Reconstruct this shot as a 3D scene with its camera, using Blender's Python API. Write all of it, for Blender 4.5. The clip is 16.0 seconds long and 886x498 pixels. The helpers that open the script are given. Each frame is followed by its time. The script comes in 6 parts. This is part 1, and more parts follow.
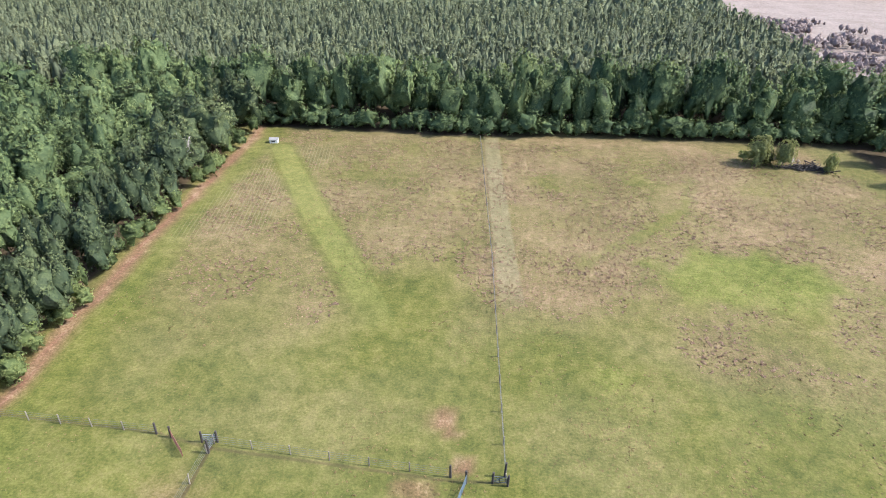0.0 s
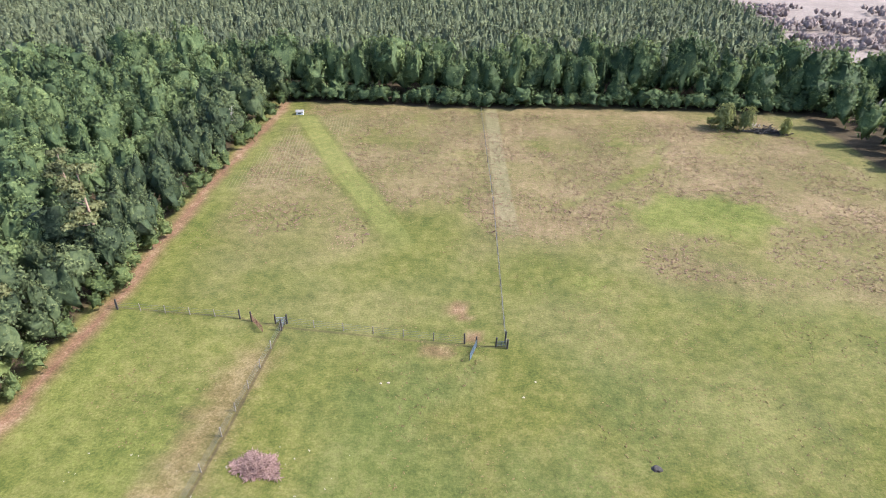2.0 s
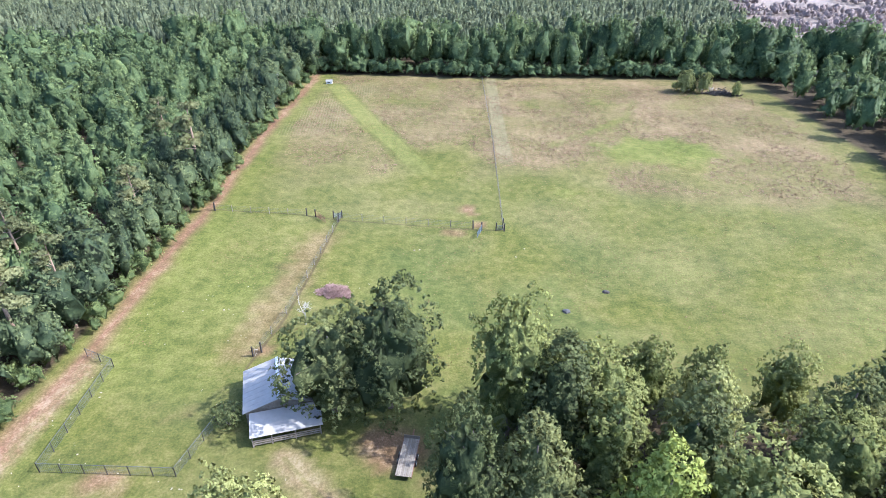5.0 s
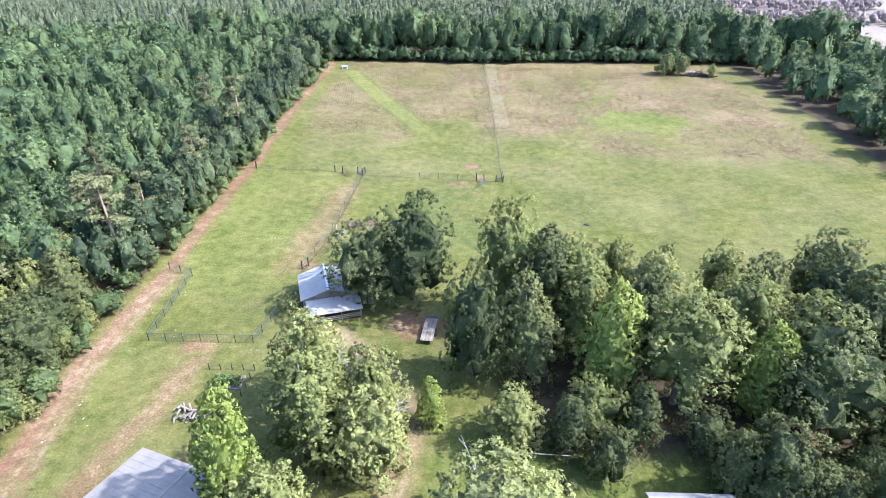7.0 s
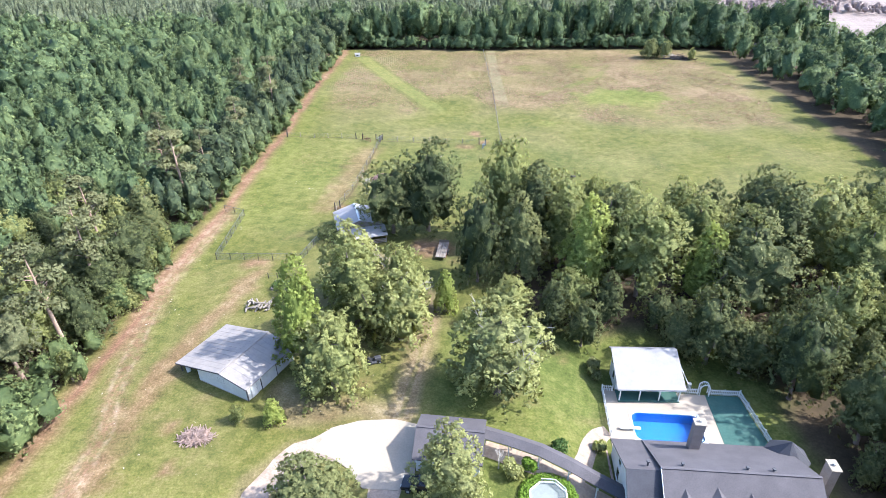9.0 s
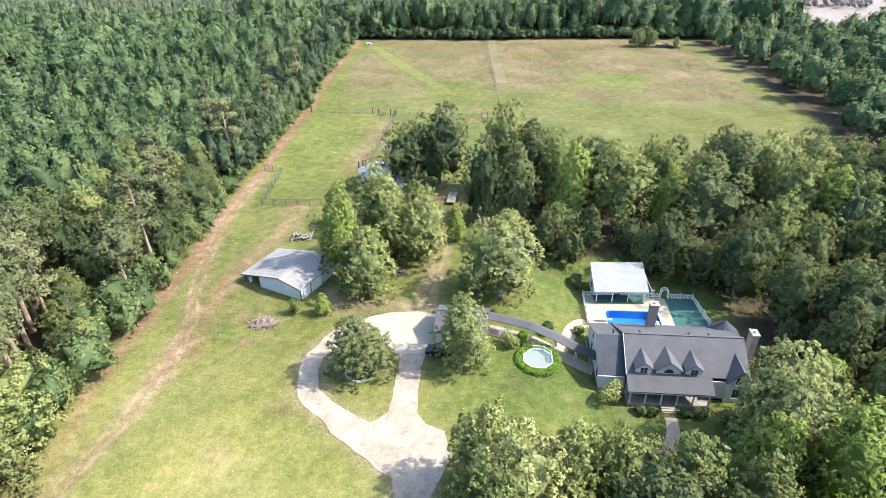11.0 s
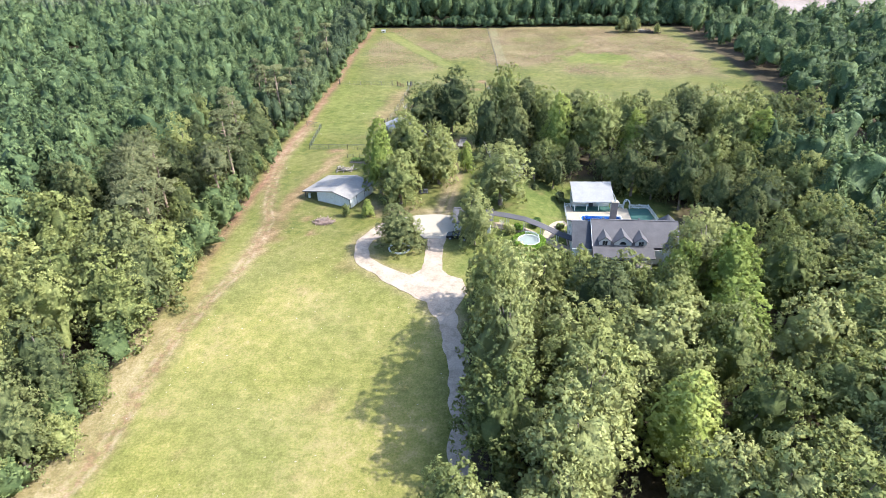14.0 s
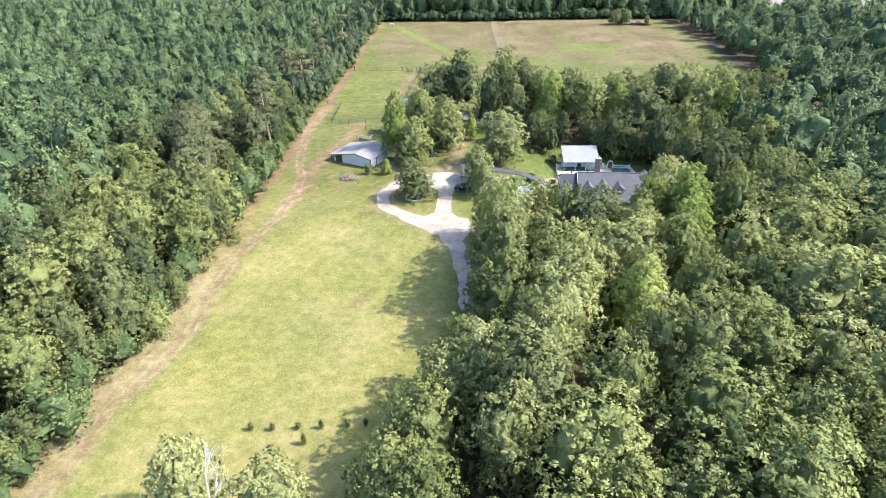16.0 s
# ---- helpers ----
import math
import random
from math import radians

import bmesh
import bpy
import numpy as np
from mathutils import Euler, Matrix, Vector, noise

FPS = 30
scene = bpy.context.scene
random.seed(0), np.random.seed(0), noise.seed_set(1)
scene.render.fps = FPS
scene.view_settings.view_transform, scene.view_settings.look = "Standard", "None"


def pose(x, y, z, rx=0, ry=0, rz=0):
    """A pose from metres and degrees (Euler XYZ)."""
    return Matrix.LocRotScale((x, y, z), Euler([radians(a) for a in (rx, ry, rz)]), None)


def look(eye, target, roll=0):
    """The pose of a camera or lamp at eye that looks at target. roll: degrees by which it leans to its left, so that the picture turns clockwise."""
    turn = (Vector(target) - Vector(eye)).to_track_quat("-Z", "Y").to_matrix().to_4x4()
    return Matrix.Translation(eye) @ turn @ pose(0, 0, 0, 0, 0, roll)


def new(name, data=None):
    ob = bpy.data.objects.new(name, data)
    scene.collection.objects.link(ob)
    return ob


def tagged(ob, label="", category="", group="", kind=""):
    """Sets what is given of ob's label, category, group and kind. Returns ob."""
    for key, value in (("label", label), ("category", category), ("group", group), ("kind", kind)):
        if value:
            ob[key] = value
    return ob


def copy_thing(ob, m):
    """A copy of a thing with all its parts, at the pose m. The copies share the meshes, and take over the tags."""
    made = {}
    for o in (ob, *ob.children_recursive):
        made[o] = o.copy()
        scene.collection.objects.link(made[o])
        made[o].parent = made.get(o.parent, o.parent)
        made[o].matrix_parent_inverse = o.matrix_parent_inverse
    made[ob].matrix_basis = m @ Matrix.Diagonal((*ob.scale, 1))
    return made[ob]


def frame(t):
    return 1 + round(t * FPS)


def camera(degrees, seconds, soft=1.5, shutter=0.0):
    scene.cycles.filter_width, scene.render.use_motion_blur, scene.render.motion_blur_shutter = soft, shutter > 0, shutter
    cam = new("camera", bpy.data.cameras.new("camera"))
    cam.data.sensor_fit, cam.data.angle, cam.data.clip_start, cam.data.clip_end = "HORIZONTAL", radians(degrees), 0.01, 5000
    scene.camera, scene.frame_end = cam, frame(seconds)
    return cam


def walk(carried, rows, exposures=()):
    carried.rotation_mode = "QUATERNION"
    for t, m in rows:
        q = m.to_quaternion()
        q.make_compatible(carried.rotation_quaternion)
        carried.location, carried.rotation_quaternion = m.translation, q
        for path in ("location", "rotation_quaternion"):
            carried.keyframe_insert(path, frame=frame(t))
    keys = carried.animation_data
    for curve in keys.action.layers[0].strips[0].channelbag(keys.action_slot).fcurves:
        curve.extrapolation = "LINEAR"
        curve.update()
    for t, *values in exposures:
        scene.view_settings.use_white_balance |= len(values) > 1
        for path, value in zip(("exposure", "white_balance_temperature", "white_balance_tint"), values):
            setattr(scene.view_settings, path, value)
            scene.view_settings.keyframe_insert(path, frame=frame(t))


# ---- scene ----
cam = camera(73.0, 16.0, soft=0.85)
PATH = [
    (0, (-0.328, -9.133, 49.928), (-0.482, -7.411, 48.923), 1.2),
    (0.5, (-0.433, -14.549, 50.895), (-0.583, -12.832, 49.88), 1.0),
    (1, (-0.608, -20.065, 51.672), (-0.754, -18.351, 50.651), 1.1),
    (1.5, (-0.618, -25.633, 52.069), (-0.763, -23.924, 51.042), 1.0),
    (2, (-0.451, -31.16, 52.268), (-0.597, -29.452, 51.237), 0.8),
    (2.5, (-0.364, -36.923, 52.662), (-0.509, -35.219, 51.626), 0.7),
    (3, (-0.395, -42.586, 53.279), (-0.538, -40.887, 52.235), 0.7),
    (3.5, (-0.196, -48.27, 53.36), (-0.34, -46.57, 52.317), 0.6),
    (4, (-0.101, -53.838, 53.678), (-0.246, -52.137, 52.636), 0.5),
    (6.5, (0.015, -82.445, 54.315), (-0.13, -80.739, 53.282), 0.1),
    (7, (0.264, -88.293, 54.656), (0.117, -86.588, 53.622), -0.0),
    (7.5, (0.444, -94.169, 54.747), (0.295, -92.463, 53.715), -0.1),
    (8, (0.561, -99.916, 54.926), (0.41, -98.209, 53.894), -0.4),
    (8.5, (0.652, -105.7, 55.155), (0.5, -103.994, 54.122), -0.5),
    (9, (0.699, -111.532, 55.37), (0.546, -109.826, 54.336), -0.6),
    (11.5, (0.596, -139.938, 56.261), (0.442, -138.232, 55.229), -0.7),
    (12, (0.573, -145.749, 56.497), (0.418, -144.044, 55.465), -0.8),
    (12.5, (0.726, -151.693, 56.743), (0.569, -149.987, 55.711), -0.9),
    (13, (0.667, -157.456, 56.907), (0.51, -155.75, 55.875), -0.9),
    (13.5, (0.804, -163.104, 56.961), (0.646, -161.396, 55.932), -0.9),
    (14, (0.636, -169.014, 57.169), (0.479, -167.306, 56.139), -0.9),
    (14.5, (0.674, -174.803, 57.227), (0.515, -173.095, 56.198), -1.0),
    (15, (0.717, -180.713, 57.312), (0.558, -179.004, 56.286), -1.1),
    (15.5, (0.803, -186.205, 57.37), (0.642, -184.496, 56.345), -1.1),
    (16, (1.123, -191.927, 57.377), (0.958, -190.217, 56.353), -1.2),
]
walk(cam, [(t, look(eye, target, roll)) for t, eye, target, roll in PATH], exposures=[(0, 1.6, 6000, 10), (3, 1.66, 5950, 10), (4.2, 1.76, 5500, 10), (6.5, 2.1, 5350, 12), (9.0, 2.04, 5600, 12), (11.5, 1.98, 5900, 3), (16, 1.98, 5750, 8)])

# ---- light ----
SUN_AZ, SUN_EL = radians(89), radians(46.5)   # clockwise from north, and above the horizon
world = bpy.data.worlds.new("sky")
scene.world = world
world.use_nodes = True
wn = world.node_tree.nodes
sky = wn.new("ShaderNodeTexSky")
sky.sky_type, sky.sun_disc = "NISHITA", False
sky.sun_elevation, sky.sun_rotation = SUN_EL, SUN_AZ
sky.dust_density = 2.0
wn["Background"].inputs[1].default_value = 0.15
world.node_tree.links.new(sky.outputs[0], wn["Background"].inputs[0])
sun = new("sun", bpy.data.lights.new("sun", "SUN"))
sun.data.energy, sun.data.angle, sun.data.color = 2.85, radians(1.0), (1.0, 0.93, 0.82)
sun_way = Vector((math.sin(SUN_AZ) * math.cos(SUN_EL), math.cos(SUN_AZ) * math.cos(SUN_EL), math.sin(SUN_EL)))
sun.matrix_world = look(sun_way * 100, (0, 0, 0))

# ---- materials ----
def nodes_of(name):
    m = bpy.data.materials.new(name)
    m.use_nodes = True
    nt = m.node_tree
    return m, nt, nt.nodes["Principled BSDF"]


def add(nt, kind, **inputs):
    n = nt.nodes.new(kind)
    for key, value in inputs.items():
        n.inputs[key].default_value = value
    return n


def ramp(nt, fac, stops):
    r = nt.nodes.new("ShaderNodeValToRGB")
    while len(r.color_ramp.elements) < len(stops):
        r.color_ramp.elements.new(0.5)
    for e, (p, c) in zip(r.color_ramp.elements, stops):
        e.position, e.color = p, (*c, 1)
    nt.links.new(fac, r.inputs[0])
    return r.outputs[0]


def mix(nt, fac, a, b, mode="MIX"):
    n = nt.nodes.new("ShaderNodeMix")
    n.data_type, n.blend_type = "RGBA", mode
    for socket, value in ((n.inputs[0], fac), (n.inputs[6], a), (n.inputs[7], b)):
        if isinstance(value, bpy.types.NodeSocket):
            nt.links.new(value, socket)
        elif isinstance(value, (int, float)):
            socket.default_value = value
        else:
            socket.default_value = (*value, 1)
    return n.outputs[2]


def math_node(nt, op, a, b=0.0):
    n = nt.nodes.new("ShaderNodeMath")
    n.operation = op
    for socket, value in ((n.inputs[0], a), (n.inputs[1], b)):
        if isinstance(value, bpy.types.NodeSocket):
            nt.links.new(value, socket)
        else:
            socket.default_value = value
    return n.outputs[0]


def noise_fac(nt, scale, detail=4.0, rough=0.6, vector=None):
    n = add(nt, "ShaderNodeTexNoise", Scale=scale, Detail=detail, Roughness=rough)
    if vector is None:
        vector = nt.nodes.new("ShaderNodeNewGeometry").outputs["Position"]
    nt.links.new(vector, n.inputs["Vector"])
    return n.outputs["Fac"]


def surface(name, dark, light, rough=0.8, fine=8.0, coarse=0.6, metal=0.0, bump=0.2, per_piece=0.0, stain=None, stain_amount=0.5):
    """A weathered surface: two scales of noise between two colours, an optional stain, fine relief."""
    m, nt, p = nodes_of(name)
    a = noise_fac(nt, fine, 6, 0.65)
    b = noise_fac(nt, coarse, 3)
    f = math_node(nt, "ADD", math_node(nt, "MULTIPLY", a, 0.55), math_node(nt, "MULTIPLY", b, 0.45))
    col = ramp(nt, f, [(0.32, dark), (0.68, light)])
    if stain:
        s = ramp(nt, noise_fac(nt, coarse * 1.7, 5, 0.7), [(0.48, (0, 0, 0)), (0.66, (1, 1, 1))])
        col = mix(nt, math_node(nt, "MULTIPLY", s, stain_amount), col, stain)
    if per_piece:
        r = nt.nodes.new("ShaderNodeObjectInfo").outputs["Random"]
        v = math_node(nt, "ADD", math_node(nt, "MULTIPLY", r, 2 * per_piece), 1 - per_piece)
        h = add(nt, "ShaderNodeHueSaturation")
        nt.links.new(col, h.inputs["Color"])
        nt.links.new(v, h.inputs["Value"])
        col = h.outputs[0]
    nt.links.new(col, p.inputs["Base Color"])
    p.inputs["Roughness"].default_value = rough
    p.inputs["Metallic"].default_value = metal
    if bump:
        k = add(nt, "ShaderNodeBump", Strength=bump, Distance=0.02)
        nt.links.new(a, k.inputs["Height"])
        nt.links.new(k.outputs[0], p.inputs["Normal"])
    return m


def foliage(name, deep, mid, tip, thin=0.5, use_tone=False, brown=None, cell=4.5):
    """Leaves: colour by tree, by branch and by leaf, with light passing through."""
    m, nt, p = nodes_of(name)
    geo = nt.nodes.new("ShaderNodeNewGeometry")
    if use_tone:
        at = nt.nodes.new("ShaderNodeAttribute")
        at.attribute_name = "tone"
        tree = at.outputs["Fac"]
    else:
        tree = nt.nodes.new("ShaderNodeObjectInfo").outputs["Random"]
    own = nt.nodes.new("ShaderNodeAttribute")
    own.attribute_name = "leaf"
    leaf = own.outputs["Fac"]
    big = noise_fac(nt, 0.35, 2)
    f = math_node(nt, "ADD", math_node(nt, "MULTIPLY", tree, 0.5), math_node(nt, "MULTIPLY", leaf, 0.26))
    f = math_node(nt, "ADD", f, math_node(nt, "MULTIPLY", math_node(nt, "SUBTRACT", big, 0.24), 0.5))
    sprig = add(nt, "ShaderNodeTexVoronoi", Scale=cell)
    nt.links.new(geo.outputs["Position"], sprig.inputs["Vector"])
    part_rgb = nt.nodes.new("ShaderNodeSeparateColor")
    nt.links.new(sprig.outputs["Color"], part_rgb.inputs[0])
    f = math_node(nt, "ADD", f, math_node(nt, "MULTIPLY", math_node(nt, "SUBTRACT", part_rgb.outputs[0], 0.5), 0.24))
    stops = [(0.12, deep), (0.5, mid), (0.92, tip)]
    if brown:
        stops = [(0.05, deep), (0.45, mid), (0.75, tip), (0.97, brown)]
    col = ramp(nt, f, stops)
    nt.links.new(col, p.inputs["Base Color"])
    p.inputs["Roughness"].default_value = 0.65
    p.inputs["Specular IOR Level"].default_value = 0.15
    lie = nt.nodes.new("ShaderNodeAttribute")
    lie.attribute_name = "lie"
    turned = nt.nodes.new("ShaderNodeVectorTransform")
    turned.vector_type, turned.convert_from, turned.convert_to = "NORMAL", "OBJECT", "WORLD"
    nt.links.new(lie.outputs["Vector"], turned.inputs[0])
    rough_leaf = add(nt, "ShaderNodeBump", Strength=0.5, Distance=0.1)
    nt.links.new(sprig.outputs["Distance"], rough_leaf.inputs["Height"])
    nt.links.new(turned.outputs[0], rough_leaf.inputs["Normal"])
    nt.links.new(rough_leaf.outputs[0], p.inputs["Normal"])
    tr = nt.nodes.new("ShaderNodeBsdfTranslucent")
    nt.links.new(turned.outputs[0], tr.inputs["Normal"])
    warm = mix(nt, 1.0, col, (1.0, 1.0, 0.65), "MULTIPLY")
    nt.links.new(warm, tr.inputs["Color"])
    ms = nt.nodes.new("ShaderNodeMixShader")
    ms.inputs[0].default_value = thin
    nt.links.new(p.outputs[0], ms.inputs[1])
    nt.links.new(tr.outputs[0], ms.inputs[2])
    nt.links.new(ms.outputs[0], nt.nodes["Material Output"].inputs[0])
    return m


M_LEAF = foliage("leaf_green", (0.150, 0.176, 0.060), (0.300, 0.318, 0.108), (0.440, 0.445, 0.172))
M_LEAF_DARK = foliage("leaf_dark", (0.078, 0.098, 0.042), (0.166, 0.186, 0.074), (0.288, 0.294, 0.116))
M_LEAF_BRIGHT = foliage("leaf_bright", (0.205, 0.255, 0.058), (0.360, 0.415, 0.100), (0.510, 0.530, 0.165))
M_LEAF_PALE = foliage("leaf_pale", (0.215, 0.232, 0.092), (0.375, 0.385, 0.145), (0.530, 0.520, 0.225))
M_NEEDLE = foliage("pine_needle", (0.098, 0.108, 0.052), (0.182, 0.190, 0.088), (0.276, 0.276, 0.132), 0.4, cell=6.0)
M_WOODS = foliage("woods_leaf", (0.066, 0.100, 0.046), (0.146, 0.194, 0.080), (0.258, 0.308, 0.122), 0.4, True, cell=3.0)
# grey-green needles, paler and bluer: distance haze is put into the colour
M_PINES_HAZED = foliage("plantation_needle_hazed", (0.108, 0.128, 0.078), (0.190, 0.216, 0.118), (0.280, 0.300, 0.160), 0.35, True, cell=3.0)
M_MARGIN = foliage("margin_leaf", (0.080, 0.112, 0.044), (0.168, 0.212, 0.078), (0.295, 0.330, 0.124), 0.46, True, cell=3.0)
M_BARK = surface("bark", (0.09, 0.065, 0.05), (0.24, 0.19, 0.15), 0.9, 6, 1.0, bump=0.6)
M_BARK_PINE = surface("pine_bark", (0.16, 0.1, 0.07), (0.38, 0.27, 0.2), 0.9, 5, 0.8, bump=0.6)
M_DEADWOOD = surface("bare_grey_wood", (0.3, 0.27, 0.24), (0.55, 0.51, 0.46), 0.85, 6, 1.0, bump=0.4)

# ---- ground ----
def smooth(a, b, v):
    k = np.clip((np.asarray(v, float) - a) / (b - a), 0, 1)
    return k * k * (3 - 2 * k)


def gz(x, y):
    """The lie of the land: a hollow round the dwelling, flat elsewhere."""
    return -2.3 * smooth(6, 17, x) * smooth(-100, -84, y) * (1 - smooth(-47, -34, y)) * (1 - smooth(70, 110, x))


def west_x(y):
    return np.interp(y, (-320, -150, -137, -125, -102, -96, -80, -65, -45, -33, -8, 18, 36, 72, 121, 135),
                     (-70, -51, -50.5, -48, -50, -48, -51, -52, -52, -53.5, -52.8, -54.4, -54.5, -57.5, -58.5, -60))


def east_x(y):
    return np.interp(y, (-60, 0, 25, 60, 86, 125, 140), (89, 88.5, 88, 88, 86.5, 82, 81))


def north_y(x):
    return np.interp(x, (-60, -10, 35, 60), (130.5, 130.5, 135, 136))


def clear_x(y):
    """Where the far cleared land begins behind the plantation."""
    return np.interp(y, (146, 160, 180, 237, 290, 350, 450), (106, 101, 98, 104, 102, 110, 112))


def wobble(x, y, scale, seed):
    return np.array([noise.noise(Vector((a / scale + seed * 17.3, b / scale - seed * 9.1, seed))) for a, b in zip(np.ravel(x), np.ravel(y))]).reshape(np.shape(x))


def near_line(x, y, line):
    """Distance from a broken line."""
    best = np.full(np.shape(x), 1e9)
    for (ax, ay), (bx, by) in zip(line[:-1], line[1:]):
        k = np.clip(((x - ax) * (bx - ax) + (y - ay) * (by - ay)) / ((bx - ax) ** 2 + (by - ay) ** 2), 0, 1)
        best = np.minimum(best, np.hypot(x - ax - k * (bx - ax), y - ay - k * (by - ay)))
    return best


TRACK = [(-51.3, -11), (-51.7, -23), (-51.8, -34), (-49.5, -47), (-47.0, -58), (-44.0, -66), (-43.4, -78), (-43.6, -85), (-45.2, -93.3), (-46.0, -102), (-45.8, -112), (-44.8, -124), (-46.4, -132), (-48.6, -140), (-47.8, -147), (-50, -165), (-52, -190)]
TRACK_B = [(-38.3, -30), (-38.6, -36), (-40.1, -41), (-41.5, -48), (-42.7, -54), (-42.5, -60), (-41.9, -68), (-42.6, -78)]
BARN_DRIVE = [(-21, -22.5), (-14.4, -28.2), (-9.3, -34), (-8, -40), (-8.4, -50), (-9.3, -60)]
SHED_DRIVE = [(-9.5, -59.3), (-17, -59), (-22, -61), (-25, -57)]
LOOP = [(-5.0, -97), (-8.6, -89.0), (-13, -86.0), (-18.6, -82.2), (-22.2, -79.0), (-23.4, -74.8), (-22.9, -70.8), (-19.9, -66.9)]
WORN = [(-29.2, 25), (-30.4, 18), (-30.8, 12), (-31.4, 5), (-31.8, -5)]


LANE = [(-49.6, 118), (-41.6, 103), (-32.4, 86), (-25.6, 75), (-17.5, 61), (-12.5, 51)]
STRIP = [(3.9, 58), (2.3, 75), (0.3, 102), (-1.8, 132)]
FENCE_TRACE = [[(-28.0, 32), (-28.2, 14), (-28.8, 2), (-30.5, -9)], [(-54.4, 34), (-34.5, 33.3), (-28, 32)], [(-28, 32), (-3, 30.8), (2.8, 31.1)], [(2.6, 34), (1.3, 58), (0.4, 75), (-1.4, 102), (-3.4, 131)]]


def masks(x, y):
    """How much of each ground cover lies at a place."""
    n1, n2, n3 = wobble(x, y, 14, 1), wobble(x, y, 5, 2), wobble(x, y, 40, 3)
    n4 = wobble(x, y, 2.2, 4)
    wx, ex = west_x(y), east_x(y)
    floor = np.maximum.reduce([smooth(-1.8, -3.4, x - wx + n2), smooth(0.5, 2.0, y - north_y(x) + n2), smooth(0.0, 2.5, x - ex + 2 * n2)])
    clearing = smooth(-4, 8, x - clear_x(y)) * (1 - smooth(430, 450, y)) * smooth(142, 155, y)
    floor = floor * (1 - clearing)
    house_woods = smooth(2, 6, x + 3 * n2) * smooth(-44, -38, y + 3 * n2 - 0.06 * (x - 10)) * (1 - smooth(-14, -8, y + 4 * n2))
    east_woods = smooth(37, 42, x + 2 * n2) * (1 - smooth(-14, -8, y + 4 * n2))
    front_woods = smooth(-3.5, -1, x + 0.8 * n2) * (1 - smooth(-88, -84, y + 3 * n2 - 0.1 * x))
    floor = np.clip(np.maximum.reduce([floor, house_woods, east_woods, front_woods]), 0, 1)
    field = smooth(-12, 6, y + 4 * n1) * (1 - floor)
    soil = np.exp(-((x - wx - 0.3 - 0.8 * n2) / 1.25) ** 2) * smooth(-60, 10, y + 60)
    edge_soil = 0.62 * smooth(4.6, 0.6, x - wx + 1.8 * n2 + 1.2 * n4) * smooth(-92, -104, y + 4 * n1)
    track = np.maximum(edge_soil, 0.4 * (1 - smooth(0.4, 2.8, near_line(x, y, TRACK) + 1.2 * n4 + 0.8 * n2)))
    soil = np.maximum(soil, 0.6 * (1 - smooth(0.4, 2.6, near_line(x, y, TRACK_B) + 1.6 * n2 + 1.4 * n4)))
    track = np.maximum(track, 0.8 * (1 - smooth(0.8, 2.4, near_line(x, y, BARN_DRIVE) + 0.7 * n4)))
    track = np.maximum(track, 0.6 * (1 - smooth(0.8, 2.8, near_line(x, y, SHED_DRIVE) + 0.9 * n4)))
    track = np.maximum(track, 0.5 * (1 - smooth(2.0, 3.4, near_line(x, y, LOOP) + 0.8 * n4)))
    soil = np.maximum(soil, 0.42 * (1 - smooth(0.5, 4.6, near_line(x, y, WORN) + 2.4 * n4 + 1.8 * n2)))
    soil = np.maximum(soil, 0.75 * (1 - smooth(2, 4, np.hypot((x + 9.5) / 1.3, y + 20) + n4)))
    for cx, cy, r in ((-4.5, 39, 2.6), (-3, 37, 1.5), (-1.5, 32.5, 1.3), (-30, -5.5, 2.2), (-39.5, -27.2, 2.6), (-37, -64, 1.5), (-34, -70, 1.2), (-6, 29.5, 2.2)):
        soil = np.maximum(soil, 0.75 * (1 - smooth(0.3, 1.2, np.hypot(x - cx, (y - cy) * 1.3) / r + 0.6 * n4)))
    soil = np.maximum(soil, 0.28 * smooth(0.35, 0.75, n2 + 0.5 * n4) * (1 - field))
    tan = field * np.clip(smooth(48, 78, y + 10 * n1 + 0.12 * np.abs(x)) * (0.75 + 0.5 * n1 + 0.3 * n2) + 0.25 * smooth(0.1, 0.5, n1) * smooth(15, 50, y), 0, 1)
    tan = tan * (1 - 0.6 * smooth(2.2, 0.4, n4 + near_line(x, y, [(15, 75), (24, 83.7), (36, 97), (41, 112)])))
    tan = tan * (1 - smooth(1.4, 0.65, np.hypot((x - 40) / 15, (y - 73) / 8.5) + 0.3 * n2 + 0.2 * n4))
    lane = smooth(4.2, 2.6, near_line(x, y, LANE) + 0.5 * n4) * smooth(45, 66, y + 4 * n2)
    tan = tan * (1 - lane) * (0.78 + 0.22 * smooth(-12, 10, x + 8 * n1))
    edge = smooth(9, 4, x - wx + 2 * n2)
    tan = tan * (1 - edge * 0.9) * (1 - 0.7 * smooth(12, 4, ex - x + 3 * n2) * (1 - clearing))
    rows = smooth(1.1, 0.7, np.hypot((x - 40) / 15, (y - 73) / 8.5) + 0.25 * n2) + 0.5 * edge + 0.7 * smooth(1.2, 0.5, np.hypot(x - 15.5, (y - 48)) / 2.6 + 0.4 * n4)
    home = smooth(-7, -3, x) * (1 - smooth(-42, -36, y)) * smooth(-84, -80, y)
    lush = np.clip(rows + 0.9 * home + 0.9 * smooth(-31, -36, x + 3 * n2) * smooth(-24, -8, y + 4 * n1) * smooth(40, 24, y + 6 * n1) * np.clip(0.7 + n1, 0, 1) + 0.35 * smooth(0.2, 0.6, n3) + 0.3 * smooth(0.25, 0.6, n1) + 0, 0, 1) * (1 - soil)
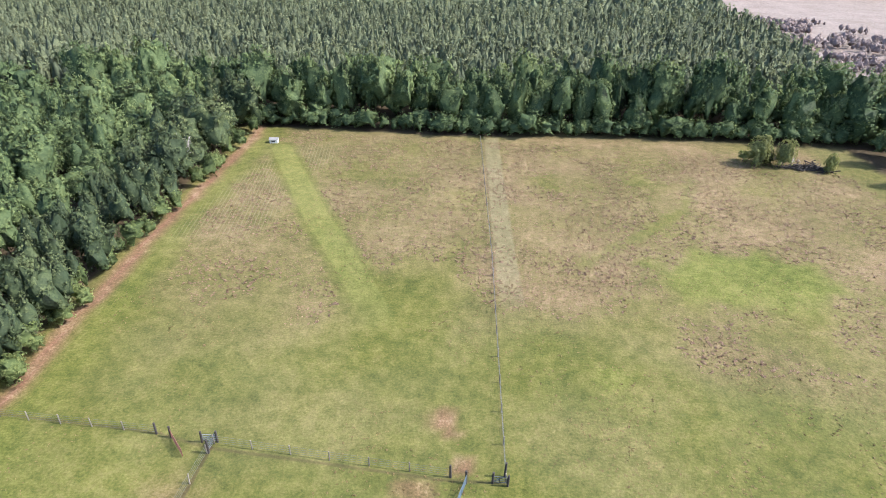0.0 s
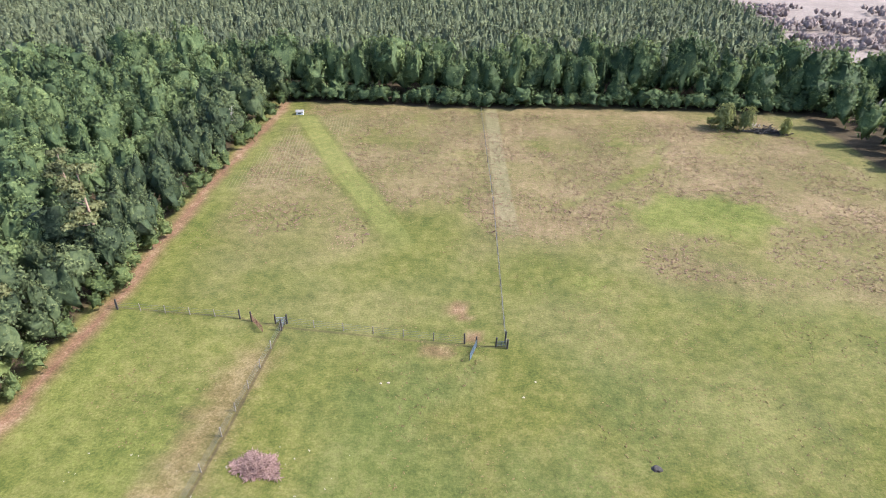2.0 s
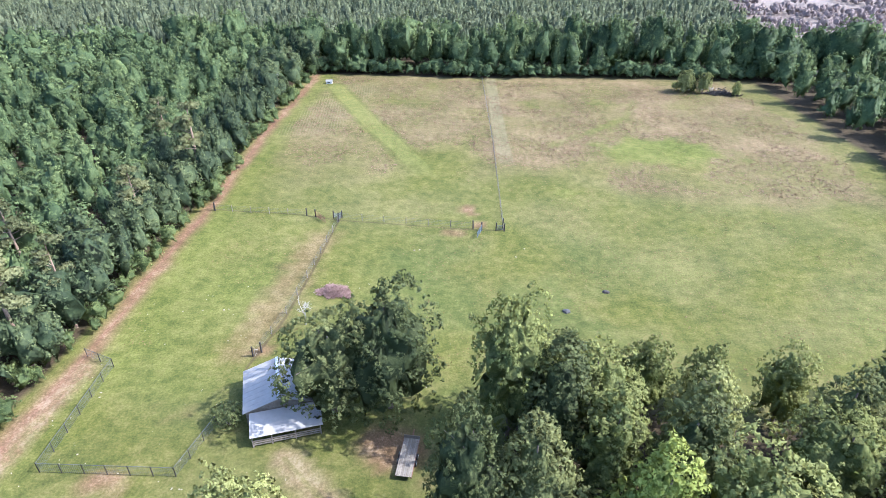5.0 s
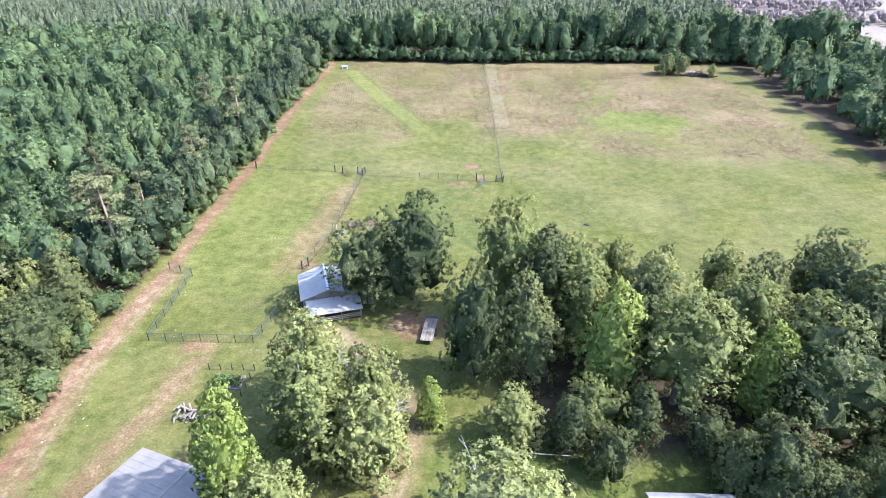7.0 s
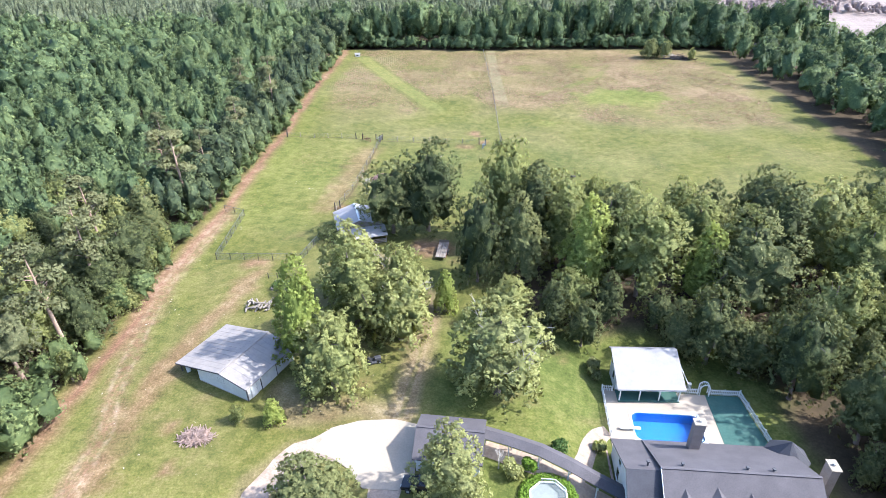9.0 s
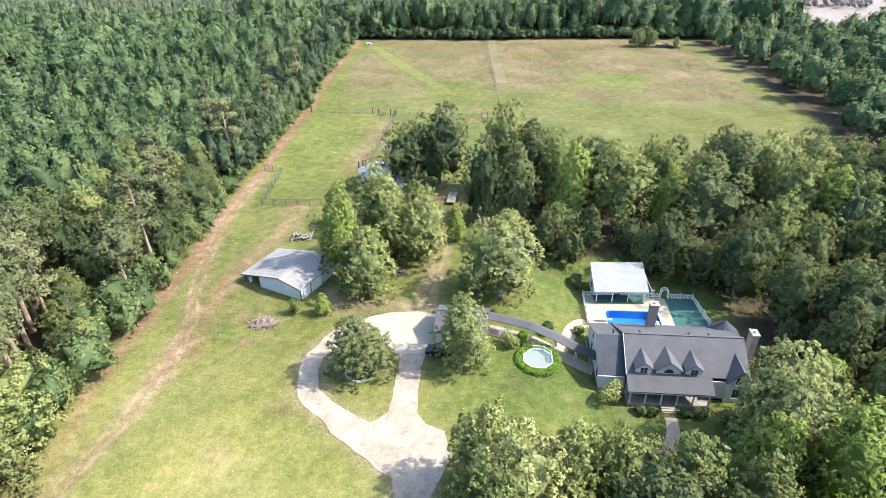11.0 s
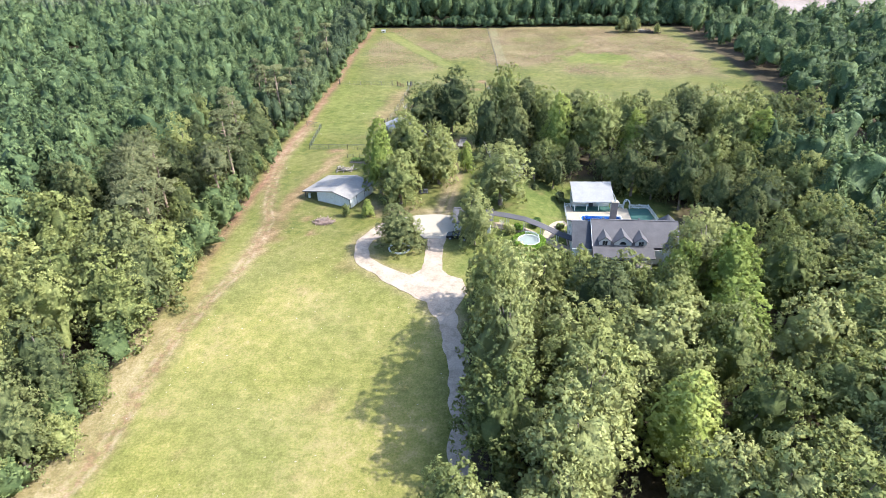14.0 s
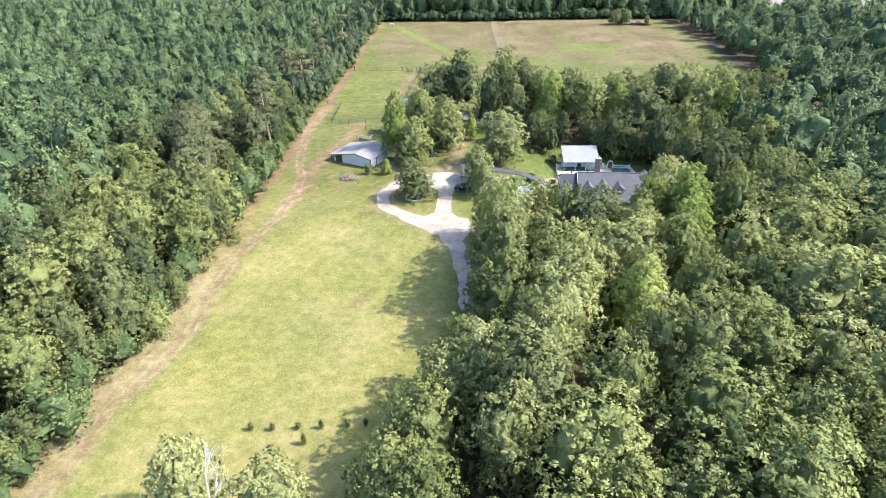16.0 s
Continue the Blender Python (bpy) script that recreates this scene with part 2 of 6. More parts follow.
    deep = 0.5 * smooth(-0.2, 0.35, n1 + 0.6 * n2) * smooth(36, 20, y) * smooth(-30, -18, x) * smooth(34, 14, x) * smooth(-30, -8, y)
    deep = np.maximum(deep, 0.75 * home * np.clip(0.8 + 0.5 * n1 + 0.3 * n2, 0, 1))
    mown = smooth(58, 70, y + 6 * n2) * field
    dots = field * smooth(-2, 14, x + 6 * n1) * smooth(92, 60, y + 8 * n1) * np.clip(0.6 + 0.8 * n1, 0, 1)
    lawn = (1 - smooth(-98, -62, y + 5 * n1)) * smooth(-3, -8, x)
    rut_land = smooth(9, 5, np.abs(x + 46 - 0.1 * (y - 90)) + 2 * n2) * smooth(70, 84, y + 5 * n1) * (1 - smooth(116, 124, y)) * (1 - lane)
    dry = np.clip(0.5 + 0.9 * n1 + 0.4 * n2, 0, 1)
    return {"floor": floor, "soil": np.clip(soil, 0, 1), "track": np.clip(track, 0, 1), "tan": tan, "lush": lush, "mown": mown, "lane": smooth(50, 66, y + 6 * n2) * field, "lawn": lawn, "dots": dots, "dry": dry, "field": field, "cleared": clearing, "deep": deep, "rows": rut_land}


def ground_material():
    m, nt, p = nodes_of("grassland")

    def at(name):
        n = nt.nodes.new("ShaderNodeAttribute")
        n.attribute_name = name
        return n.outputs["Fac"]

    fine, mid_n, big = noise_fac(nt, 3.2, 6, 0.7), noise_fac(nt, 0.55, 5, 0.65), noise_fac(nt, 0.07, 3)
    here = nt.nodes.new("ShaderNodeNewGeometry").outputs["Position"]

    def vec(op, a, b=None, scale=None):
        n = nt.nodes.new("ShaderNodeVectorMath")
        n.operation = op
        for socket, value in ((n.inputs[0], a), (n.inputs[1], b)):
            if isinstance(value, bpy.types.NodeSocket):
                nt.links.new(value, socket)
            elif value is not None:
                socket.default_value = value
        if scale is not None:
            nt.links.new(scale, n.inputs["Scale"])
        return n

    def off_line(line):
        """Distance from a broken line on the ground."""
        flat = vec("MULTIPLY", here, (1, 1, 0)).outputs[0]
        best = None
        for (ax, ay), (bx, by) in zip(line[:-1], line[1:]):
            way = (bx - ax, by - ay, 0)
            rel = vec("SUBTRACT", flat, (ax, ay, 0)).outputs[0]
            k = math_node(nt, "DIVIDE", vec("DOT_PRODUCT", rel, way).outputs["Value"], way[0] ** 2 + way[1] ** 2)
            c = nt.nodes.new("ShaderNodeClamp")
            nt.links.new(k, c.inputs[0])
            along = vec("SCALE", way, scale=c.outputs[0]).outputs[0]
            d = vec("LENGTH", vec("SUBTRACT", rel, along).outputs[0]).outputs["Value"]
            best = d if best is None else math_node(nt, "MINIMUM", best, d)
        return best

    def band(distance, half, soft, wander=0.0):
        """1 within half a width of a line, fading over soft metres, with an uneven edge."""
        if wander:
            distance = math_node(nt, "ADD", distance, math_node(nt, "MULTIPLY", math_node(nt, "SUBTRACT", mid_n, 0.5), wander))
        n = nt.nodes.new("ShaderNodeMapRange")
        n.inputs["From Min"].default_value, n.inputs["From Max"].default_value = half + soft, half
        nt.links.new(distance, n.inputs["Value"])
        return n.outputs[0]

    tuft = add(nt, "ShaderNodeTexVoronoi", Scale=1.9)
    nt.links.new(nt.nodes.new("ShaderNodeNewGeometry").outputs["Position"], tuft.inputs["Vector"])
    f = math_node(nt, "ADD", math_node(nt, "MULTIPLY", fine, 0.4), math_node(nt, "ADD", math_node(nt, "MULTIPLY", mid_n, 0.35), math_node(nt, "MULTIPLY", big, 0.25)))
    grass = ramp(nt, f, [(0.38, (0.042, 0.056, 0.011)), (0.5, (0.096, 0.099, 0.022)), (0.61, (0.158, 0.137, 0.046))])
    pink = ramp(nt, f, [(0.38, (0.094, 0.066, 0.030)), (0.5, (0.168, 0.116, 0.064)), (0.61, (0.250, 0.172, 0.108))])
    green = ramp(nt, f, [(0.41, (0.062, 0.078, 0.015)), (0.5, (0.112, 0.122, 0.027)), (0.58, (0.160, 0.156, 0.046))])
    lawn = ramp(nt, f, [(0.40, (0.116, 0.119, 0.026)), (0.5, (0.186, 0.171, 0.046)), (0.59, (0.268, 0.212, 0.088))])
    straw = ramp(nt, f, [(0.3, (0.132, 0.118, 0.056)), (0.6, (0.215, 0.184, 0.108))])
    soil = ramp(nt, f, [(0.38, (0.105, 0.054, 0.034)), (0.5, (0.182, 0.100, 0.064)), (0.61, (0.285, 0.190, 0.132))])
    track = ramp(nt, f, [(0.38, (0.160, 0.098, 0.060)), (0.5, (0.242, 0.166, 0.106)), (0.6, (0.34, 0.26, 0.18))])
    litter = ramp(nt, f, [(0.3, (0.031, 0.026, 0.016)), (0.5, (0.062, 0.046, 0.028)), (0.7, (0.106, 0.075, 0.044))])
    broken = math_node(nt, "MULTIPLY", math_node(nt, "SUBTRACT", fine, 0.5), 0.9)

    def veil(name, gain=1.0):
        k = math_node(nt, "ADD", math_node(nt, "MULTIPLY", at(name), gain), math_node(nt, "MULTIPLY", broken, math_node(nt, "MULTIPLY", at(name), 1.0)))
        n = nt.nodes.new("ShaderNodeClamp")
        nt.links.new(k, n.inputs[0])
        return n.outputs[0]

    col = mix(nt, at("lawn"), grass, lawn)
    col = mix(nt, math_node(nt, "MULTIPLY", at("dry"), 0.2), col, straw)
    col = mix(nt, veil("lush", 0.8), col, green)
    col = mix(nt, veil("deep", 0.9), col, ramp(nt, f, [(0.39, (0.030, 0.048, 0.010)), (0.5, (0.066, 0.088, 0.020)), (0.6, (0.112, 0.122, 0.038))]))
    speck = ramp(nt, noise_fac(nt, 1.5, 5, 0.75), [(0.34, (0.3, 0.3, 0.3)), (0.56, (1, 1, 1))])
    col = mix(nt, math_node(nt, "MULTIPLY", speck, veil("tan", 0.95)), col, pink)
    col = mix(nt, math_node(nt, "MULTIPLY", math_node(nt, "MULTIPLY", band(off_line(LANE), 2.0, 0.5, 1.6), at("lane")), 0.62), col, ramp(nt, f, [(0.41, (0.100, 0.112, 0.026)), (0.58, (0.200, 0.186, 0.062))]))
    col = mix(nt, math_node(nt, "MULTIPLY", math_node(nt, "MULTIPLY", band(off_line(STRIP), 1.6, 0.35, 0.9), at("mown")), 0.6), col, straw)
    wave = add(nt, "ShaderNodeTexWave", Scale=0.42, Distortion=1.2)
    wave.inputs["Detail Scale"].default_value = 0.4
    turned = nt.nodes.new("ShaderNodeVectorRotate")
    turned.inputs["Angle"].default_value = radians(-9)
    nt.links.new(nt.nodes.new("ShaderNodeNewGeometry").outputs["Position"], turned.inputs["Vector"])
    nt.links.new(turned.outputs[0], wave.inputs["Vector"])
    rut = ramp(nt, wave.outputs["Fac"], [(0.72, (0, 0, 0)), (0.95, (1, 1, 1))])
    col = mix(nt, math_node(nt, "MULTIPLY", math_node(nt, "MULTIPLY", rut, at("rows")), 0.6), col, straw)
    weed = ramp(nt, tuft.outputs["Distance"], [(0.12, (1, 1, 1)), (0.36, (0, 0, 0))])
    patchy = ramp(nt, noise_fac(nt, 0.16, 3), [(0.42, (0.25, 0.25, 0.25)), (0.62, (1, 1, 1))])
    weeds = math_node(nt, "MULTIPLY", math_node(nt, "MULTIPLY", weed, patchy), math_node(nt, "ADD", math_node(nt, "MULTIPLY", at("field"), 0.14), math_node(nt, "MULTIPLY", at("dots"), 0.55)))
    col = mix(nt, weeds, col, (0.105, 0.066, 0.036))
    blotch = ramp(nt, noise_fac(nt, 0.9, 6, 0.8), [(0.6, (0, 0, 0)), (0.72, (1, 1, 1))])
    col = mix(nt, math_node(nt, "MULTIPLY", blotch, 0.22), col, straw)
    col = mix(nt, veil("soil", 1.0), col, soil)
    worn = off_line(TRACK)
    col = mix(nt, math_node(nt, "MULTIPLY", veil("track", 1.0), 0.8), col, track)
    col = mix(nt, math_node(nt, "MULTIPLY", band(worn, 0.5, 1.5, 3.0), ramp(nt, noise_fac(nt, 0.8, 5, 0.7), [(0.42, (0.05, 0.05, 0.05)), (0.6, (0.65, 0.65, 0.65))])), col, soil)
    pale_rut = math_node(nt, "MULTIPLY", band(math_node(nt, "ABSOLUTE", math_node(nt, "SUBTRACT", worn, 0.75)), 0.12, 0.4, 1.2), ramp(nt, noise_fac(nt, 0.35, 4, 0.7), [(0.46, (0, 0, 0)), (0.6, (1, 1, 1))]))
    col = mix(nt, math_node(nt, "MULTIPLY", pale_rut, 0.3), col, (0.36, 0.28, 0.20))
    pair = off_line(BARN_DRIVE)
    col = mix(nt, math_node(nt, "MULTIPLY", band(pair, 0.15, 0.35, 0.5), 0.45), col, grass)
    for line, depth in zip(FENCE_TRACE, (0.65, 0.45, 0.5, 0.3)):
        col = mix(nt, math_node(nt, "MULTIPLY", band(off_line(line), 0.08, 0.25, 0.3), depth), col, (0.062, 0.044, 0.026))
    col = mix(nt, at("floor"), col, litter)
    col = mix(nt, at("cleared"), col, ramp(nt, f, [(0.38, (0.15, 0.115, 0.095)), (0.6, (0.275, 0.225, 0.20))]))
    grain = ramp(nt, noise_fac(nt, 1.3, 8, 0.85), [(0.36, (0.7, 0.7, 0.7)), (0.64, (1.0, 1.0, 1.0))])
    tussock = ramp(nt, noise_fac(nt, 0.32, 4, 0.7), [(0.36, (0.84, 0.86, 0.84)), (0.62, (1.0, 1.0, 1.0))])
    col = mix(nt, 1.0, mix(nt, 1.0, col, grain, "MULTIPLY"), tussock, "MULTIPLY")
    col = mix(nt, 1.0, col, (1.21, 1.195, 1.19), "MULTIPLY")
    nt.links.new(col, p.inputs["Base Color"])
    p.inputs["Roughness"].default_value = 0.95
    p.inputs["Specular IOR Level"].default_value = 0.15
    k = add(nt, "ShaderNodeBump", Strength=0.6, Distance=0.12)
    nt.links.new(fine, k.inputs["Height"])
    nt.links.new(k.outputs[0], p.inputs["Normal"])
    return m


def build_ground():
    def axis(fine, far):
        return np.unique(np.concatenate([fine, far]))
    xs = axis(np.arange(-62, 94.1, 1.15), np.array([-2600, -1500, -800, -400, -250, -160, -110, -80, -70, 100, *range(110, 430, 16), 500, 800, 1500, 2600]))
    ys = axis(np.arange(-176, 134.1, 1.15), np.array([-2600, -1500, -800, -400, -280, -230, -200, -190, *range(140, 480, 16), 800, 1500, 2800]))
    X, Y = np.meshgrid(xs, ys)
    x, y = X.ravel(), Y.ravel()
    z = gz(x, y) + np.where((np.abs(x) < 95) & (y > -176) & (y < 134), 0.12 * wobble(x, y, 9, 6) * (1 - smooth(-30, -26, x) * smooth(-52, -57, y)), 0)
    z = np.where((x > 17.9) & (x < 29.2) & (y > -61.1) & (y < -53.5), -4.3, z)   # the pool's pit
    nx, ny = len(xs), len(ys)
    i = np.arange(nx * ny).reshape(ny, nx)
    faces = np.stack([i[:-1, :-1], i[:-1, 1:], i[1:, 1:], i[1:, :-1]], -1).reshape(-1, 4)
    me = bpy.data.meshes.new("ground")
    me.from_pydata(np.stack([x, y, z], 1).tolist(), [], faces.tolist())
    for name, v in masks(x, y).items():
        me.attributes.new(name, "FLOAT", "POINT").data.foreach_set("value", np.asarray(v, np.float32))
    me.polygons.foreach_set("use_smooth", np.ones(len(faces), bool))
    me.materials.append(ground_material())
    return tagged(new("ground", me), "pasture and lawn with worn reddish soil tracks", "ground", kind="structure")


build_ground()

# ---- trees ----
def kites(rng, lobes, count, size, up=0.5, jitter=0.5, shell=(0.74, 1.12)):
    """Places, normals and sizes of leaf clumps on the outer shells of lobes. lobes: rows of x, y, z, radius, flatness."""
    lobes = np.asarray(lobes, float)
    w = lobes[:, 3] ** 2
    tries = count * 2
    k = rng.choice(len(lobes), tries, p=w / w.sum())
    L = lobes[k]
    d = rng.normal(size=(tries, 3))
    d[:, 2] += up * 1.6
    d /= np.linalg.norm(d, axis=1)[:, None]
    r = L[:, 3] * rng.uniform(*shell, tries)
    p = L[:, :3] + d * r[:, None] * np.stack([np.ones(tries), np.ones(tries), L[:, 4]], 1)
    deep = np.zeros(tries)
    for c in lobes:
        deep += np.linalg.norm((p - c[:3]) / (c[3] * np.array([1, 1, c[4]])), axis=1) < 0.7
    i = np.argsort(deep + rng.uniform(0, 0.9, tries))[:count]
    n = d[i] + rng.normal(size=(count, 3)) * jitter
    n /= np.linalg.norm(n, axis=1)[:, None]
    return p[i], n, rng.uniform(0.6, 1.35, count) * size


def kite_mesh(rng, p, n, s):
    """A pointed leaf clump for each place."""
    c = len(p)
    t = np.cross(n, rng.normal(size=(c, 3)))
    t /= np.linalg.norm(t, axis=1)[:, None] + 1e-9
    b = np.cross(n, t)
    wide = rng.uniform(0.5, 0.85, c)[:, None]
    s = s[:, None]
    v = np.stack([p - t * s * 0.8 + b * s * wide, p + t * s * 1.1, p - t * s * 0.8 - b * s * wide], 1)
    return v.reshape(-1, 3), np.arange(3 * c).reshape(c, 3)


def mesh_of(name, v, f, material, tone=None, lie=None, leaf=None):
    """A mesh from arrays. lie: which way the spray that a leaf belongs to faces, corner by corner. leaf: a tint for
    each leaf, lowered on crown bodies to paint inner shade.
    """
    me = bpy.data.meshes.new(name)
    v, f = np.asarray(v, np.float32), np.asarray(f, np.int32)
    me.vertices.add(len(v))
    me.vertices.foreach_set("co", v.ravel())
    me.loops.add(f.size)
    me.loops.foreach_set("vertex_index", f.ravel())
    me.polygons.add(len(f))
    me.polygons.foreach_set("loop_start", np.arange(len(f), dtype=np.int32) * f.shape[1])
    me.update(calc_edges=True)
    if tone is not None:
        me.attributes.new("tone", "FLOAT", "FACE").data.foreach_set("value", np.asarray(tone, np.float32))
    if lie is None and f.shape[1] == 3:
        q = v[f]
        n = np.cross(q[:, 1] - q[:, 0], q[:, 2] - q[:, 0])
        n *= np.where(n[:, 2] < 0, -1, 1)[:, None] / (np.linalg.norm(n, axis=1)[:, None] + 1e-9)
        lie = np.zeros_like(v)
        lie[f.ravel()] = np.repeat(n, 3, 0)
    if lie is not None:
        me.attributes.new("lie", "FLOAT_VECTOR", "POINT").data.foreach_set("vector", np.asarray(lie, np.float32).ravel())
    if lie is not None:
        leaf = np.random.default_rng(len(f)).random(len(f)) if leaf is None else leaf
        me.attributes.new("leaf", "FLOAT", "FACE").data.foreach_set("value", np.asarray(leaf, np.float32))
    me.materials.append(material)
    return me


def limb(v, f, a, b, ra, rb, sides=6):
    """A tapered limb from a to b."""
    a, b = Vector(a), Vector(b)
    q = (b - a).to_track_quat("Z", "Y")
    base = len(v)
    for c, r in ((a, ra), (b, rb)):
        for k in range(sides):
            ang = 2 * math.pi * k / sides
            v.append(tuple(c + q @ Vector((r * math.cos(ang), r * math.sin(ang), 0))))
    for k in range(sides):
        j = (k + 1) % sides
        f.append((base + k, base + j, base + sides + j, base + sides + k))


def crown_lobes(rng, spread, low, h, shape, number):
    """The leafy masses of a crown, as rows of x, y, z, radius, flatness."""
    mid, half = (h + low) / 2, (h - low) / 2
    lobes = []
    for k in range(number):
        zz = 1 - 2 * (k + 0.5) / number
        a = 2.39996 * k + rng.uniform(-0.5, 0.5)
        q = math.sqrt(1 - zz * zz)
        if zz < -0.1:
            q = max(q, 0.84)
        reach = rng.uniform(0.6, 0.95)
        wide = spread
        if shape == "cone":
            wide = spread * (1.08 - 0.78 * (zz + 1) / 2)
        elif shape == "spire":
            wide = spread * (1.0 - 0.5 * (zz + 1) / 2) * rng.uniform(0.72, 1.15)
        elif shape == "tall":
            wide = spread * (1.0 - 0.3 * max(zz, 0)) * rng.uniform(0.85, 1.1)
        r = rng.uniform(0.12, 0.27) * spread * (0.65 + 0.35 * wide / spread)
        lobes.append((q * math.cos(a) * reach * wide, q * math.sin(a) * reach * wide, mid + zz * reach * 1.08 * (half - 0.2 * spread), r, rng.uniform(0.75, 1.0)))
    return np.array(lobes)


def crown_shape(rng, lobes, spread, low, h, rings, sides, leaves, size, ragged=1.0, tight=0.69):
    """Corners and facing of a crown's triangles: the closed leafy body that the lobes make, tinted dark for painted
    shade, under a coat of leaf sprays.
    """
    mid, half = (h + low) / 2, (h - low) / 2
    reach = np.array([spread, spread, half])
    A, B = np.meshgrid(np.arange(sides) * 2 * math.pi / sides, np.radians(np.linspace(-78, 88, rings)))
    A = A + (np.arange(rings) % 2)[:, None] * math.pi / sides + rng.uniform(-0.25, 0.25, A.shape) * 2 * math.pi / sides
    B = B + rng.uniform(-0.25, 0.25, A.shape) * math.pi / rings
    d = np.stack([np.cos(A) * np.cos(B), np.sin(A) * np.cos(B), np.sin(B)], -1).reshape(-1, 3) * reach
    best = np.full(len(d), 0.5)
    for t in np.linspace(0.5, 1.2, 26):
        p = d * t + (0, 0, mid)
        inside = np.zeros(len(d), bool)
        for c in lobes:
            inside |= (((p - c[:3]) / (c[3] * np.array([1, 1, c[4]]))) ** 2).sum(1) < 1
        best = np.where(inside, t, best)
    g = (d * (best * rng.uniform(0.9, 1.05, len(d)))[:, None] + (0, 0, mid)).reshape(rings, sides, 3)
    wide = np.quantile(np.hypot(g[..., 0], g[..., 1]), 0.95)
    lo, hi = g[..., 2].min(), g[..., 2].max()
    g[..., :2] *= 0.95 * spread / wide
    g[..., 2] = low + (g[..., 2] - lo) * (h * 0.985 - low) / (hi - lo)
    n = np.cross(np.roll(g, -1, 1) - np.roll(g, 1, 1), np.concatenate([g[1:], g[-1:]]) - np.concatenate([g[:1], g[:-1]]))
    n[-1] = (0, 0, 1)
    n /= np.linalg.norm(n, axis=-1)[..., None] + 1e-9
    rough = n + (0, 0, 0.3) + rng.normal(size=n.shape) * 0.35
    rough /= np.linalg.norm(rough, axis=-1)[..., None]
    k, j = np.meshgrid(np.arange(rings - 1), np.arange(sides), indexing="ij")
    k, j, e = k.ravel(), j.ravel(), (j.ravel() + 1) % sides
    odd = (k % 2)[:, None]
    one = np.where(odd[..., None] == 0, np.stack([np.stack([k, j], 1), np.stack([k, e], 1), np.stack([k + 1, j], 1)], 1), np.stack([np.stack([k, j], 1), np.stack([k, e], 1), np.stack([k + 1, e], 1)], 1))
    two = np.where(odd[..., None] == 0, np.stack([np.stack([k, e], 1), np.stack([k + 1, e], 1), np.stack([k + 1, j], 1)], 1), np.stack([np.stack([k, j], 1), np.stack([k + 1, e], 1), np.stack([k + 1, j], 1)], 1))
    tri = np.concatenate([one, two])
    body, facing = g[tri[..., 0], tri[..., 1]], n[tri[..., 0], tri[..., 1]]
    area = np.linalg.norm(np.cross(body[:, 1] - body[:, 0], body[:, 2] - body[:, 0]), axis=1)
    area *= np.clip(facing.mean(1)[:, 2] + 0.95, 0.2, 1.4)
    per = 12 if leaves > 1000 else 8 if leaves > 250 else 4
    sprays = max(1, leaves // per)
    at = rng.choice(len(body), sprays, p=area / area.sum())
    w = rng.dirichlet((1, 1, 1), sprays)[..., None]
    p, m = (body[at] * w).sum(1), (facing[at] * w).sum(1)
    m /= np.linalg.norm(m, axis=1)[:, None] + 1e-9
    big = rng.uniform(1.4, 3.4, sprays) * size
    p += m * (rng.uniform(-0.8, 0.9, sprays) * size + np.where(rng.random(sprays) < 0.2, rng.uniform(0.3, 2.2, sprays) * size * ragged, 0))[:, None]
    p, m, big = np.repeat(p, per, 0), np.repeat(m, per, 0), np.repeat(big, per)
    count = len(p)
    d = rng.normal(size=(count, 3)) + 0.7 * m + (0, 0, 0.35)
    d /= np.linalg.norm(d, axis=1)[:, None]
    own = d + rng.normal(size=(count, 3)) * 0.5
    own /= np.linalg.norm(own, axis=1)[:, None]
    v, _ = kite_mesh(rng, p + d * (big * rng.uniform(0.35, 1.1, count))[:, None], own, rng.uniform(0.6, 1.3, count) * size)
    soft = 0.75 * m + 0.55 * d + 0.12 * own + (0, 0, 0.35)
    soft /= np.linalg.norm(soft, axis=1)[:, None]
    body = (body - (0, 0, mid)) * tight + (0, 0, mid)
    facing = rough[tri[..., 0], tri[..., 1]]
    # tint -0.45 paints the shade between sprays into the body's colour
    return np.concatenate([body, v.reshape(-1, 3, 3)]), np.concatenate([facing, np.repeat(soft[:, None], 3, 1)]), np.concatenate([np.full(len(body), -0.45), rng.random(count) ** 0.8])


def broadleaf(seed, h, spread, low, count, size, shape="round", number=84):
    """Trunk and crown data of a broadleaf tree h high with its crown from low upwards."""
    rng = np.random.default_rng(seed)
    lobes = crown_lobes(rng, spread, low, h, shape, number)
    crown, lie, tint = crown_shape(rng, lobes, spread, low, h, 14, 19, count, size)
    v, f = [], []
    lean = rng.normal(size=2) * 0.03 * h
    knee = (lean[0] * 0.5, lean[1] * 0.5, h * 0.35)
    top = (lean[0], lean[1], h * 0.8)
    r0 = 0.018 * h + 0.05
    limb(v, f, (0, 0, -0.3), (0, 0, 0.4), r0 * 1.5, r0, 8)
    limb(v, f, (0, 0, 0.4), knee, r0, r0 * 0.75, 8)
    limb(v, f, knee, top, r0 * 0.75, r0 * 0.2, 6)
    for lo in sorted(lobes.tolist(), key=lambda q: -q[3])[:9]:
        k = rng.uniform(0.25, 0.75)
        start = Vector(knee).lerp(Vector(top), k)
        limb(v, f, start, (lo[0] * 0.85, lo[1] * 0.85, lo[2] - 0.2), r0 * 0.35, r0 * 0.08, 5)
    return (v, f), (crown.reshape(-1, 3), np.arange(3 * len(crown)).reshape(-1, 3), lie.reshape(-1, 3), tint)


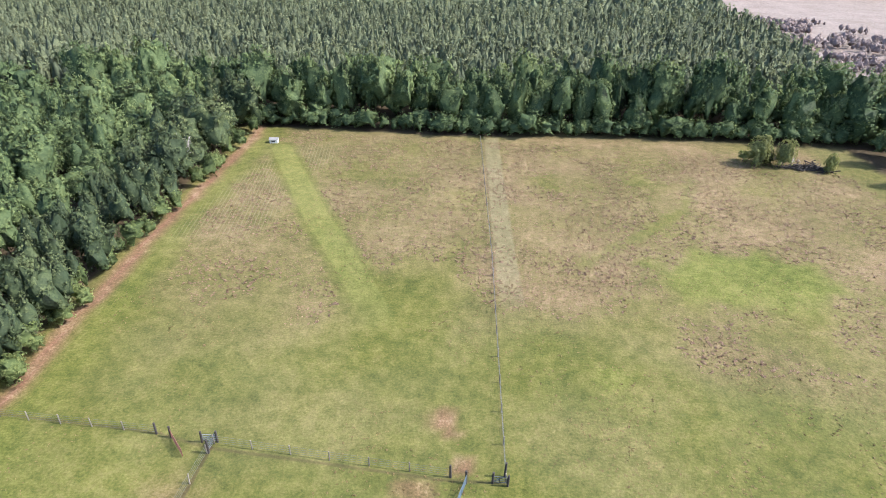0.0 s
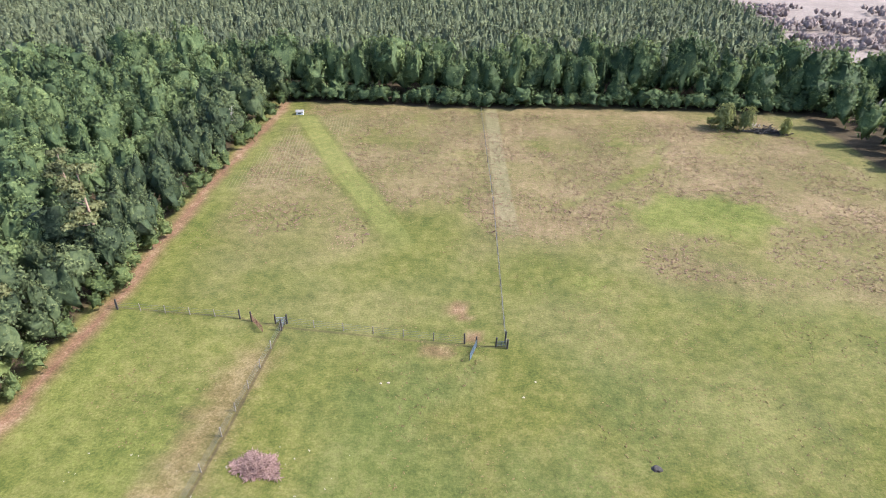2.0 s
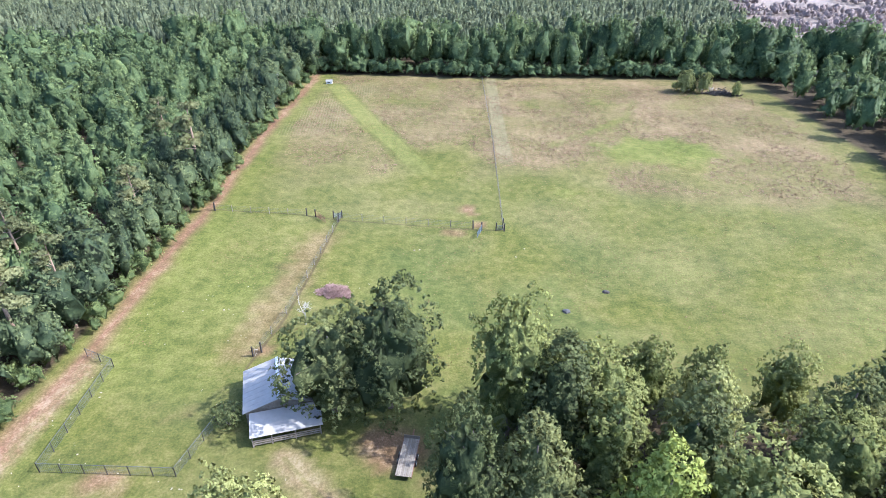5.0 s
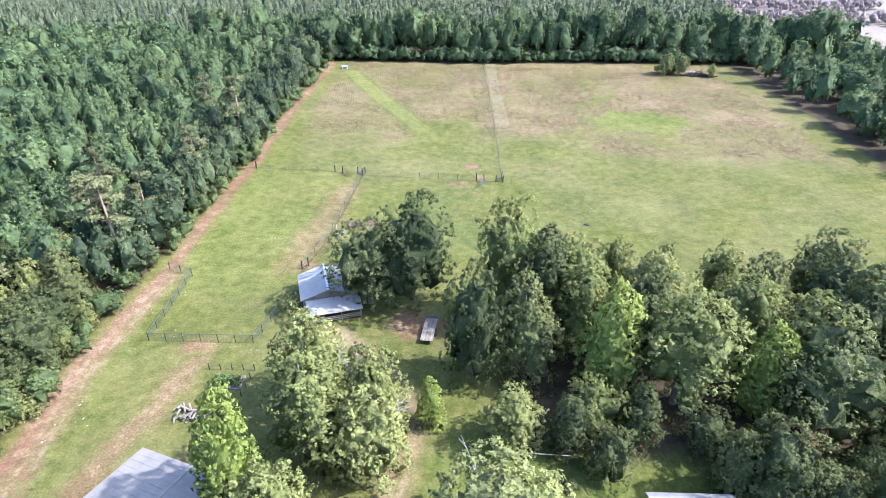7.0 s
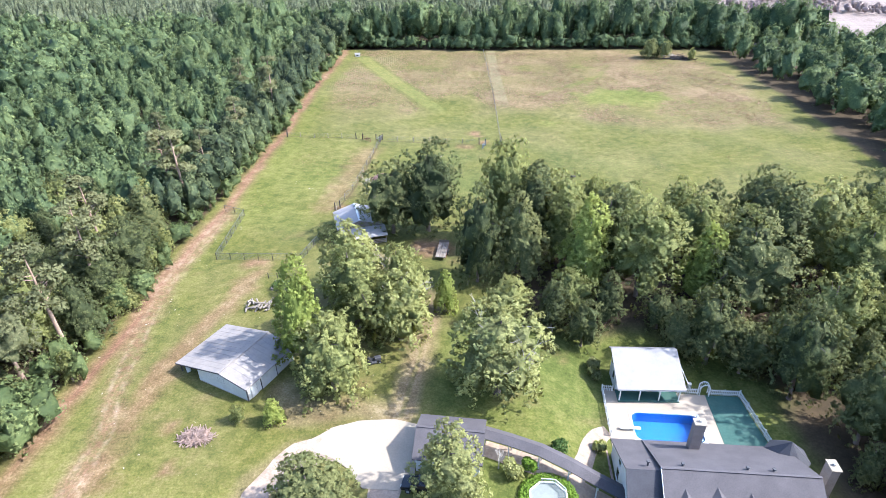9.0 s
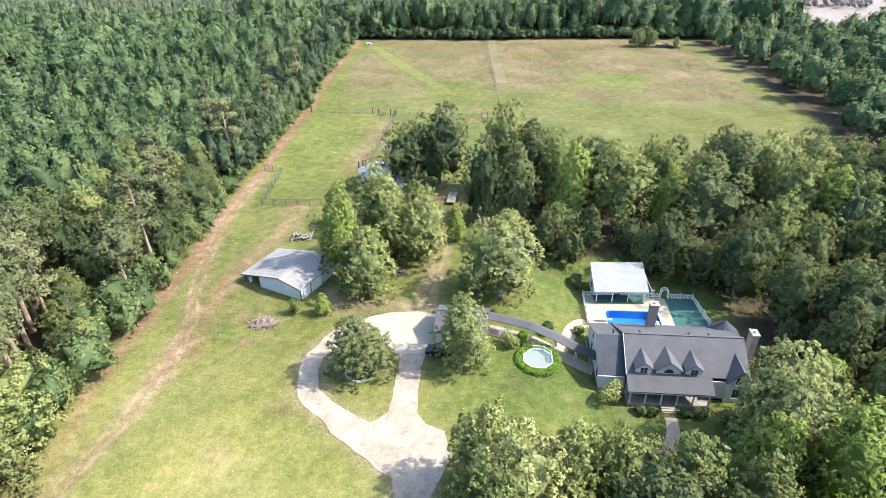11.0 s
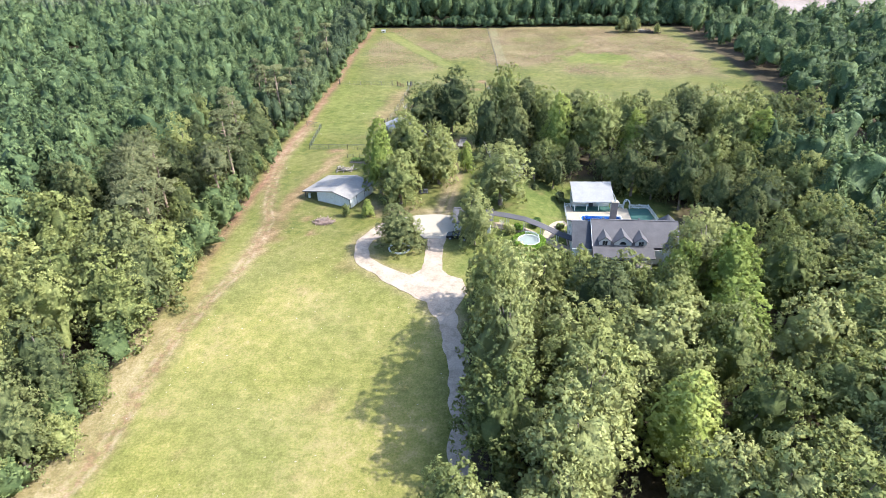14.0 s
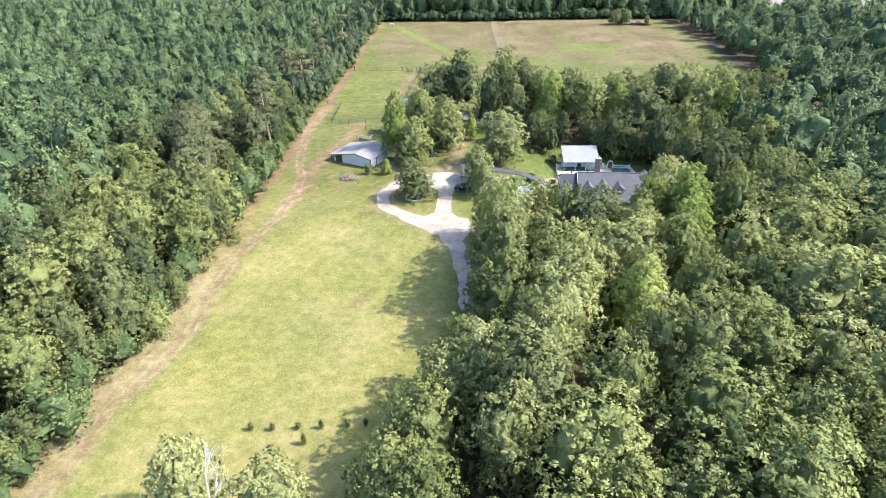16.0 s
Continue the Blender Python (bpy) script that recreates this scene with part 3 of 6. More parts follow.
def tall_pine(seed, h, spread, low, count, size):
    rng = np.random.default_rng(seed)
    v, f, lobes = [], [], []
    r0 = 0.012 * h + 0.05
    lean = rng.normal(size=2) * 0.25
    limb(v, f, (0, 0, -0.3), (lean[0], lean[1], h * 0.55), r0 * 1.2, r0 * 0.8, 8)
    limb(v, f, (lean[0], lean[1], h * 0.55), (lean[0] * 1.5, lean[1] * 1.5, h * 0.97), r0 * 0.8, r0 * 0.15, 6)
    for k in range(16):
        z = rng.uniform(low, h * 0.97)
        a = rng.uniform(0, 6.28)
        out = spread * rng.uniform(0.45, 1.0) * (1.1 - 0.75 * (z - low) / (h - low))
        tip = (lean[0] + out * math.cos(a), lean[1] + out * math.sin(a), z + 0.12 * out)
        limb(v, f, (lean[0] * 1.2, lean[1] * 1.2, z - 0.25 * out), tip, r0 * 0.28, r0 * 0.08, 5)
        lobes.append((tip[0], tip[1], tip[2], rng.uniform(0.28, 0.42) * spread, 0.5))
        lobes.append((tip[0] * 0.6, tip[1] * 0.6, tip[2] + 0.2, rng.uniform(0.22, 0.36) * spread, 0.5))
    p, n, s = kites(rng, lobes, count, size, jitter=0.7, shell=(0.4, 1.05))
    soft = n + (0, 0, 0.5)
    soft /= np.linalg.norm(soft, axis=1)[:, None] + 1e-9
    return (v, f), (*kite_mesh(rng, p, n, s), np.repeat(soft, 3, 0), rng.random(len(p)))


def tree_thing(name, data, leaf_material, bark, label, group=""):
    (tv, tf), (cv, cf, lie, tint) = data
    root = tagged(new(name), label, "tree", group)
    trunk = new("trunk", mesh_of("trunk", tv, tf, bark))
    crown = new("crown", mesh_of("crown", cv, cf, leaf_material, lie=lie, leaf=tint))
    trunk.parent = crown.parent = root
    return root



# ---- woods beyond the clearing ----
def template_tree(seed, kind, n, size, rings=8, sides=10):
    """One tree of the mass, 1 high: a lobed leafy body under a coat of small leaf sprays."""
    r = np.random.default_rng(seed)
    spread, low, shape, number = {"round": (0.33, 0.08, "round", 34), "spire": (0.24, 0.06, "spire", 26), "pine": (0.18, 0.2, "cone", 18)}[kind]
    return crown_shape(r, crown_lobes(r, spread, low, 1.0, shape, number), spread, low, 1.0, rings, sides, n, size * 0.95, 0.6, 0.83)


def in_view(x, y):
    return (x > -0.92 * (y + 200) - 18) & (x < 0.64 * (y + 200) + 18)


def scatter(rng, x0, x1, y0, y1, step, keep):
    gx, gy = np.meshgrid(np.arange(x0, x1, step), np.arange(y0, y1, step))
    x = gx.ravel() + rng.uniform(-0.42, 0.42, gx.size) * step
    y = gy.ravel() + rng.uniform(-0.42, 0.42, gx.size) * step
    ok = keep(x, y)
    return x[ok], y[ok]


def woods(name, rng, x, y, height, templates, material, label, wide=1.0, vary=0.26):
    """Many trees as one mesh: the stuff of a wood."""
    k = rng.integers(len(templates), size=len(x))
    h = height * rng.uniform(0.96 - vary, 0.96 + vary, len(x))
    turn = rng.uniform(0, 6.28, len(x))
    tone = np.clip(0.65 * rng.beta(1.3, 1.5, len(x)) + 0.35 * (0.5 + 1.1 * wobble(x, y, 14, 40)), 0, 1)
    verts, tones, lies, tints = [], [], [], []
    for q, (tp, facing, tint) in enumerate(templates):
        i = np.nonzero(k == q)[0]
        if not len(i):
            continue
        c, s, hh = np.cos(turn[i])[:, None, None], np.sin(turn[i])[:, None, None], h[i][:, None, None]
        w = hh * wide * rng.uniform(0.8, 1.45, len(i))[:, None, None]
        vx = (tp[None, ..., 0] * c - tp[None, ..., 1] * s) * w + x[i][:, None, None]
        vy = (tp[None, ..., 0] * s + tp[None, ..., 1] * c) * w + y[i][:, None, None]
        vz = tp[None, ..., 2] * hh
        verts.append(np.stack([vx, vy, vz + gz(vx, vy)], -1).reshape(-1, 3))
        nx = facing[None, ..., 0] * c - facing[None, ..., 1] * s
        ny = facing[None, ..., 0] * s + facing[None, ..., 1] * c
        lies.append(np.stack([nx, ny, np.broadcast_to(facing[None, ..., 2], nx.shape)], -1).reshape(-1, 3))
        tones.append(np.repeat(tone[i], len(tp)))
        tints.append(np.tile(tint, len(i)))
    v = np.concatenate(verts)
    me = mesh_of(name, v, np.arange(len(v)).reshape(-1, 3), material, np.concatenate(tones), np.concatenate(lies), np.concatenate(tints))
    return tagged(new(name, me), label, "woods", kind="stuff")


rng = np.random.default_rng(11)
T_NEAR = [template_tree(s, "round", 500, 0.025, 7, 8) for s in range(6)]
T_EDGE = [template_tree(10 + s, "round", 680, 0.0235, 7, 8) for s in range(5)]
T_SPIRE = [template_tree(30 + s, "spire", 400, 0.022, 7, 7) for s in range(6)]
T_TALL = [template_tree(110 + s, ("round", "round", "spire")[s % 3], 760, 0.0205, 8, 9) for s in range(6)]
T_MID = [template_tree(20 + s, "round", 190, 0.036, 6, 6) for s in range(5)]
S_MID = [template_tree(50 + s, "spire", 170, 0.031, 6, 6) for s in range(5)]
P_NEAR = [template_tree(90 + s, "pine", 380, 0.019, 7, 7) for s in range(5)]
P_MID = [template_tree(60 + s, "pine", 44, 0.032, 4, 4) for s in range(6)]
P_FAR = [template_tree(80 + s, "pine", 24, 0.05, 4, 4) for s in range(5)]


def west_h(x, y):
    """Canopy height of the wood west of the clearing."""
    return np.interp(y, (-200, -140, -100, -70, -40, 0, 60, 130), (16, 16, 18.5, 17, 13, 10, 10, 13)) + 2.5 * wobble(x, y, 18, 8)


keep_w = lambda x, y: (x < west_x(y) - 1.0) & in_view(x, y) & ((x < -76) | (y > -18) | (y < -178))
x, y = scatter(rng, -120, -50, -210, 130, 4.3, lambda x, y: keep_w(x, y) & (x < west_x(y) - 11) & (y > -18))
woods("west_woods", rng, x, y, west_h(x, y), T_NEAR + T_SPIRE[:4] + P_NEAR[:2], M_WOODS, "mixed green hardwood and pine wood beside the pasture", 0.86, 0.26)
x, y = scatter(rng, -120, -50, -176, -18, 4.4, keep_w)
woods("tall_west_woods", rng, x, y, west_h(x, y), T_TALL, M_WOODS, "tall mixed green wood beside the dirt track", 0.8)
# dark needles, with the edge's dim light also put into the colour
M_EDGE_DIMMED = foliage("edge_needle_dimmed", (0.044, 0.064, 0.034), (0.098, 0.126, 0.058), (0.205, 0.232, 0.102), 0.35, True, cell=3.0)
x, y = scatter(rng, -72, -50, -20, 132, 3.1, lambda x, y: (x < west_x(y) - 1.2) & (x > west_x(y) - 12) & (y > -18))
woods("edge_pines", rng, x, y, 0.95 * west_h(x, y), P_NEAR[:3] + T_NEAR[:4], M_EDGE_DIMMED, "dark green young pines and hardwoods edging the pasture, dimmed in colour", 0.8)
x, y = scatter(rng, -300, -120, -150, 134, 5.1, keep_w)
woods("west_woods_deep", rng, x, y, west_h(x, y), T_MID + S_MID[:3] + P_MID[:2], M_WOODS, "dense young green wood stretching away from the pasture", 0.92, 0.26)
x, y = scatter(rng, -58, -50, -172, 130, 3.0, lambda x, y: (x < west_x(y) + 0.2) & (x > west_x(y) - 5.0))
woods("wood_margin", rng, x, y, 0.4 * west_h(x, y), T_NEAR, M_MARGIN, "low leafy scrub along the wood's margin", 1.2)
# the wall of hardwoods behind the pasture, then the pine plantation
x, y = scatter(rng, -110, 125, 133, 153, 4.5, lambda x, y: (y > north_y(x) + 4.2) & (y < north_y(x) + 16.5))
woods("north_hardwoods", rng, x, y, 15.0 + 5 * wobble(x, y, 7, 9), T_EDGE, M_WOODS, "tall dark hardwoods lining the end of the pasture", 0.72)
x, y = scatter(rng, -70, 95, 131, 141, 2.4, lambda x, y: (y > north_y(x) + 1.6) & (y < north_y(x) + 5.5))
woods("north_scrub", rng, x, y, 5 + 2 * wobble(x, y, 5, 10), T_MID, M_WOODS, "shaded scrub under the hardwoods", 1.4)


def pine_keep(x, y):
    return (y > north_y(x) + 14) & in_view(x, y) & (x < clear_x(y))


x, y = scatter(rng, -330, 200, 144, 265, 3.1, pine_keep)
woods("pine_plantation", rng, x, y, 13 + 1.5 * wobble(x, y, 30, 12), P_MID, M_PINES_HAZED, "even-aged planted pine trees in close rows", 0.78, 0.14)
x, y = scatter(rng, -420, 300, 265, 330, 4.6, lambda x, y: pine_keep(x, y))
woods("far_pine_plantation", rng, x, y, 13 + 0 * x, P_FAR, M_PINES_HAZED, "distant planted pine trees", 1.0, 0.14)
x, y = scatter(rng, -560, 110, 330, 560, 15.0, lambda x, y: in_view(x, y) & (x < 100))
woods("horizon_woods", rng, x, y, 14 + 0 * x, P_FAR, M_PINES_HAZED, "far pine woods reaching towards the horizon", 3.0)
x, y = scatter(rng, 104, 400, 432, 460, 6.0, lambda x, y: in_view(x, y))
woods("clearing_backdrop_woods", rng, x, y, 15 + 0 * x, P_FAR, M_PINES_HAZED, "dark wood behind a distant cleared field", 1.3)
keep_e = lambda x, y: (x > east_x(y) + 4.6) & in_view(x, y) & (y < 146)
x, y = scatter(rng, 76, 140, -30, 147, 6.0, keep_e)
woods("east_woods", rng, x, y, 10.5 + 3.5 * wobble(x, y, 8, 13), T_EDGE[:3] + T_NEAR, M_WOODS, "tall green hardwoods along the pasture's edge", 0.9)
x, y = scatter(rng, 140, 230, -30, 130, 7.5, lambda x, y: in_view(x, y))
woods("east_woods_deep", rng, x, y, 14 + 3 * wobble(x, y, 12, 13), T_MID, M_WOODS, "green woods stretching away beyond the pasture", 0.95)
x, y = scatter(rng, 60, 175, -160, -30, 5.2, lambda x, y: in_view(x, y) & (x > 62))
woods("south_east_woods", rng, x, y, 16 + 3 * wobble(x, y, 12, 14), T_TALL, M_WOODS, "thick green woods around the homestead", 0.85)

M_BARE = foliage("pinkish_bare_twigs", (0.27, 0.205, 0.195), (0.36, 0.285, 0.27), (0.44, 0.36, 0.34), 0.4, True)
x, y = scatter(rng, 100, 200, 215, 320, 3.3, lambda x, y: (x > clear_x(y) + 2) & (wobble(x, y, 22, 15) > -0.02))
woods("bare_thicket", rng, x, y, 4.2 + 1.5 * wobble(x, y, 12, 16), P_FAR, M_BARE, "pinkish grey leafless thicket on far cleared land", 1.9)

# ---- single trees ----
KINDS = {}
STOCK = {
    # kind: (height, spread, crown's foot, leaf material, shape, label)
    "oak": (17.0, 6.2, -0.6, M_LEAF_DARK, "round", "spreading dark green oak tree with a dense crown"),
    "oak_b": (17.0, 5.8, -0.4, M_LEAF, "round", "broad mid-green oak tree with a lobed crown"),
    "hickory": (16.0, 4.6, -0.8, M_LEAF, "tall", "tall mid-green hardwood tree with a lobed crown"),
    "hickory_b": (16.0, 4.4, -1.2, M_LEAF_DARK, "spire", "tall dark green hardwood tree"),
    "elm": (15.0, 5.0, -1.2, M_LEAF_PALE, "round", "pale grey-green tree with a feathery crown"),
    "gum": (15.0, 4.0, -1.0, M_LEAF_BRIGHT, "cone", "bright yellow-green tree with a pointed crown"),
    "poplar": (16.0, 4.2, -1.0, M_LEAF_BRIGHT, "spire", "bright green tall tree with a loose crown"),
    "old_pine": (20.0, 4.4, 9.0, M_NEEDLE, "round", "tall old pine with a bare trunk and rounded crown"),
    "maple": (13.0, 4.8, -1.2, M_LEAF, "round", "green broadleaf tree with a full crown"),
}


def leafy(kind, variant):
    h, spread, low, leaf, shape, label = STOCK[kind]
    seed = 100 + 7 * list(STOCK).index(kind) + variant
    if kind == "old_pine":
        return tree_thing("pine_tree", broadleaf(seed, h, spread, low, 6000, 0.13, shape), leaf, M_BARK_PINE, label)
    return tree_thing(kind.split("_")[0] + "_tree", broadleaf(seed, h, spread, low, 6900, 0.17, shape), leaf, M_BARK, label)


def plant(kind, x, y, h, spread=None, variant=0, turn=None, label="", group=""):
    """A tree of a kind, scaled to its height and spread, standing on the ground."""
    key = (kind, variant)
    h0, s0 = (STOCK[kind][0], STOCK[kind][1]) if kind in STOCK else PINE_SIZE
    k, w = h / h0, (spread or s0 * h / h0) / s0
    a = turn if turn is not None else 360 * random.random()
    m = pose(x, y, float(gz(x, y)), 0, 0, a) @ Matrix.Diagonal((w, w, k, 1))
    if key not in KINDS:
        ob = KINDS[key] = leafy(kind, variant) if kind in STOCK else pine_tree(variant)
        ob.matrix_basis = m
    else:
        src = KINDS[key]
        keep = src.scale.copy()
        src.scale = (1, 1, 1)
        ob = copy_thing(src, m)
        src.scale = keep
    if label:
        ob["label"] = label
    if group:
        ob["group"] = group
    return ob


PINE_SIZE = (20.0, 3.6)


def pine_tree(variant):
    return tree_thing("pine_tree", tall_pine(300 + variant, 20, 3.6, 11, 3000, 0.24), M_NEEDLE, M_BARK_PINE, "tall pine tree with a bare trunk and open crown")


random.seed(5)
NAMED = [
    ("oak", -17.2, -15.0, 15.4, 6.4, 0), ("oak", -10.8, -13.8, 18.6, 7.0, 1),
    ("oak_b", 3.4, -16.8, 20.4, 5.4, 0), ("hickory_b", 8.0, -20.0, 17.0, 5.0, 0), ("oak_b", 12.5, -18.0, 15.5, 5.4, 1),
    ("oak", -1.0, -30.0, 18.0, 4.4, 0), ("hickory_b", 5.5, -29.0, 16.5, 4.6, 1), ("gum", 15.5, -31.5, 17.0, 4.4, 1), ("hickory", 13.0, -24.0, 15.0, 4.4, 1),
    ("maple", 18.8, -11.3, 11.6, 3.6, 0), ("maple", 26.0, -11.0, 10.5, 3.2, 1), ("hickory", 34.6, -11.8, 11.6, 3.2, 1), ("oak", 49.0, -10.5, 14.5, 5.2, 1),
    ("maple", -20.4, -36.0, 13.8, 5.0, 1), ("hickory", -17.8, -44.2, 16.0, 5.8, 0), ("maple", -11.4, -45.5, 13.0, 5.0, 0), ("maple", -12.0, -40.5, 13.2, 4.4, 0),
    ("gum", -5.6, -38.4, 7.6, 1.9, 0), ("poplar", -23.4, -52.0, 17.6, 4.0, 0), ("maple", -18.6, -56.0, 12.6, 5.2, 1),
    ("elm", 2.4, -55.2, 14.2, 6.6, 0), ("hickory_b", -16.2, -74.6, 9.6, 4.6, 1), ("elm", -2.4, -72.0, 11.2, 4.2, 1),
    ("elm", 33.2, -87.0, 17.4, 6.4, 1), ("poplar", 35.8, -93.0, 17.6, 5.2, 0), ("poplar", 29.5, -90.5, 13.5, 4.2, 1),
    ("elm", 4.2, -97.0, 15.0, 5.4, 0), ("hickory", 8.8, -95.5, 14.6, 4.4, 0), ("maple", 14.2, -94.6, 14.4, 4.6, 0), ("hickory", 20.5, -95.0, 13.6, 4.2, 1), ("maple", 0.8, -91.5, 12.5, 4.0, 1), ("oak_b", 2.4, -103.8, 13.5, 4.2, 1), ("elm", 2.4, -113.4, 19.6, 5.6, 1), ("oak_b", 2.6, -107.4, 18.2, 5.0, 0), ("hickory", -1.8, -133.6, 13.2, 4.4, 1), ("elm", -3.6, -139.6, 14.0, 4.8, 0), ("oak_b", -6.2, -146.6, 14.2, 5.2, 1), ("maple", -9.0, -152.6, 12.5, 4.8, 0), ("oak_b", 1.8, -100.2, 15.0, 4.9, 1), ("maple", 2.8, -121.0, 15.5, 6.2, 1), ("hickory", 26.0, -97.0, 13.5, 4.4, 0),
    # the first two oaks are dark-leaved in place of shade by the pool
    ("oak", 40.5, -51.0, 16.0, 5.0, 0), ("oak", 45.5, -58.0, 14.0, 4.6, 0), ("oak", 31.5, -45.0, 13.5, 4.8, 1), ("elm", 40.8, -107.0, 15.4, 5.0, 0),
    ("elm", 9.6, -128.5, 17.8, 6.0, 0), ("elm", 0.4, -138.8, 17.0, 4.8, 1), ("oak_b", 15.7, -140.0, 16.4, 5.8, 1), ("elm", 27.0, -133.0, 17.8, 5.4, 0), ("hickory_b", 41.0, -125.5, 13.0, 5.0, 0),
    ("elm", -29.4, -154.5, 13.0, 4.2, 1), ("elm", -19.5, -156.8, 12.6, 4.8, 0), ("maple", -5.5, -154.0, 13.0, 5.0, 1),
    ("gum", 43.5, -75.0, 9.0, 3.4, 0), ("elm", 7.6, -134.5, 16.5, 4.8, 1), ("elm", 22.5, -131.5, 16.5, 4.8, 0), ("elm", 3.2, -147.0, 15.0, 4.8, 1), ("elm", 35.6, -80.5, 15.8, 5.6, 1), ("poplar", 29.1, -92.0, 15.0, 3.4, 0), ("elm", 12.0, -121.5, 17.0, 5.6, 1), ("elm", 9.6, -109.5, 15.5, 4.6, 0), ("oak_b", 29.5, -110.5, 16.5, 5.4, 0), ("oak_b", 30.5, -120.5, 16.0, 5.2, 1), ("elm", 4.6, -108.8, 14.0, 3.6, 1), ("oak_b", 44.5, -90.5, 16.5, 5.6, 0),
]
for kind, x, y, h, spread, variant in NAMED:
    plant(kind, x, y, h, spread, variant)
placed = [(n[1], n[2], n[4]) for n in NAMED]


def free(x, y, gap):
    return all(math.hypot(x - a, y - b) > gap * 0.55 + r * 0.55 for a, b, r in placed)


def fill(x0, x1, y0, y1, step, keep, kinds, height, gap=4.6, wide=1.0):
    yy = y0
    while yy < y1:
        xx = x0
        while xx < x1:
            x, y = xx + random.uniform(-0.4, 0.4) * step, yy + random.uniform(-0.4, 0.4) * step
            xx += step
            if keep(x, y) and in_view(x, y) and free(x, y, gap):
                h = height(x, y) * random.uniform(0.84, 1.14)
                kind = random.choice(kinds)
                s = STOCK[kind][1] / STOCK[kind][0] * h * random.uniform(0.95, 1.22) * wide
                plant(kind, x, y, h, s, random.randrange(2))
                placed.append((x, y, s))
        yy += step


MIXED = ["oak", "oak_b", "oak_b", "hickory", "hickory", "hickory_b", "hickory_b", "maple", "elm", "gum", "poplar", "oak"]
fill(6, 84, -40, -9, 6.6, lambda x, y: y > -38 + 0.04 * x and x < east_x(y) + 4, MIXED, lambda x, y: 13.5 if y > -18 else 15.5)
fill(5, 62, -44, -35, 5.0, lambda x, y: y > -43.5 and not (14 < x < 28 and y < -44), ["hickory_b", "oak", "hickory_b", "maple"], lambda x, y: 8.0, 3.0)
fill(36.5, 66, -84, -36, 6.4, lambda x, y: x > (43 if y < -56 else 39) and (x > 45 or y > -70), ["oak", "hickory", "hickory_b", "oak_b", "hickory", "maple"], lambda x, y: 15.0)
# only dark-leaved kinds in these two fills: their colour stands in for shade
fill(36.0, 48, -80, -44, 4.2, lambda x, y: x > (42 if y < -54 else 38), ["oak", "hickory_b", "hickory_b"], lambda x, y: 7.0, 2.2)
fill(29, 52, -48, -37, 3.8, lambda x, y: y > -46 or x > 33, ["oak", "hickory_b"], lambda x, y: 10.0, 2.4)
fill(0.5, 66, -168, -82, 6.6, lambda x, y: x > 1.2 + max(0.0, -145 - y) * -0.4 and (y < -99 or x > 38), ["oak_b", "oak_b", "hickory", "hickory", "maple", "maple", "elm", "elm", "hickory_b", "poplar", "oak_b"], lambda x, y: 16.0, wide=1.2)
fill(-0.5, 6, -128, -96, 3.2, lambda x, y: -0.2 < x < 4, ["maple", "oak_b", "hickory"], lambda x, y: 6.0, -3.0)
fill(-78, -50, -170, -14, 6.2, lambda x, y: x < west_x(y) - 3.0 and not (-88 < y < -58 and x > -72), ["oak_b", "hickory", "hickory_b", "oak", "hickory_b", "maple", "oak"],
     lambda x, y: float(np.interp(y, (-200, -140, -100, -70, -40, 0), (15, 15, 17, 16, 12, 10))))
fill(-56, -48, -170, -16, 3.6, lambda x, y: west_x(y) - 3.4 < x < west_x(y) - 0.6, ["maple", "hickory_b", "hickory"], lambda x, y: 5.0 if y > -86 else 7.5, 2.0)
for k, (x, y, h) in enumerate([(-58, 40.5, 19), (-60, 22, 14), (-58.4, -11, 18), (-54.6, -54.6, 19.5), (-57.5, -3, 15), (-62, -9, 17), (-58, -42, 18.5), (-64, -30, 17), (-61, -72, 18), (-66, -66, 18.5), (-57, -84, 17), (-70, 6, 15), (-72, 55, 15)]):
    plant("pine", x, y, h, 3.2 * h / 20 + 0.4, k % 2)
# a stand of old pines at the wood's edge beside the track
for k in range(26):
    x, y = -55.0 - 16 * ((k * 0.618) % 1), -59 - 29 * ((k * 0.382 + 0.1) % 1)
    h = 15.5 + 4.5 * ((k * 0.73) % 1)
    if free(x, y, 3.2):
        plant("old_pine", x, y, h, 3.8 + 1.2 * ((k * 0.41) % 1), k % 3, label="tall old pine with a bare trunk at the wood's edge")
        placed.append((x, y, 3.0))
fill(-72, -53, -88, -58, 4.4, lambda x, y: x < west_x(y) - 2.4, ["oak", "hickory_b", "hickory_b", "hickory"], lambda x, y: 8.5, 2.2)
for k, (x, y) in enumerate([(24.8, -107.6), (24.6, -102.7), (23.1, -117.0)]):
    plant(("maple", "hickory", "oak_b", "elm")[k % 4], x, y, 14.5, 4.4, k % 2)

# ---- building helpers ----
def part(name, bm, material, parent=None, label=""):
    me = bpy.data.meshes.new(name)
    bmesh.ops.recalc_face_normals(bm, faces=bm.faces)
    bm.to_mesh(me)
    bm.free()
    me.materials.append(material)
    ob = new(name, me)
    if parent:
        ob.parent = parent
    if label:
        ob["label"] = label
    return ob


def share(name, data, parent, m):
    """One more piece on a mesh that is there already."""
    ob = new(name, data)
    ob.parent = parent
    ob.matrix_basis = m
    return ob


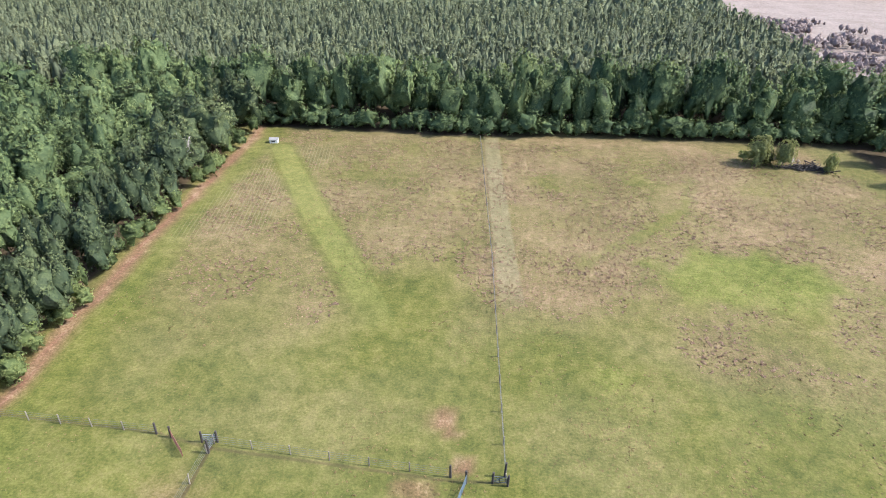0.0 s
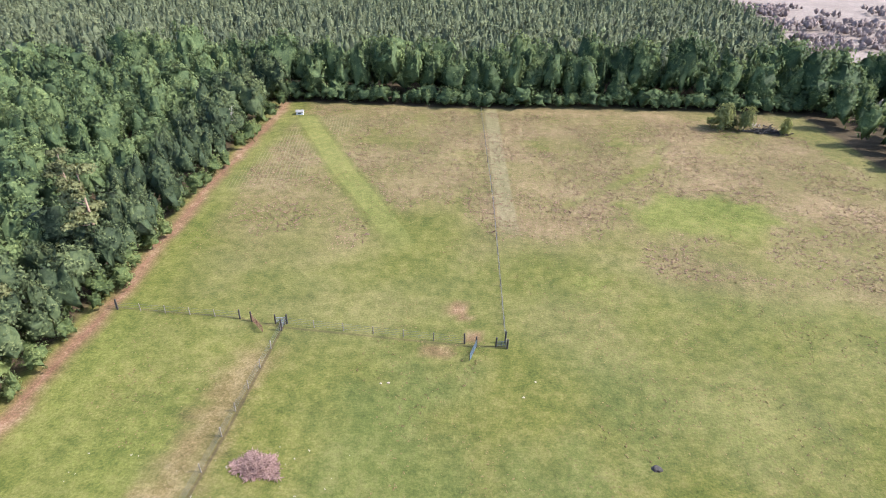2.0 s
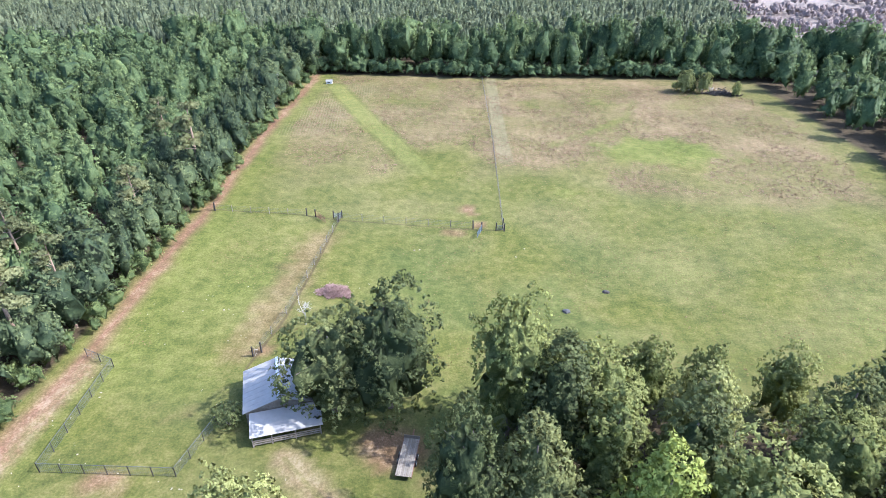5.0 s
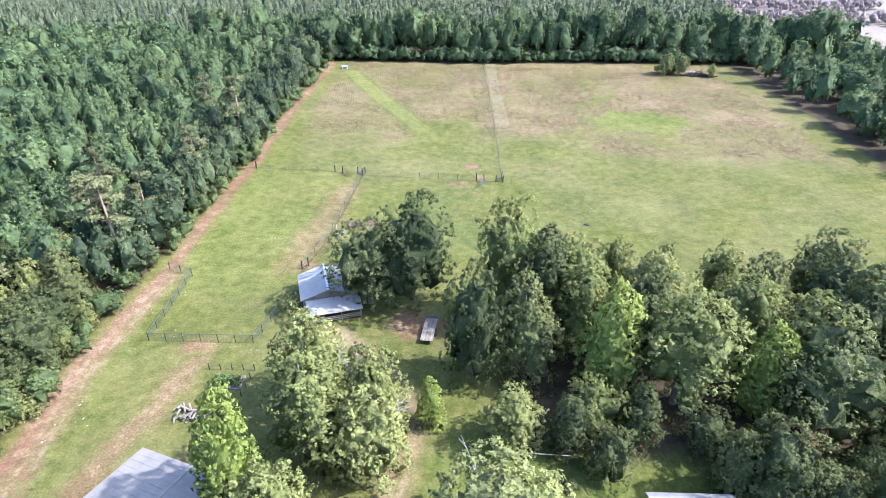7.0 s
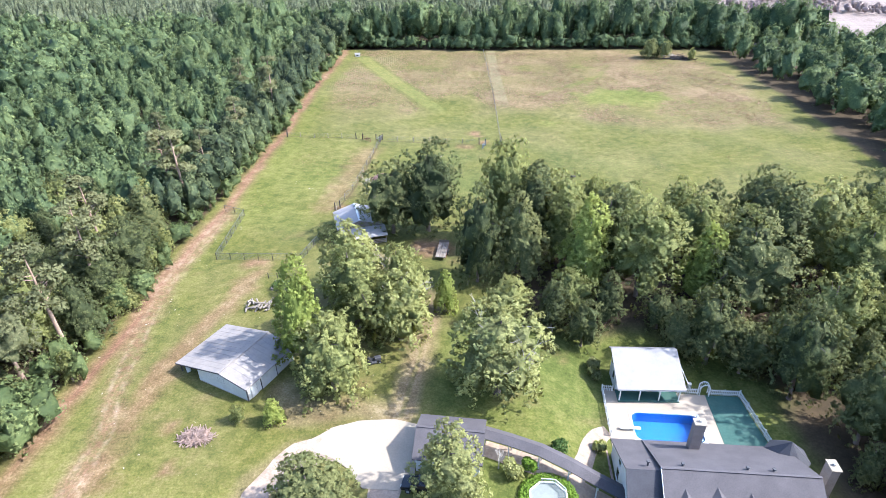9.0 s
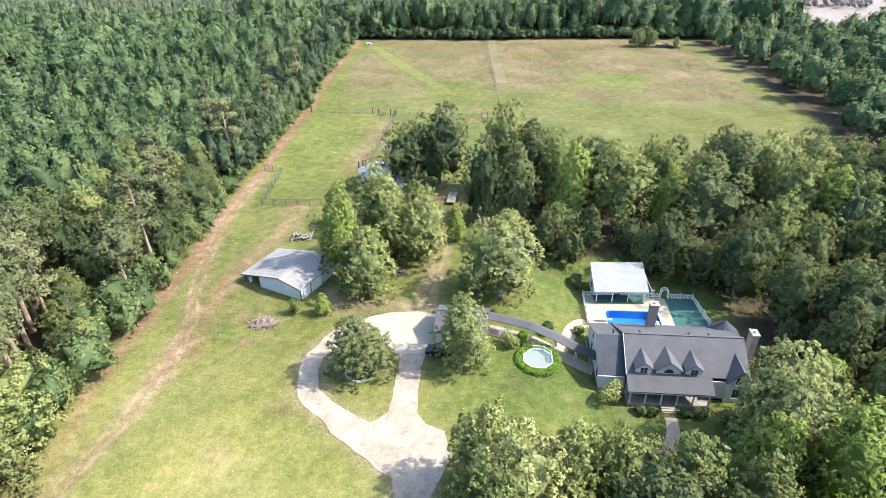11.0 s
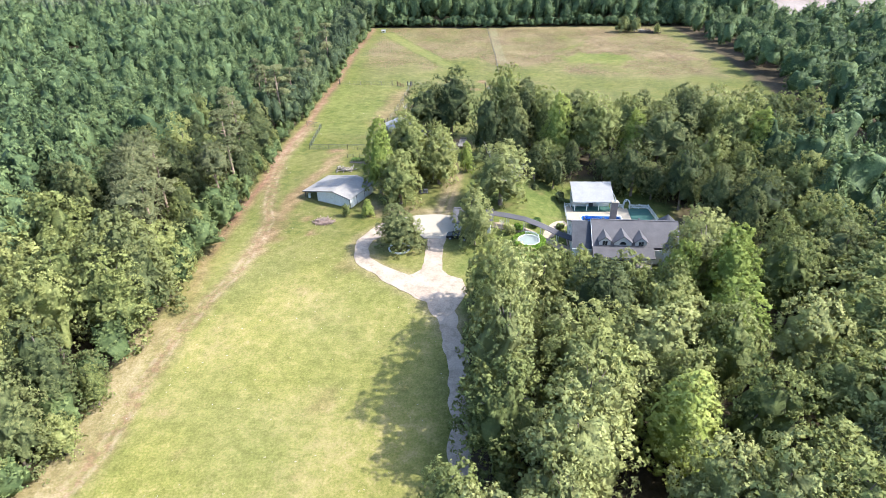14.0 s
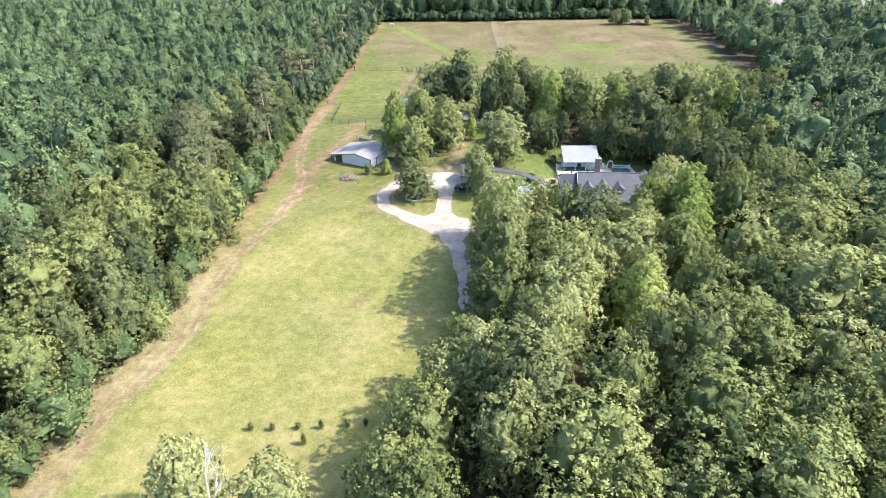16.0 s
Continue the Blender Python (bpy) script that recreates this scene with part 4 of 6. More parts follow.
def box(x0, x1, y0, y1, z0, z1, bevel=0.0, bm=None):
    bm = bm or bmesh.new()
    got = bmesh.ops.create_cube(bm, size=1.0)["verts"]
    bmesh.ops.scale(bm, vec=(x1 - x0, y1 - y0, z1 - z0), verts=got)
    bmesh.ops.translate(bm, vec=((x0 + x1) / 2, (y0 + y1) / 2, (z0 + z1) / 2), verts=got)
    if bevel:
        edges = list({e for v in got for e in v.link_edges})
        bmesh.ops.bevel(bm, geom=edges, offset=bevel, segments=2, affect="EDGES", profile=0.5)
    return bm


def beam(a, b, w, h=None, bm=None):
    """A squared bar from a to b."""
    bm = bm or bmesh.new()
    a, b = Vector(a), Vector(b)
    q = (b - a).to_track_quat("Z", "Y").to_matrix().to_4x4()
    got = bmesh.ops.create_cube(bm, size=1.0)["verts"]
    bmesh.ops.transform(bm, matrix=Matrix.Translation((a + b) / 2) @ q @ Matrix.Diagonal((w, h or w, (b - a).length, 1)), verts=got)
    return bm


def rod(a, b, ra, rb=None, sides=8, bm=None):
    bm = bm or bmesh.new()
    v, f = [], []
    limb(v, f, a, b, ra, ra if rb is None else rb, sides)
    vs = [bm.verts.new(p) for p in v]
    for q in f:
        bm.faces.new([vs[k] for k in q])
    bm.faces.new(vs[:sides][::-1])
    bm.faces.new(vs[sides:])
    return bm


def prism(points, z0, z1, bm=None):
    """An upright slab on a plan outline."""
    bm = bm or bmesh.new()
    lo = [bm.verts.new((x, y, z0)) for x, y in points]
    hi = [bm.verts.new((x, y, z1)) for x, y in points]
    bm.faces.new(lo[::-1])
    bm.faces.new(hi)
    for k in range(len(points)):
        j = (k + 1) % len(points)
        bm.faces.new((lo[k], lo[j], hi[j], hi[k]))
    return bm


def slab(corners, thick, bm=None):
    """A sloping slab: its upper corners in order, and how thick it is."""
    bm = bm or bmesh.new()
    hi = [bm.verts.new(c) for c in corners]
    lo = [bm.verts.new((c[0], c[1], c[2] - thick)) for c in corners]
    n = len(corners)
    bm.faces.new(hi)
    bm.faces.new(lo[::-1])
    for k in range(n):
        j = (k + 1) % n
        bm.faces.new((hi[k], lo[k], lo[j], hi[j]))
    return bm


def gable_wall(x0, x1, y, thick, z0, eave, ridge, rx=None):
    """A wall along x that ends in a gable."""
    rx = (x0 + x1) / 2 if rx is None else rx
    bm = bmesh.new()
    pts = [(x0, z0), (x1, z0), (x1, eave), (rx, ridge), (x0, eave)]
    a = [bm.verts.new((x, y, z)) for x, z in pts]
    b = [bm.verts.new((x, y + thick, z)) for x, z in pts]
    bm.faces.new(a)
    bm.faces.new(b[::-1])
    for k in range(5):
        j = (k + 1) % 5
        bm.faces.new((a[k], b[k], b[j], a[j]))
    return bm


def profile_wall(x0, x1, prof):
    """A wall across x whose outline is drawn in y and z."""
    bm = bmesh.new()
    a = [bm.verts.new((x0, y, z)) for y, z in prof]
    b = [bm.verts.new((x1, y, z)) for y, z in prof]
    bm.faces.new(a)
    bm.faces.new(b[::-1])
    for k in range(len(prof)):
        j = (k + 1) % len(prof)
        bm.faces.new((a[k], a[j], b[j], b[k]))
    return bm


def ribbon(line, widths, z, thick=0.06, bm=None, rough=0.0, seed=1):
    """A strip of paving along a smooth centre line, following the ground."""
    bm = bm or bmesh.new()
    pts, ws = [], []
    for (ax, ay), (bx, by), wa, wb in zip(line[:-1], line[1:], widths[:-1], widths[1:]):
        steps = max(2, int(math.hypot(bx - ax, by - ay) / 0.8))
        for k in range(steps):
            pts.append((ax + (bx - ax) * k / steps, ay + (by - ay) * k / steps))
            ws.append(wa + (wb - wa) * k / steps)
    pts.append(line[-1])
    ws.append(widths[-1])
    for _ in range(3):
        pts = [pts[0]] + [((a[0] + 2 * b[0] + c[0]) / 4, (a[1] + 2 * b[1] + c[1]) / 4) for a, b, c in zip(pts, pts[1:], pts[2:])] + [pts[-1]]
    rows = []
    for k, (x, y) in enumerate(pts):
        a, b = pts[max(k - 1, 0)], pts[min(k + 1, len(pts) - 1)]
        d = Vector((b[0] - a[0], b[1] - a[1], 0)).normalized()
        n = Vector((-d.y, d.x, 0))
        row = []
        for s in (-1, -0.5, 0, 0.5, 1):
            e = rough * (noise.noise(Vector((x * 0.35, y * 0.35, seed + s))) + 0.35 * noise.noise(Vector((x * 1.1, y * 1.1, seed - s)))) if abs(s) == 1 else 0
            p = Vector((x, y, 0)) + n * (ws[k] / 2 * s + s * e)
            row.append(bm.verts.new((p.x, p.y, float(gz(p.x, p.y)) + z)))
        rows.append(row)
    for r, q in zip(rows[:-1], rows[1:]):
        for k in range(4):
            bm.faces.new((r[k], r[k + 1], q[k + 1], q[k]))
    edge = bmesh.ops.extrude_face_region(bm, geom=bm.faces[:])
    bmesh.ops.translate(bm, vec=(0, 0, -thick - 0.15), verts=[g for g in edge["geom"] if isinstance(g, bmesh.types.BMVert)])
    return bm


def leaf_heap(name, seed, lobes, count, size, material, parent=None, label=""):
    r = np.random.default_rng(seed)
    v, f = kite_mesh(r, *kites(r, lobes, count, size, up=0.4))
    ob = new(name, mesh_of(name, v, f, material))
    if parent:
        ob.parent = parent
    if label:
        ob["label"] = label
    return ob


M_CONCRETE = surface("pale_concrete", (0.255, 0.212, 0.158), (0.35, 0.298, 0.23), 0.9, 5, 0.35, stain=(0.29, 0.24, 0.19), stain_amount=0.5)
# the brown stain is soil patches plus tree shade painted into the gravel
M_GRAVEL = surface("pale_gravel", (0.225, 0.165, 0.120), (0.40, 0.315, 0.24), 0.95, 4, 0.3, bump=0.3, stain=(0.17, 0.135, 0.095), stain_amount=0.75)
M_PATH = surface("tan_path", (0.22, 0.165, 0.12), (0.36, 0.285, 0.215), 0.9, 3, 0.7, bump=0.3, stain=(0.17, 0.12, 0.085), stain_amount=0.5)
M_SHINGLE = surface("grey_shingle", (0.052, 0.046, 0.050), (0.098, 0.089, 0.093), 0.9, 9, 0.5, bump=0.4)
# dark roofing; on the wing's front slope it stands in for shadow
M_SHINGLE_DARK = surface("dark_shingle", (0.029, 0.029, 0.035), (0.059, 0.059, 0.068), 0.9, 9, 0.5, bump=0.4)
M_METAL = surface("galvanised_roof", (0.195, 0.172, 0.152), (0.272, 0.242, 0.216), 0.9, 1.2, 0.25, 0.0, 0.1, stain=(0.15, 0.145, 0.15), stain_amount=0.5)
M_METAL_NEW = surface("bright_metal_roof", (0.29, 0.265, 0.245), (0.37, 0.342, 0.318), 0.9, 1.5, 0.3, 0.0, 0.1)
M_WHITE = surface("white_paint", (0.546, 0.546, 0.530), (0.640, 0.640, 0.624), 0.6, 6, 0.8, bump=0.08)
M_SIDING = surface("white_metal_siding", (0.484, 0.499, 0.491), (0.593, 0.608, 0.601), 0.55, 3, 0.6, bump=0.15, stain=(0.390, 0.374, 0.328), stain_amount=0.4)
M_ROOF_WHITE = surface("white_roof", (0.195, 0.184, 0.178), (0.25, 0.238, 0.231), 0.6, 3, 0.4, bump=0.1, stain=(0.17, 0.16, 0.15), stain_amount=0.4)
M_TRIM = surface("dark_trim", (0.03, 0.03, 0.035), (0.07, 0.07, 0.075), 0.7)
M_BRICK = surface("grey_brown_brick", (0.131, 0.105, 0.092), (0.236, 0.197, 0.177), 0.9, 7, 1.2, bump=0.4)
M_GREENFLOOR = surface("green_court_floor", (0.018, 0.065, 0.052), (0.037, 0.098, 0.080), 0.85, 4, 0.4, bump=0.1, stain=(0.061, 0.105, 0.086), stain_amount=0.5)
M_LINER = surface("blue_pool_liner", (0.006, 0.056, 0.246), (0.012, 0.105, 0.344), 0.4, 3, 0.6, bump=0)
M_WOOD = surface("weathered_wood", (0.128, 0.104, 0.080), (0.288, 0.248, 0.208), 0.9, 7, 1.0, bump=0.4, per_piece=0.2)
M_POST = surface("dark_creosote_post", (0.025, 0.02, 0.018), (0.06, 0.05, 0.045), 0.9)
M_RUST = surface("rusty_red_steel", (0.12, 0.05, 0.035), (0.25, 0.12, 0.08), 0.8, 8, 1.5, 0.2)
M_STEEL = surface("dull_steel", (0.3, 0.32, 0.33), (0.45, 0.47, 0.48), 0.5, 6, 1.0, 0.6, 0.1)
M_WIRE = surface("weathered_wire", (0.09, 0.1, 0.1), (0.17, 0.18, 0.18), 0.6, 6, 1.0, 0.5, 0)
M_STONE = surface("grey_stone", (0.131, 0.123, 0.123), (0.262, 0.246, 0.238), 0.9, 5, 0.8, bump=0.6, per_piece=0.2)
M_BRUSH = surface("dry_brush", (0.160, 0.104, 0.080), (0.336, 0.248, 0.208), 0.95, 4, 1.0, bump=0.4, per_piece=0.2)
M_BLACK = surface("black_rubber", (0.01, 0.01, 0.01), (0.03, 0.03, 0.03), 0.7)
M_GATE_BLUE = surface("blue_grey_gate", (0.05, 0.075, 0.088), (0.09, 0.12, 0.14), 0.6, 6, 1, 0.3)
M_CARPAINT = surface("black_car_paint", (0.008, 0.009, 0.012), (0.015, 0.016, 0.02), 0.25, 3, 0.5, 0.1, 0)
M_HEDGE = foliage("hedge_leaf", (0.1, 0.17, 0.02), (0.16, 0.25, 0.03), (0.23, 0.32, 0.05), 0.3)
M_SHRUB = foliage("shrub_leaf", (0.05, 0.09, 0.025), (0.1, 0.16, 0.04), (0.17, 0.22, 0.07), 0.3)


def glass_material():
    m, nt, p = nodes_of("dark_window_glass")
    p.inputs["Base Color"].default_value = (0.02, 0.025, 0.03, 1)
    p.inputs["Roughness"].default_value = 0.06
    return m


def water_material():
    m, nt, p = nodes_of("pool_water")
    p.inputs["Base Color"].default_value = (0.75, 0.92, 1.0, 1)
    p.inputs["Roughness"].default_value = 0.04
    p.inputs["IOR"].default_value = 1.33
    p.inputs["Transmission Weight"].default_value = 1.0
    k = add(nt, "ShaderNodeBump", Strength=0.25, Distance=0.05)
    nt.links.new(noise_fac(nt, 2.2, 3), k.inputs["Height"])
    nt.links.new(k.outputs[0], p.inputs["Normal"])
    return m


M_GLASS, M_WATER = glass_material(), water_material()

# ---- driveway ----
drive = part("driveway", ribbon([(14, -176), (8.5, -158), (4.8, -147.5), (0.2, -134), (-2.2, -121.5), (-2.2, -116), (-3.4, -106), (-4.6, -100), (-5.4, -96.5), (-6.4, -93), (-7.4, -89)], [3.2, 3.2, 3.2, 3.0, 2.8, 2.8, 2.7, 2.7, 3.0, 3.9, 5.4], 0.05, rough=0.8), M_GRAVEL)
tagged(drive, "pale gravel drive winding up to the dwelling", "driveway", kind="structure")
loop = [(-8.6, -89.0), (-13, -86.0), (-18.6, -82.2), (-22.2, -79.0), (-23.4, -74.8), (-22.9, -70.8), (-19.9, -66.9), (-15, -64.2)]
tagged(part("driveway_loop", ribbon(loop, [4.6, 4.2, 3.2, 3.0, 2.7, 2.8, 4.0, 4.6], 0.06, rough=0.45, seed=3), M_GRAVEL), "pale gravel turning loop round a planted island", "driveway", kind="structure")
tagged(part("driveway_arm", ribbon([(-9.2, -86), (-9.5, -80), (-9.6, -74), (-9.6, -69)], [4.4, 3.3, 3.0, 3.8], 0.07, rough=0.35, seed=5), M_GRAVEL), "pale gravel arm of the drive beside the garage", "driveway", kind="structure")
fork = [(-15.2, -84.6), (-12.6, -82.9), (-11.4, -81.2), (-7.8, -81.4), (-6.6, -83.0), (-3.8, -84.0), (-3.0, -87.8), (-4.2, -92.6), (-5.2, -94.6), (-7.8, -94.4), (-9.2, -91.4), (-12.4, -88.1)]
tagged(part("driveway_fork", prism([(x + 0.3 * math.sin(3 * y), y) for x, y in fork], -0.2, 0.08), M_GRAVEL), "wide pale gravel fork where the drive divides", "driveway", kind="structure")
court = [(-18.6, -66.2), (-17.4, -62.6), (-14.2, -61.2), (-10, -60.6), (-7.2, -61.2), (-6.6, -63), (-6.6, -69.2), (-8.2, -70.6), (-12.0, -70.6), (-13.8, -68.4), (-16.0, -67.0)]
tagged(part("parking_court", prism(court, -0.2, 0.12), M_CONCRETE), "bright concrete parking court before the garage", "pavement", kind="structure")

# ---- tin shed beside the track ----
def metal_shed():
    # x along the gable front from the open bay, y into the depth
    root = tagged(new("metal_shed"), "white metal shed with a grey tin roof and open side bay", "shed")
    root.matrix_basis = pose(-39.9, -54.4, 0, 0, 0, -22.6)
    L, D, bay, mid = 12.0, 8.7, 3.5, 7.8
    eave_l, eave_r, ridge = 1.65, 2.3, 3.1
    zb = ridge - (ridge - eave_l) * (mid - bay) / mid
    bm = gable_wall(bay, L, 0.0, 0.12, 0, zb, ridge, mid)
    for v in bm.verts:
        if abs(v.co.x - L) < 1e-4 and v.co.z > 2:
            v.co.z = eave_r
    part("front_wall", bm, M_SIDING, root)
    bm = gable_wall(bay, L, D - 0.12, 0.12, 0, zb, ridge, mid)
    for v in bm.verts:
        if abs(v.co.x - L) < 1e-4 and v.co.z > 2:
            v.co.z = eave_r
    part("back_wall", bm, M_SIDING, root)
    part("side_wall", box(L - 0.12, L, 0.12, D - 0.12, 0, eave_r), M_SIDING, root)
    part("bay_wall", box(bay, bay + 0.12, 0.12, D - 0.12, 0, zb - 0.02), M_SIDING, root)
    o = 0.3
    bm = slab([(-o, -o, eave_l), (mid, -o, ridge + 0.12), (mid, D + o, ridge + 0.12), (-o, D + o, eave_l)], 0.1)
    s = part("roof_slope", bm, M_METAL, root)
    for k in range(1, 11):
        y = -o + k * (D + 2 * o) / 11
        part("seam", beam((-o, y, eave_l + 0.02), (mid, y, ridge + 0.14), 0.05, 0.012), M_METAL, s)
    bm = slab([(mid, -o, ridge + 0.12), (L + o, -o, eave_r - 0.02), (L + o, D + o, eave_r - 0.02), (mid, D + o, ridge + 0.12)], 0.1)
    s = part("roof_slope", bm, M_METAL, root)
    for k in range(1, 11):
        y = -o + k * (D + 2 * o) / 11
        part("seam", beam((mid, y, ridge + 0.14), (L + o, y, eave_r), 0.05, 0.012), M_METAL, s)
    part("ridge_cap", beam((mid, -o, ridge + 0.16), (mid, D + o, ridge + 0.16), 0.35, 0.06), M_METAL, root)
    bm = beam((-o, -o - 0.02, eave_l - 0.06), (mid, -o - 0.02, ridge + 0.05), 0.05, 0.16)
    beam((mid, -o - 0.02, ridge + 0.05), (L + o, -o - 0.02, eave_r - 0.08), 0.05, 0.16, bm)
    part("rake_trim", bm, M_TRIM, root)
    part("corner_trim", box(L - 0.1, L + 0.04, -0.04, 0.1, 0, eave_r), M_TRIM, root)
    part("foundation", box(bay, L, -0.03, D, -0.2, 0.12), M_CONCRETE, root)
    for y in (0.2, D / 2, D - 0.2):
        part("bay_post", box(0.0, 0.14, y - 0.07, y + 0.07, -0.2, eave_l - 0.05), M_POST, root)
    w = part("window", box(7.1, 8.2, -0.03, 0.02, 1.35, 2.05), M_STEEL, root)
    part("pane", box(7.18, 8.12, -0.045, -0.02, 1.42, 1.98), M_SIDING, w)
    d = part("door", box(L, L + 0.05, 0.7, 1.65, 0.02, 2.05), M_WHITE, root, "white side door")
    part("frame", box(L - 0.01, L + 0.03, 0.6, 1.75, 0.0, 2.14), M_STEEL, d)
    part("handle", box(L + 0.05, L + 0.1, 1.5, 1.58, 1.0, 1.08), M_STEEL, d)
    s = part("sliding_door", box(L, L + 0.06, 2.5, 5.3, 0.02, 2.2), M_SIDING, root)
    part("edge", box(L, L + 0.09, 2.42, 2.52, 0.0, 2.25), M_TRIM, s)
    part("edge", box(L, L + 0.09, 5.3, 5.4, 0.0, 2.25), M_TRIM, s)
    return root


metal_shed()
bucket = tagged(new("storage_drum"), "pale plastic drum standing in the shed's open bay", "drum")
bucket.matrix_basis = pose(-38.9, -54.2, 0)
part("barrel", rod((0, 0, 0), (0, 0, 0.8), 0.28, 0.28, 14), M_WHITE, bucket)
part("lid", rod((0, 0, 0.8), (0, 0, 0.86), 0.3, 0.3, 14), M_WHITE, bucket)

# ---- hay barn ----
def hay_barn():
    root = tagged(new("hay_barn"), "small barn with a light metal roof and lean-to", "barn")
    root.matrix_basis = pose(-24.2, -13.8, 0, 0, 0, 20.4)
    W, D, eave, ridge = 3.9, 3.4, 2.3, 3.5
    part("front_wall", gable_wall(-W, W, -D, 0.12, 0, eave, ridge), M_WOOD, root)
    part("back_wall", gable_wall(-W, W, D - 0.12, 0.12, 0, eave, ridge), M_WOOD, root)
    for s in (-1, 1):
        part("side_wall", box(min(s * W, s * (W - 0.12)), max(s * W, s * (W - 0.12)), -D + 0.12, D - 0.12, 0, eave), M_WOOD, root)
        bm = slab([(s * (W + 0.3), -D - 0.25, eave - 0.02), (0, -D - 0.25, ridge + 0.14), (0, D + 0.25, ridge + 0.14), (s * (W + 0.3), D + 0.25, eave - 0.02)], 0.08)
        sl = part("roof_slope", bm, M_METAL_NEW, root)
        for k in range(1, 9):
            y = -D - 0.25 + k * (2 * D + 0.5) / 9
            part("seam", beam((s * (W + 0.3), y, eave), (0, y, ridge + 0.16), 0.04, 0.012), M_METAL_NEW, sl)
    part("ridge_cap", beam((0, -D - 0.28, ridge + 0.17), (0, D + 0.28, ridge + 0.17), 0.32, 0.05), M_WHITE, root, "bright ridge capping")
    lean = part("lean_to_roof", slab([(-W + 0.4, -D - 0.3, eave - 0.05), (-W + 0.4, -D - 3.6, 1.75), (W + 0.6, -D - 3.6, 1.75), (W + 0.6, -D - 0.3, eave - 0.05)], 0.07), M_METAL_NEW, root)
    for x in (-W + 0.6, -1.2, 1.4, W + 0.3):
        part("lean_to_post", box(x - 0.07, x + 0.07, -D - 3.4, -D - 3.26, -0.2, 1.7), M_WOOD, root)
    for k in range(3):
        part("rail", box(-W + 0.6, W + 0.3, -D - 3.38, -D - 3.33, 0.25 + 0.3 * k, 0.42 + 0.3 * k), M_WOOD, root)
    part("foundation", box(-W, W, -D, D, -0.2, 0.1), M_CONCRETE, root)
    return root


hay_barn()

# ---- dwelling ----
Z0 = -2.3


def window(parent, x, y, z, w, h, face=(0, -1), bars=1):
    """A framed sash window in a wall that faces along face."""
    fx, fy = face
    turn = math.degrees(math.atan2(fx, -fy))
    fr = part("window", box(-w / 2 - 0.09, w / 2 + 0.09, -0.05, 0.03, -0.09, h + 0.09), M_WHITE, parent)
    fr.matrix_basis = pose(x, y, z, 0, 0, turn)
    for k in range(bars + 1):
        a = -w / 2 + k * w / (bars + 1)
        part("pane", box(a + 0.025, a + w / (bars + 1) - 0.025, -0.065, -0.045, 0.02, h / 2 - 0.02), M_GLASS, fr)
        part("pane", box(a + 0.025, a + w / (bars + 1) - 0.025, -0.065, -0.045, h / 2 + 0.02, h - 0.02), M_GLASS, fr)
    part("sill", box(-w / 2 - 0.12, w / 2 + 0.12, -0.12, 0.0, -0.14, -0.09), M_WHITE, fr)
    return fr


def roof_vent(parent, x, y, z):
    v = part("roof_vent", rod((x, y, z - 0.2), (x, y, z + 0.35), 0.12, 0.12, 8), M_TRIM, parent)
    part("cap", rod((x, y, z + 0.35), (x, y, z + 0.45), 0.22, 0.18, 8), M_TRIM, v)


def chimney(parent, x, y, z0, z1, w, d):
    c = part("chimney", box(x - w / 2, x + w / 2, y - d / 2, y + d / 2, z0, z1, 0.02), M_BRICK, parent, "tall brown brick chimney")
    part("crown", box(x - w / 2 - 0.08, x + w / 2 + 0.08, y - d / 2 - 0.08, y + d / 2 + 0.08, z1, z1 + 0.14, 0.02), M_CONCRETE, c)
    part("flue", rod((x, y, z1 + 0.14), (x, y, z1 + 0.42), 0.17, 0.17, 10), M_STEEL, c)


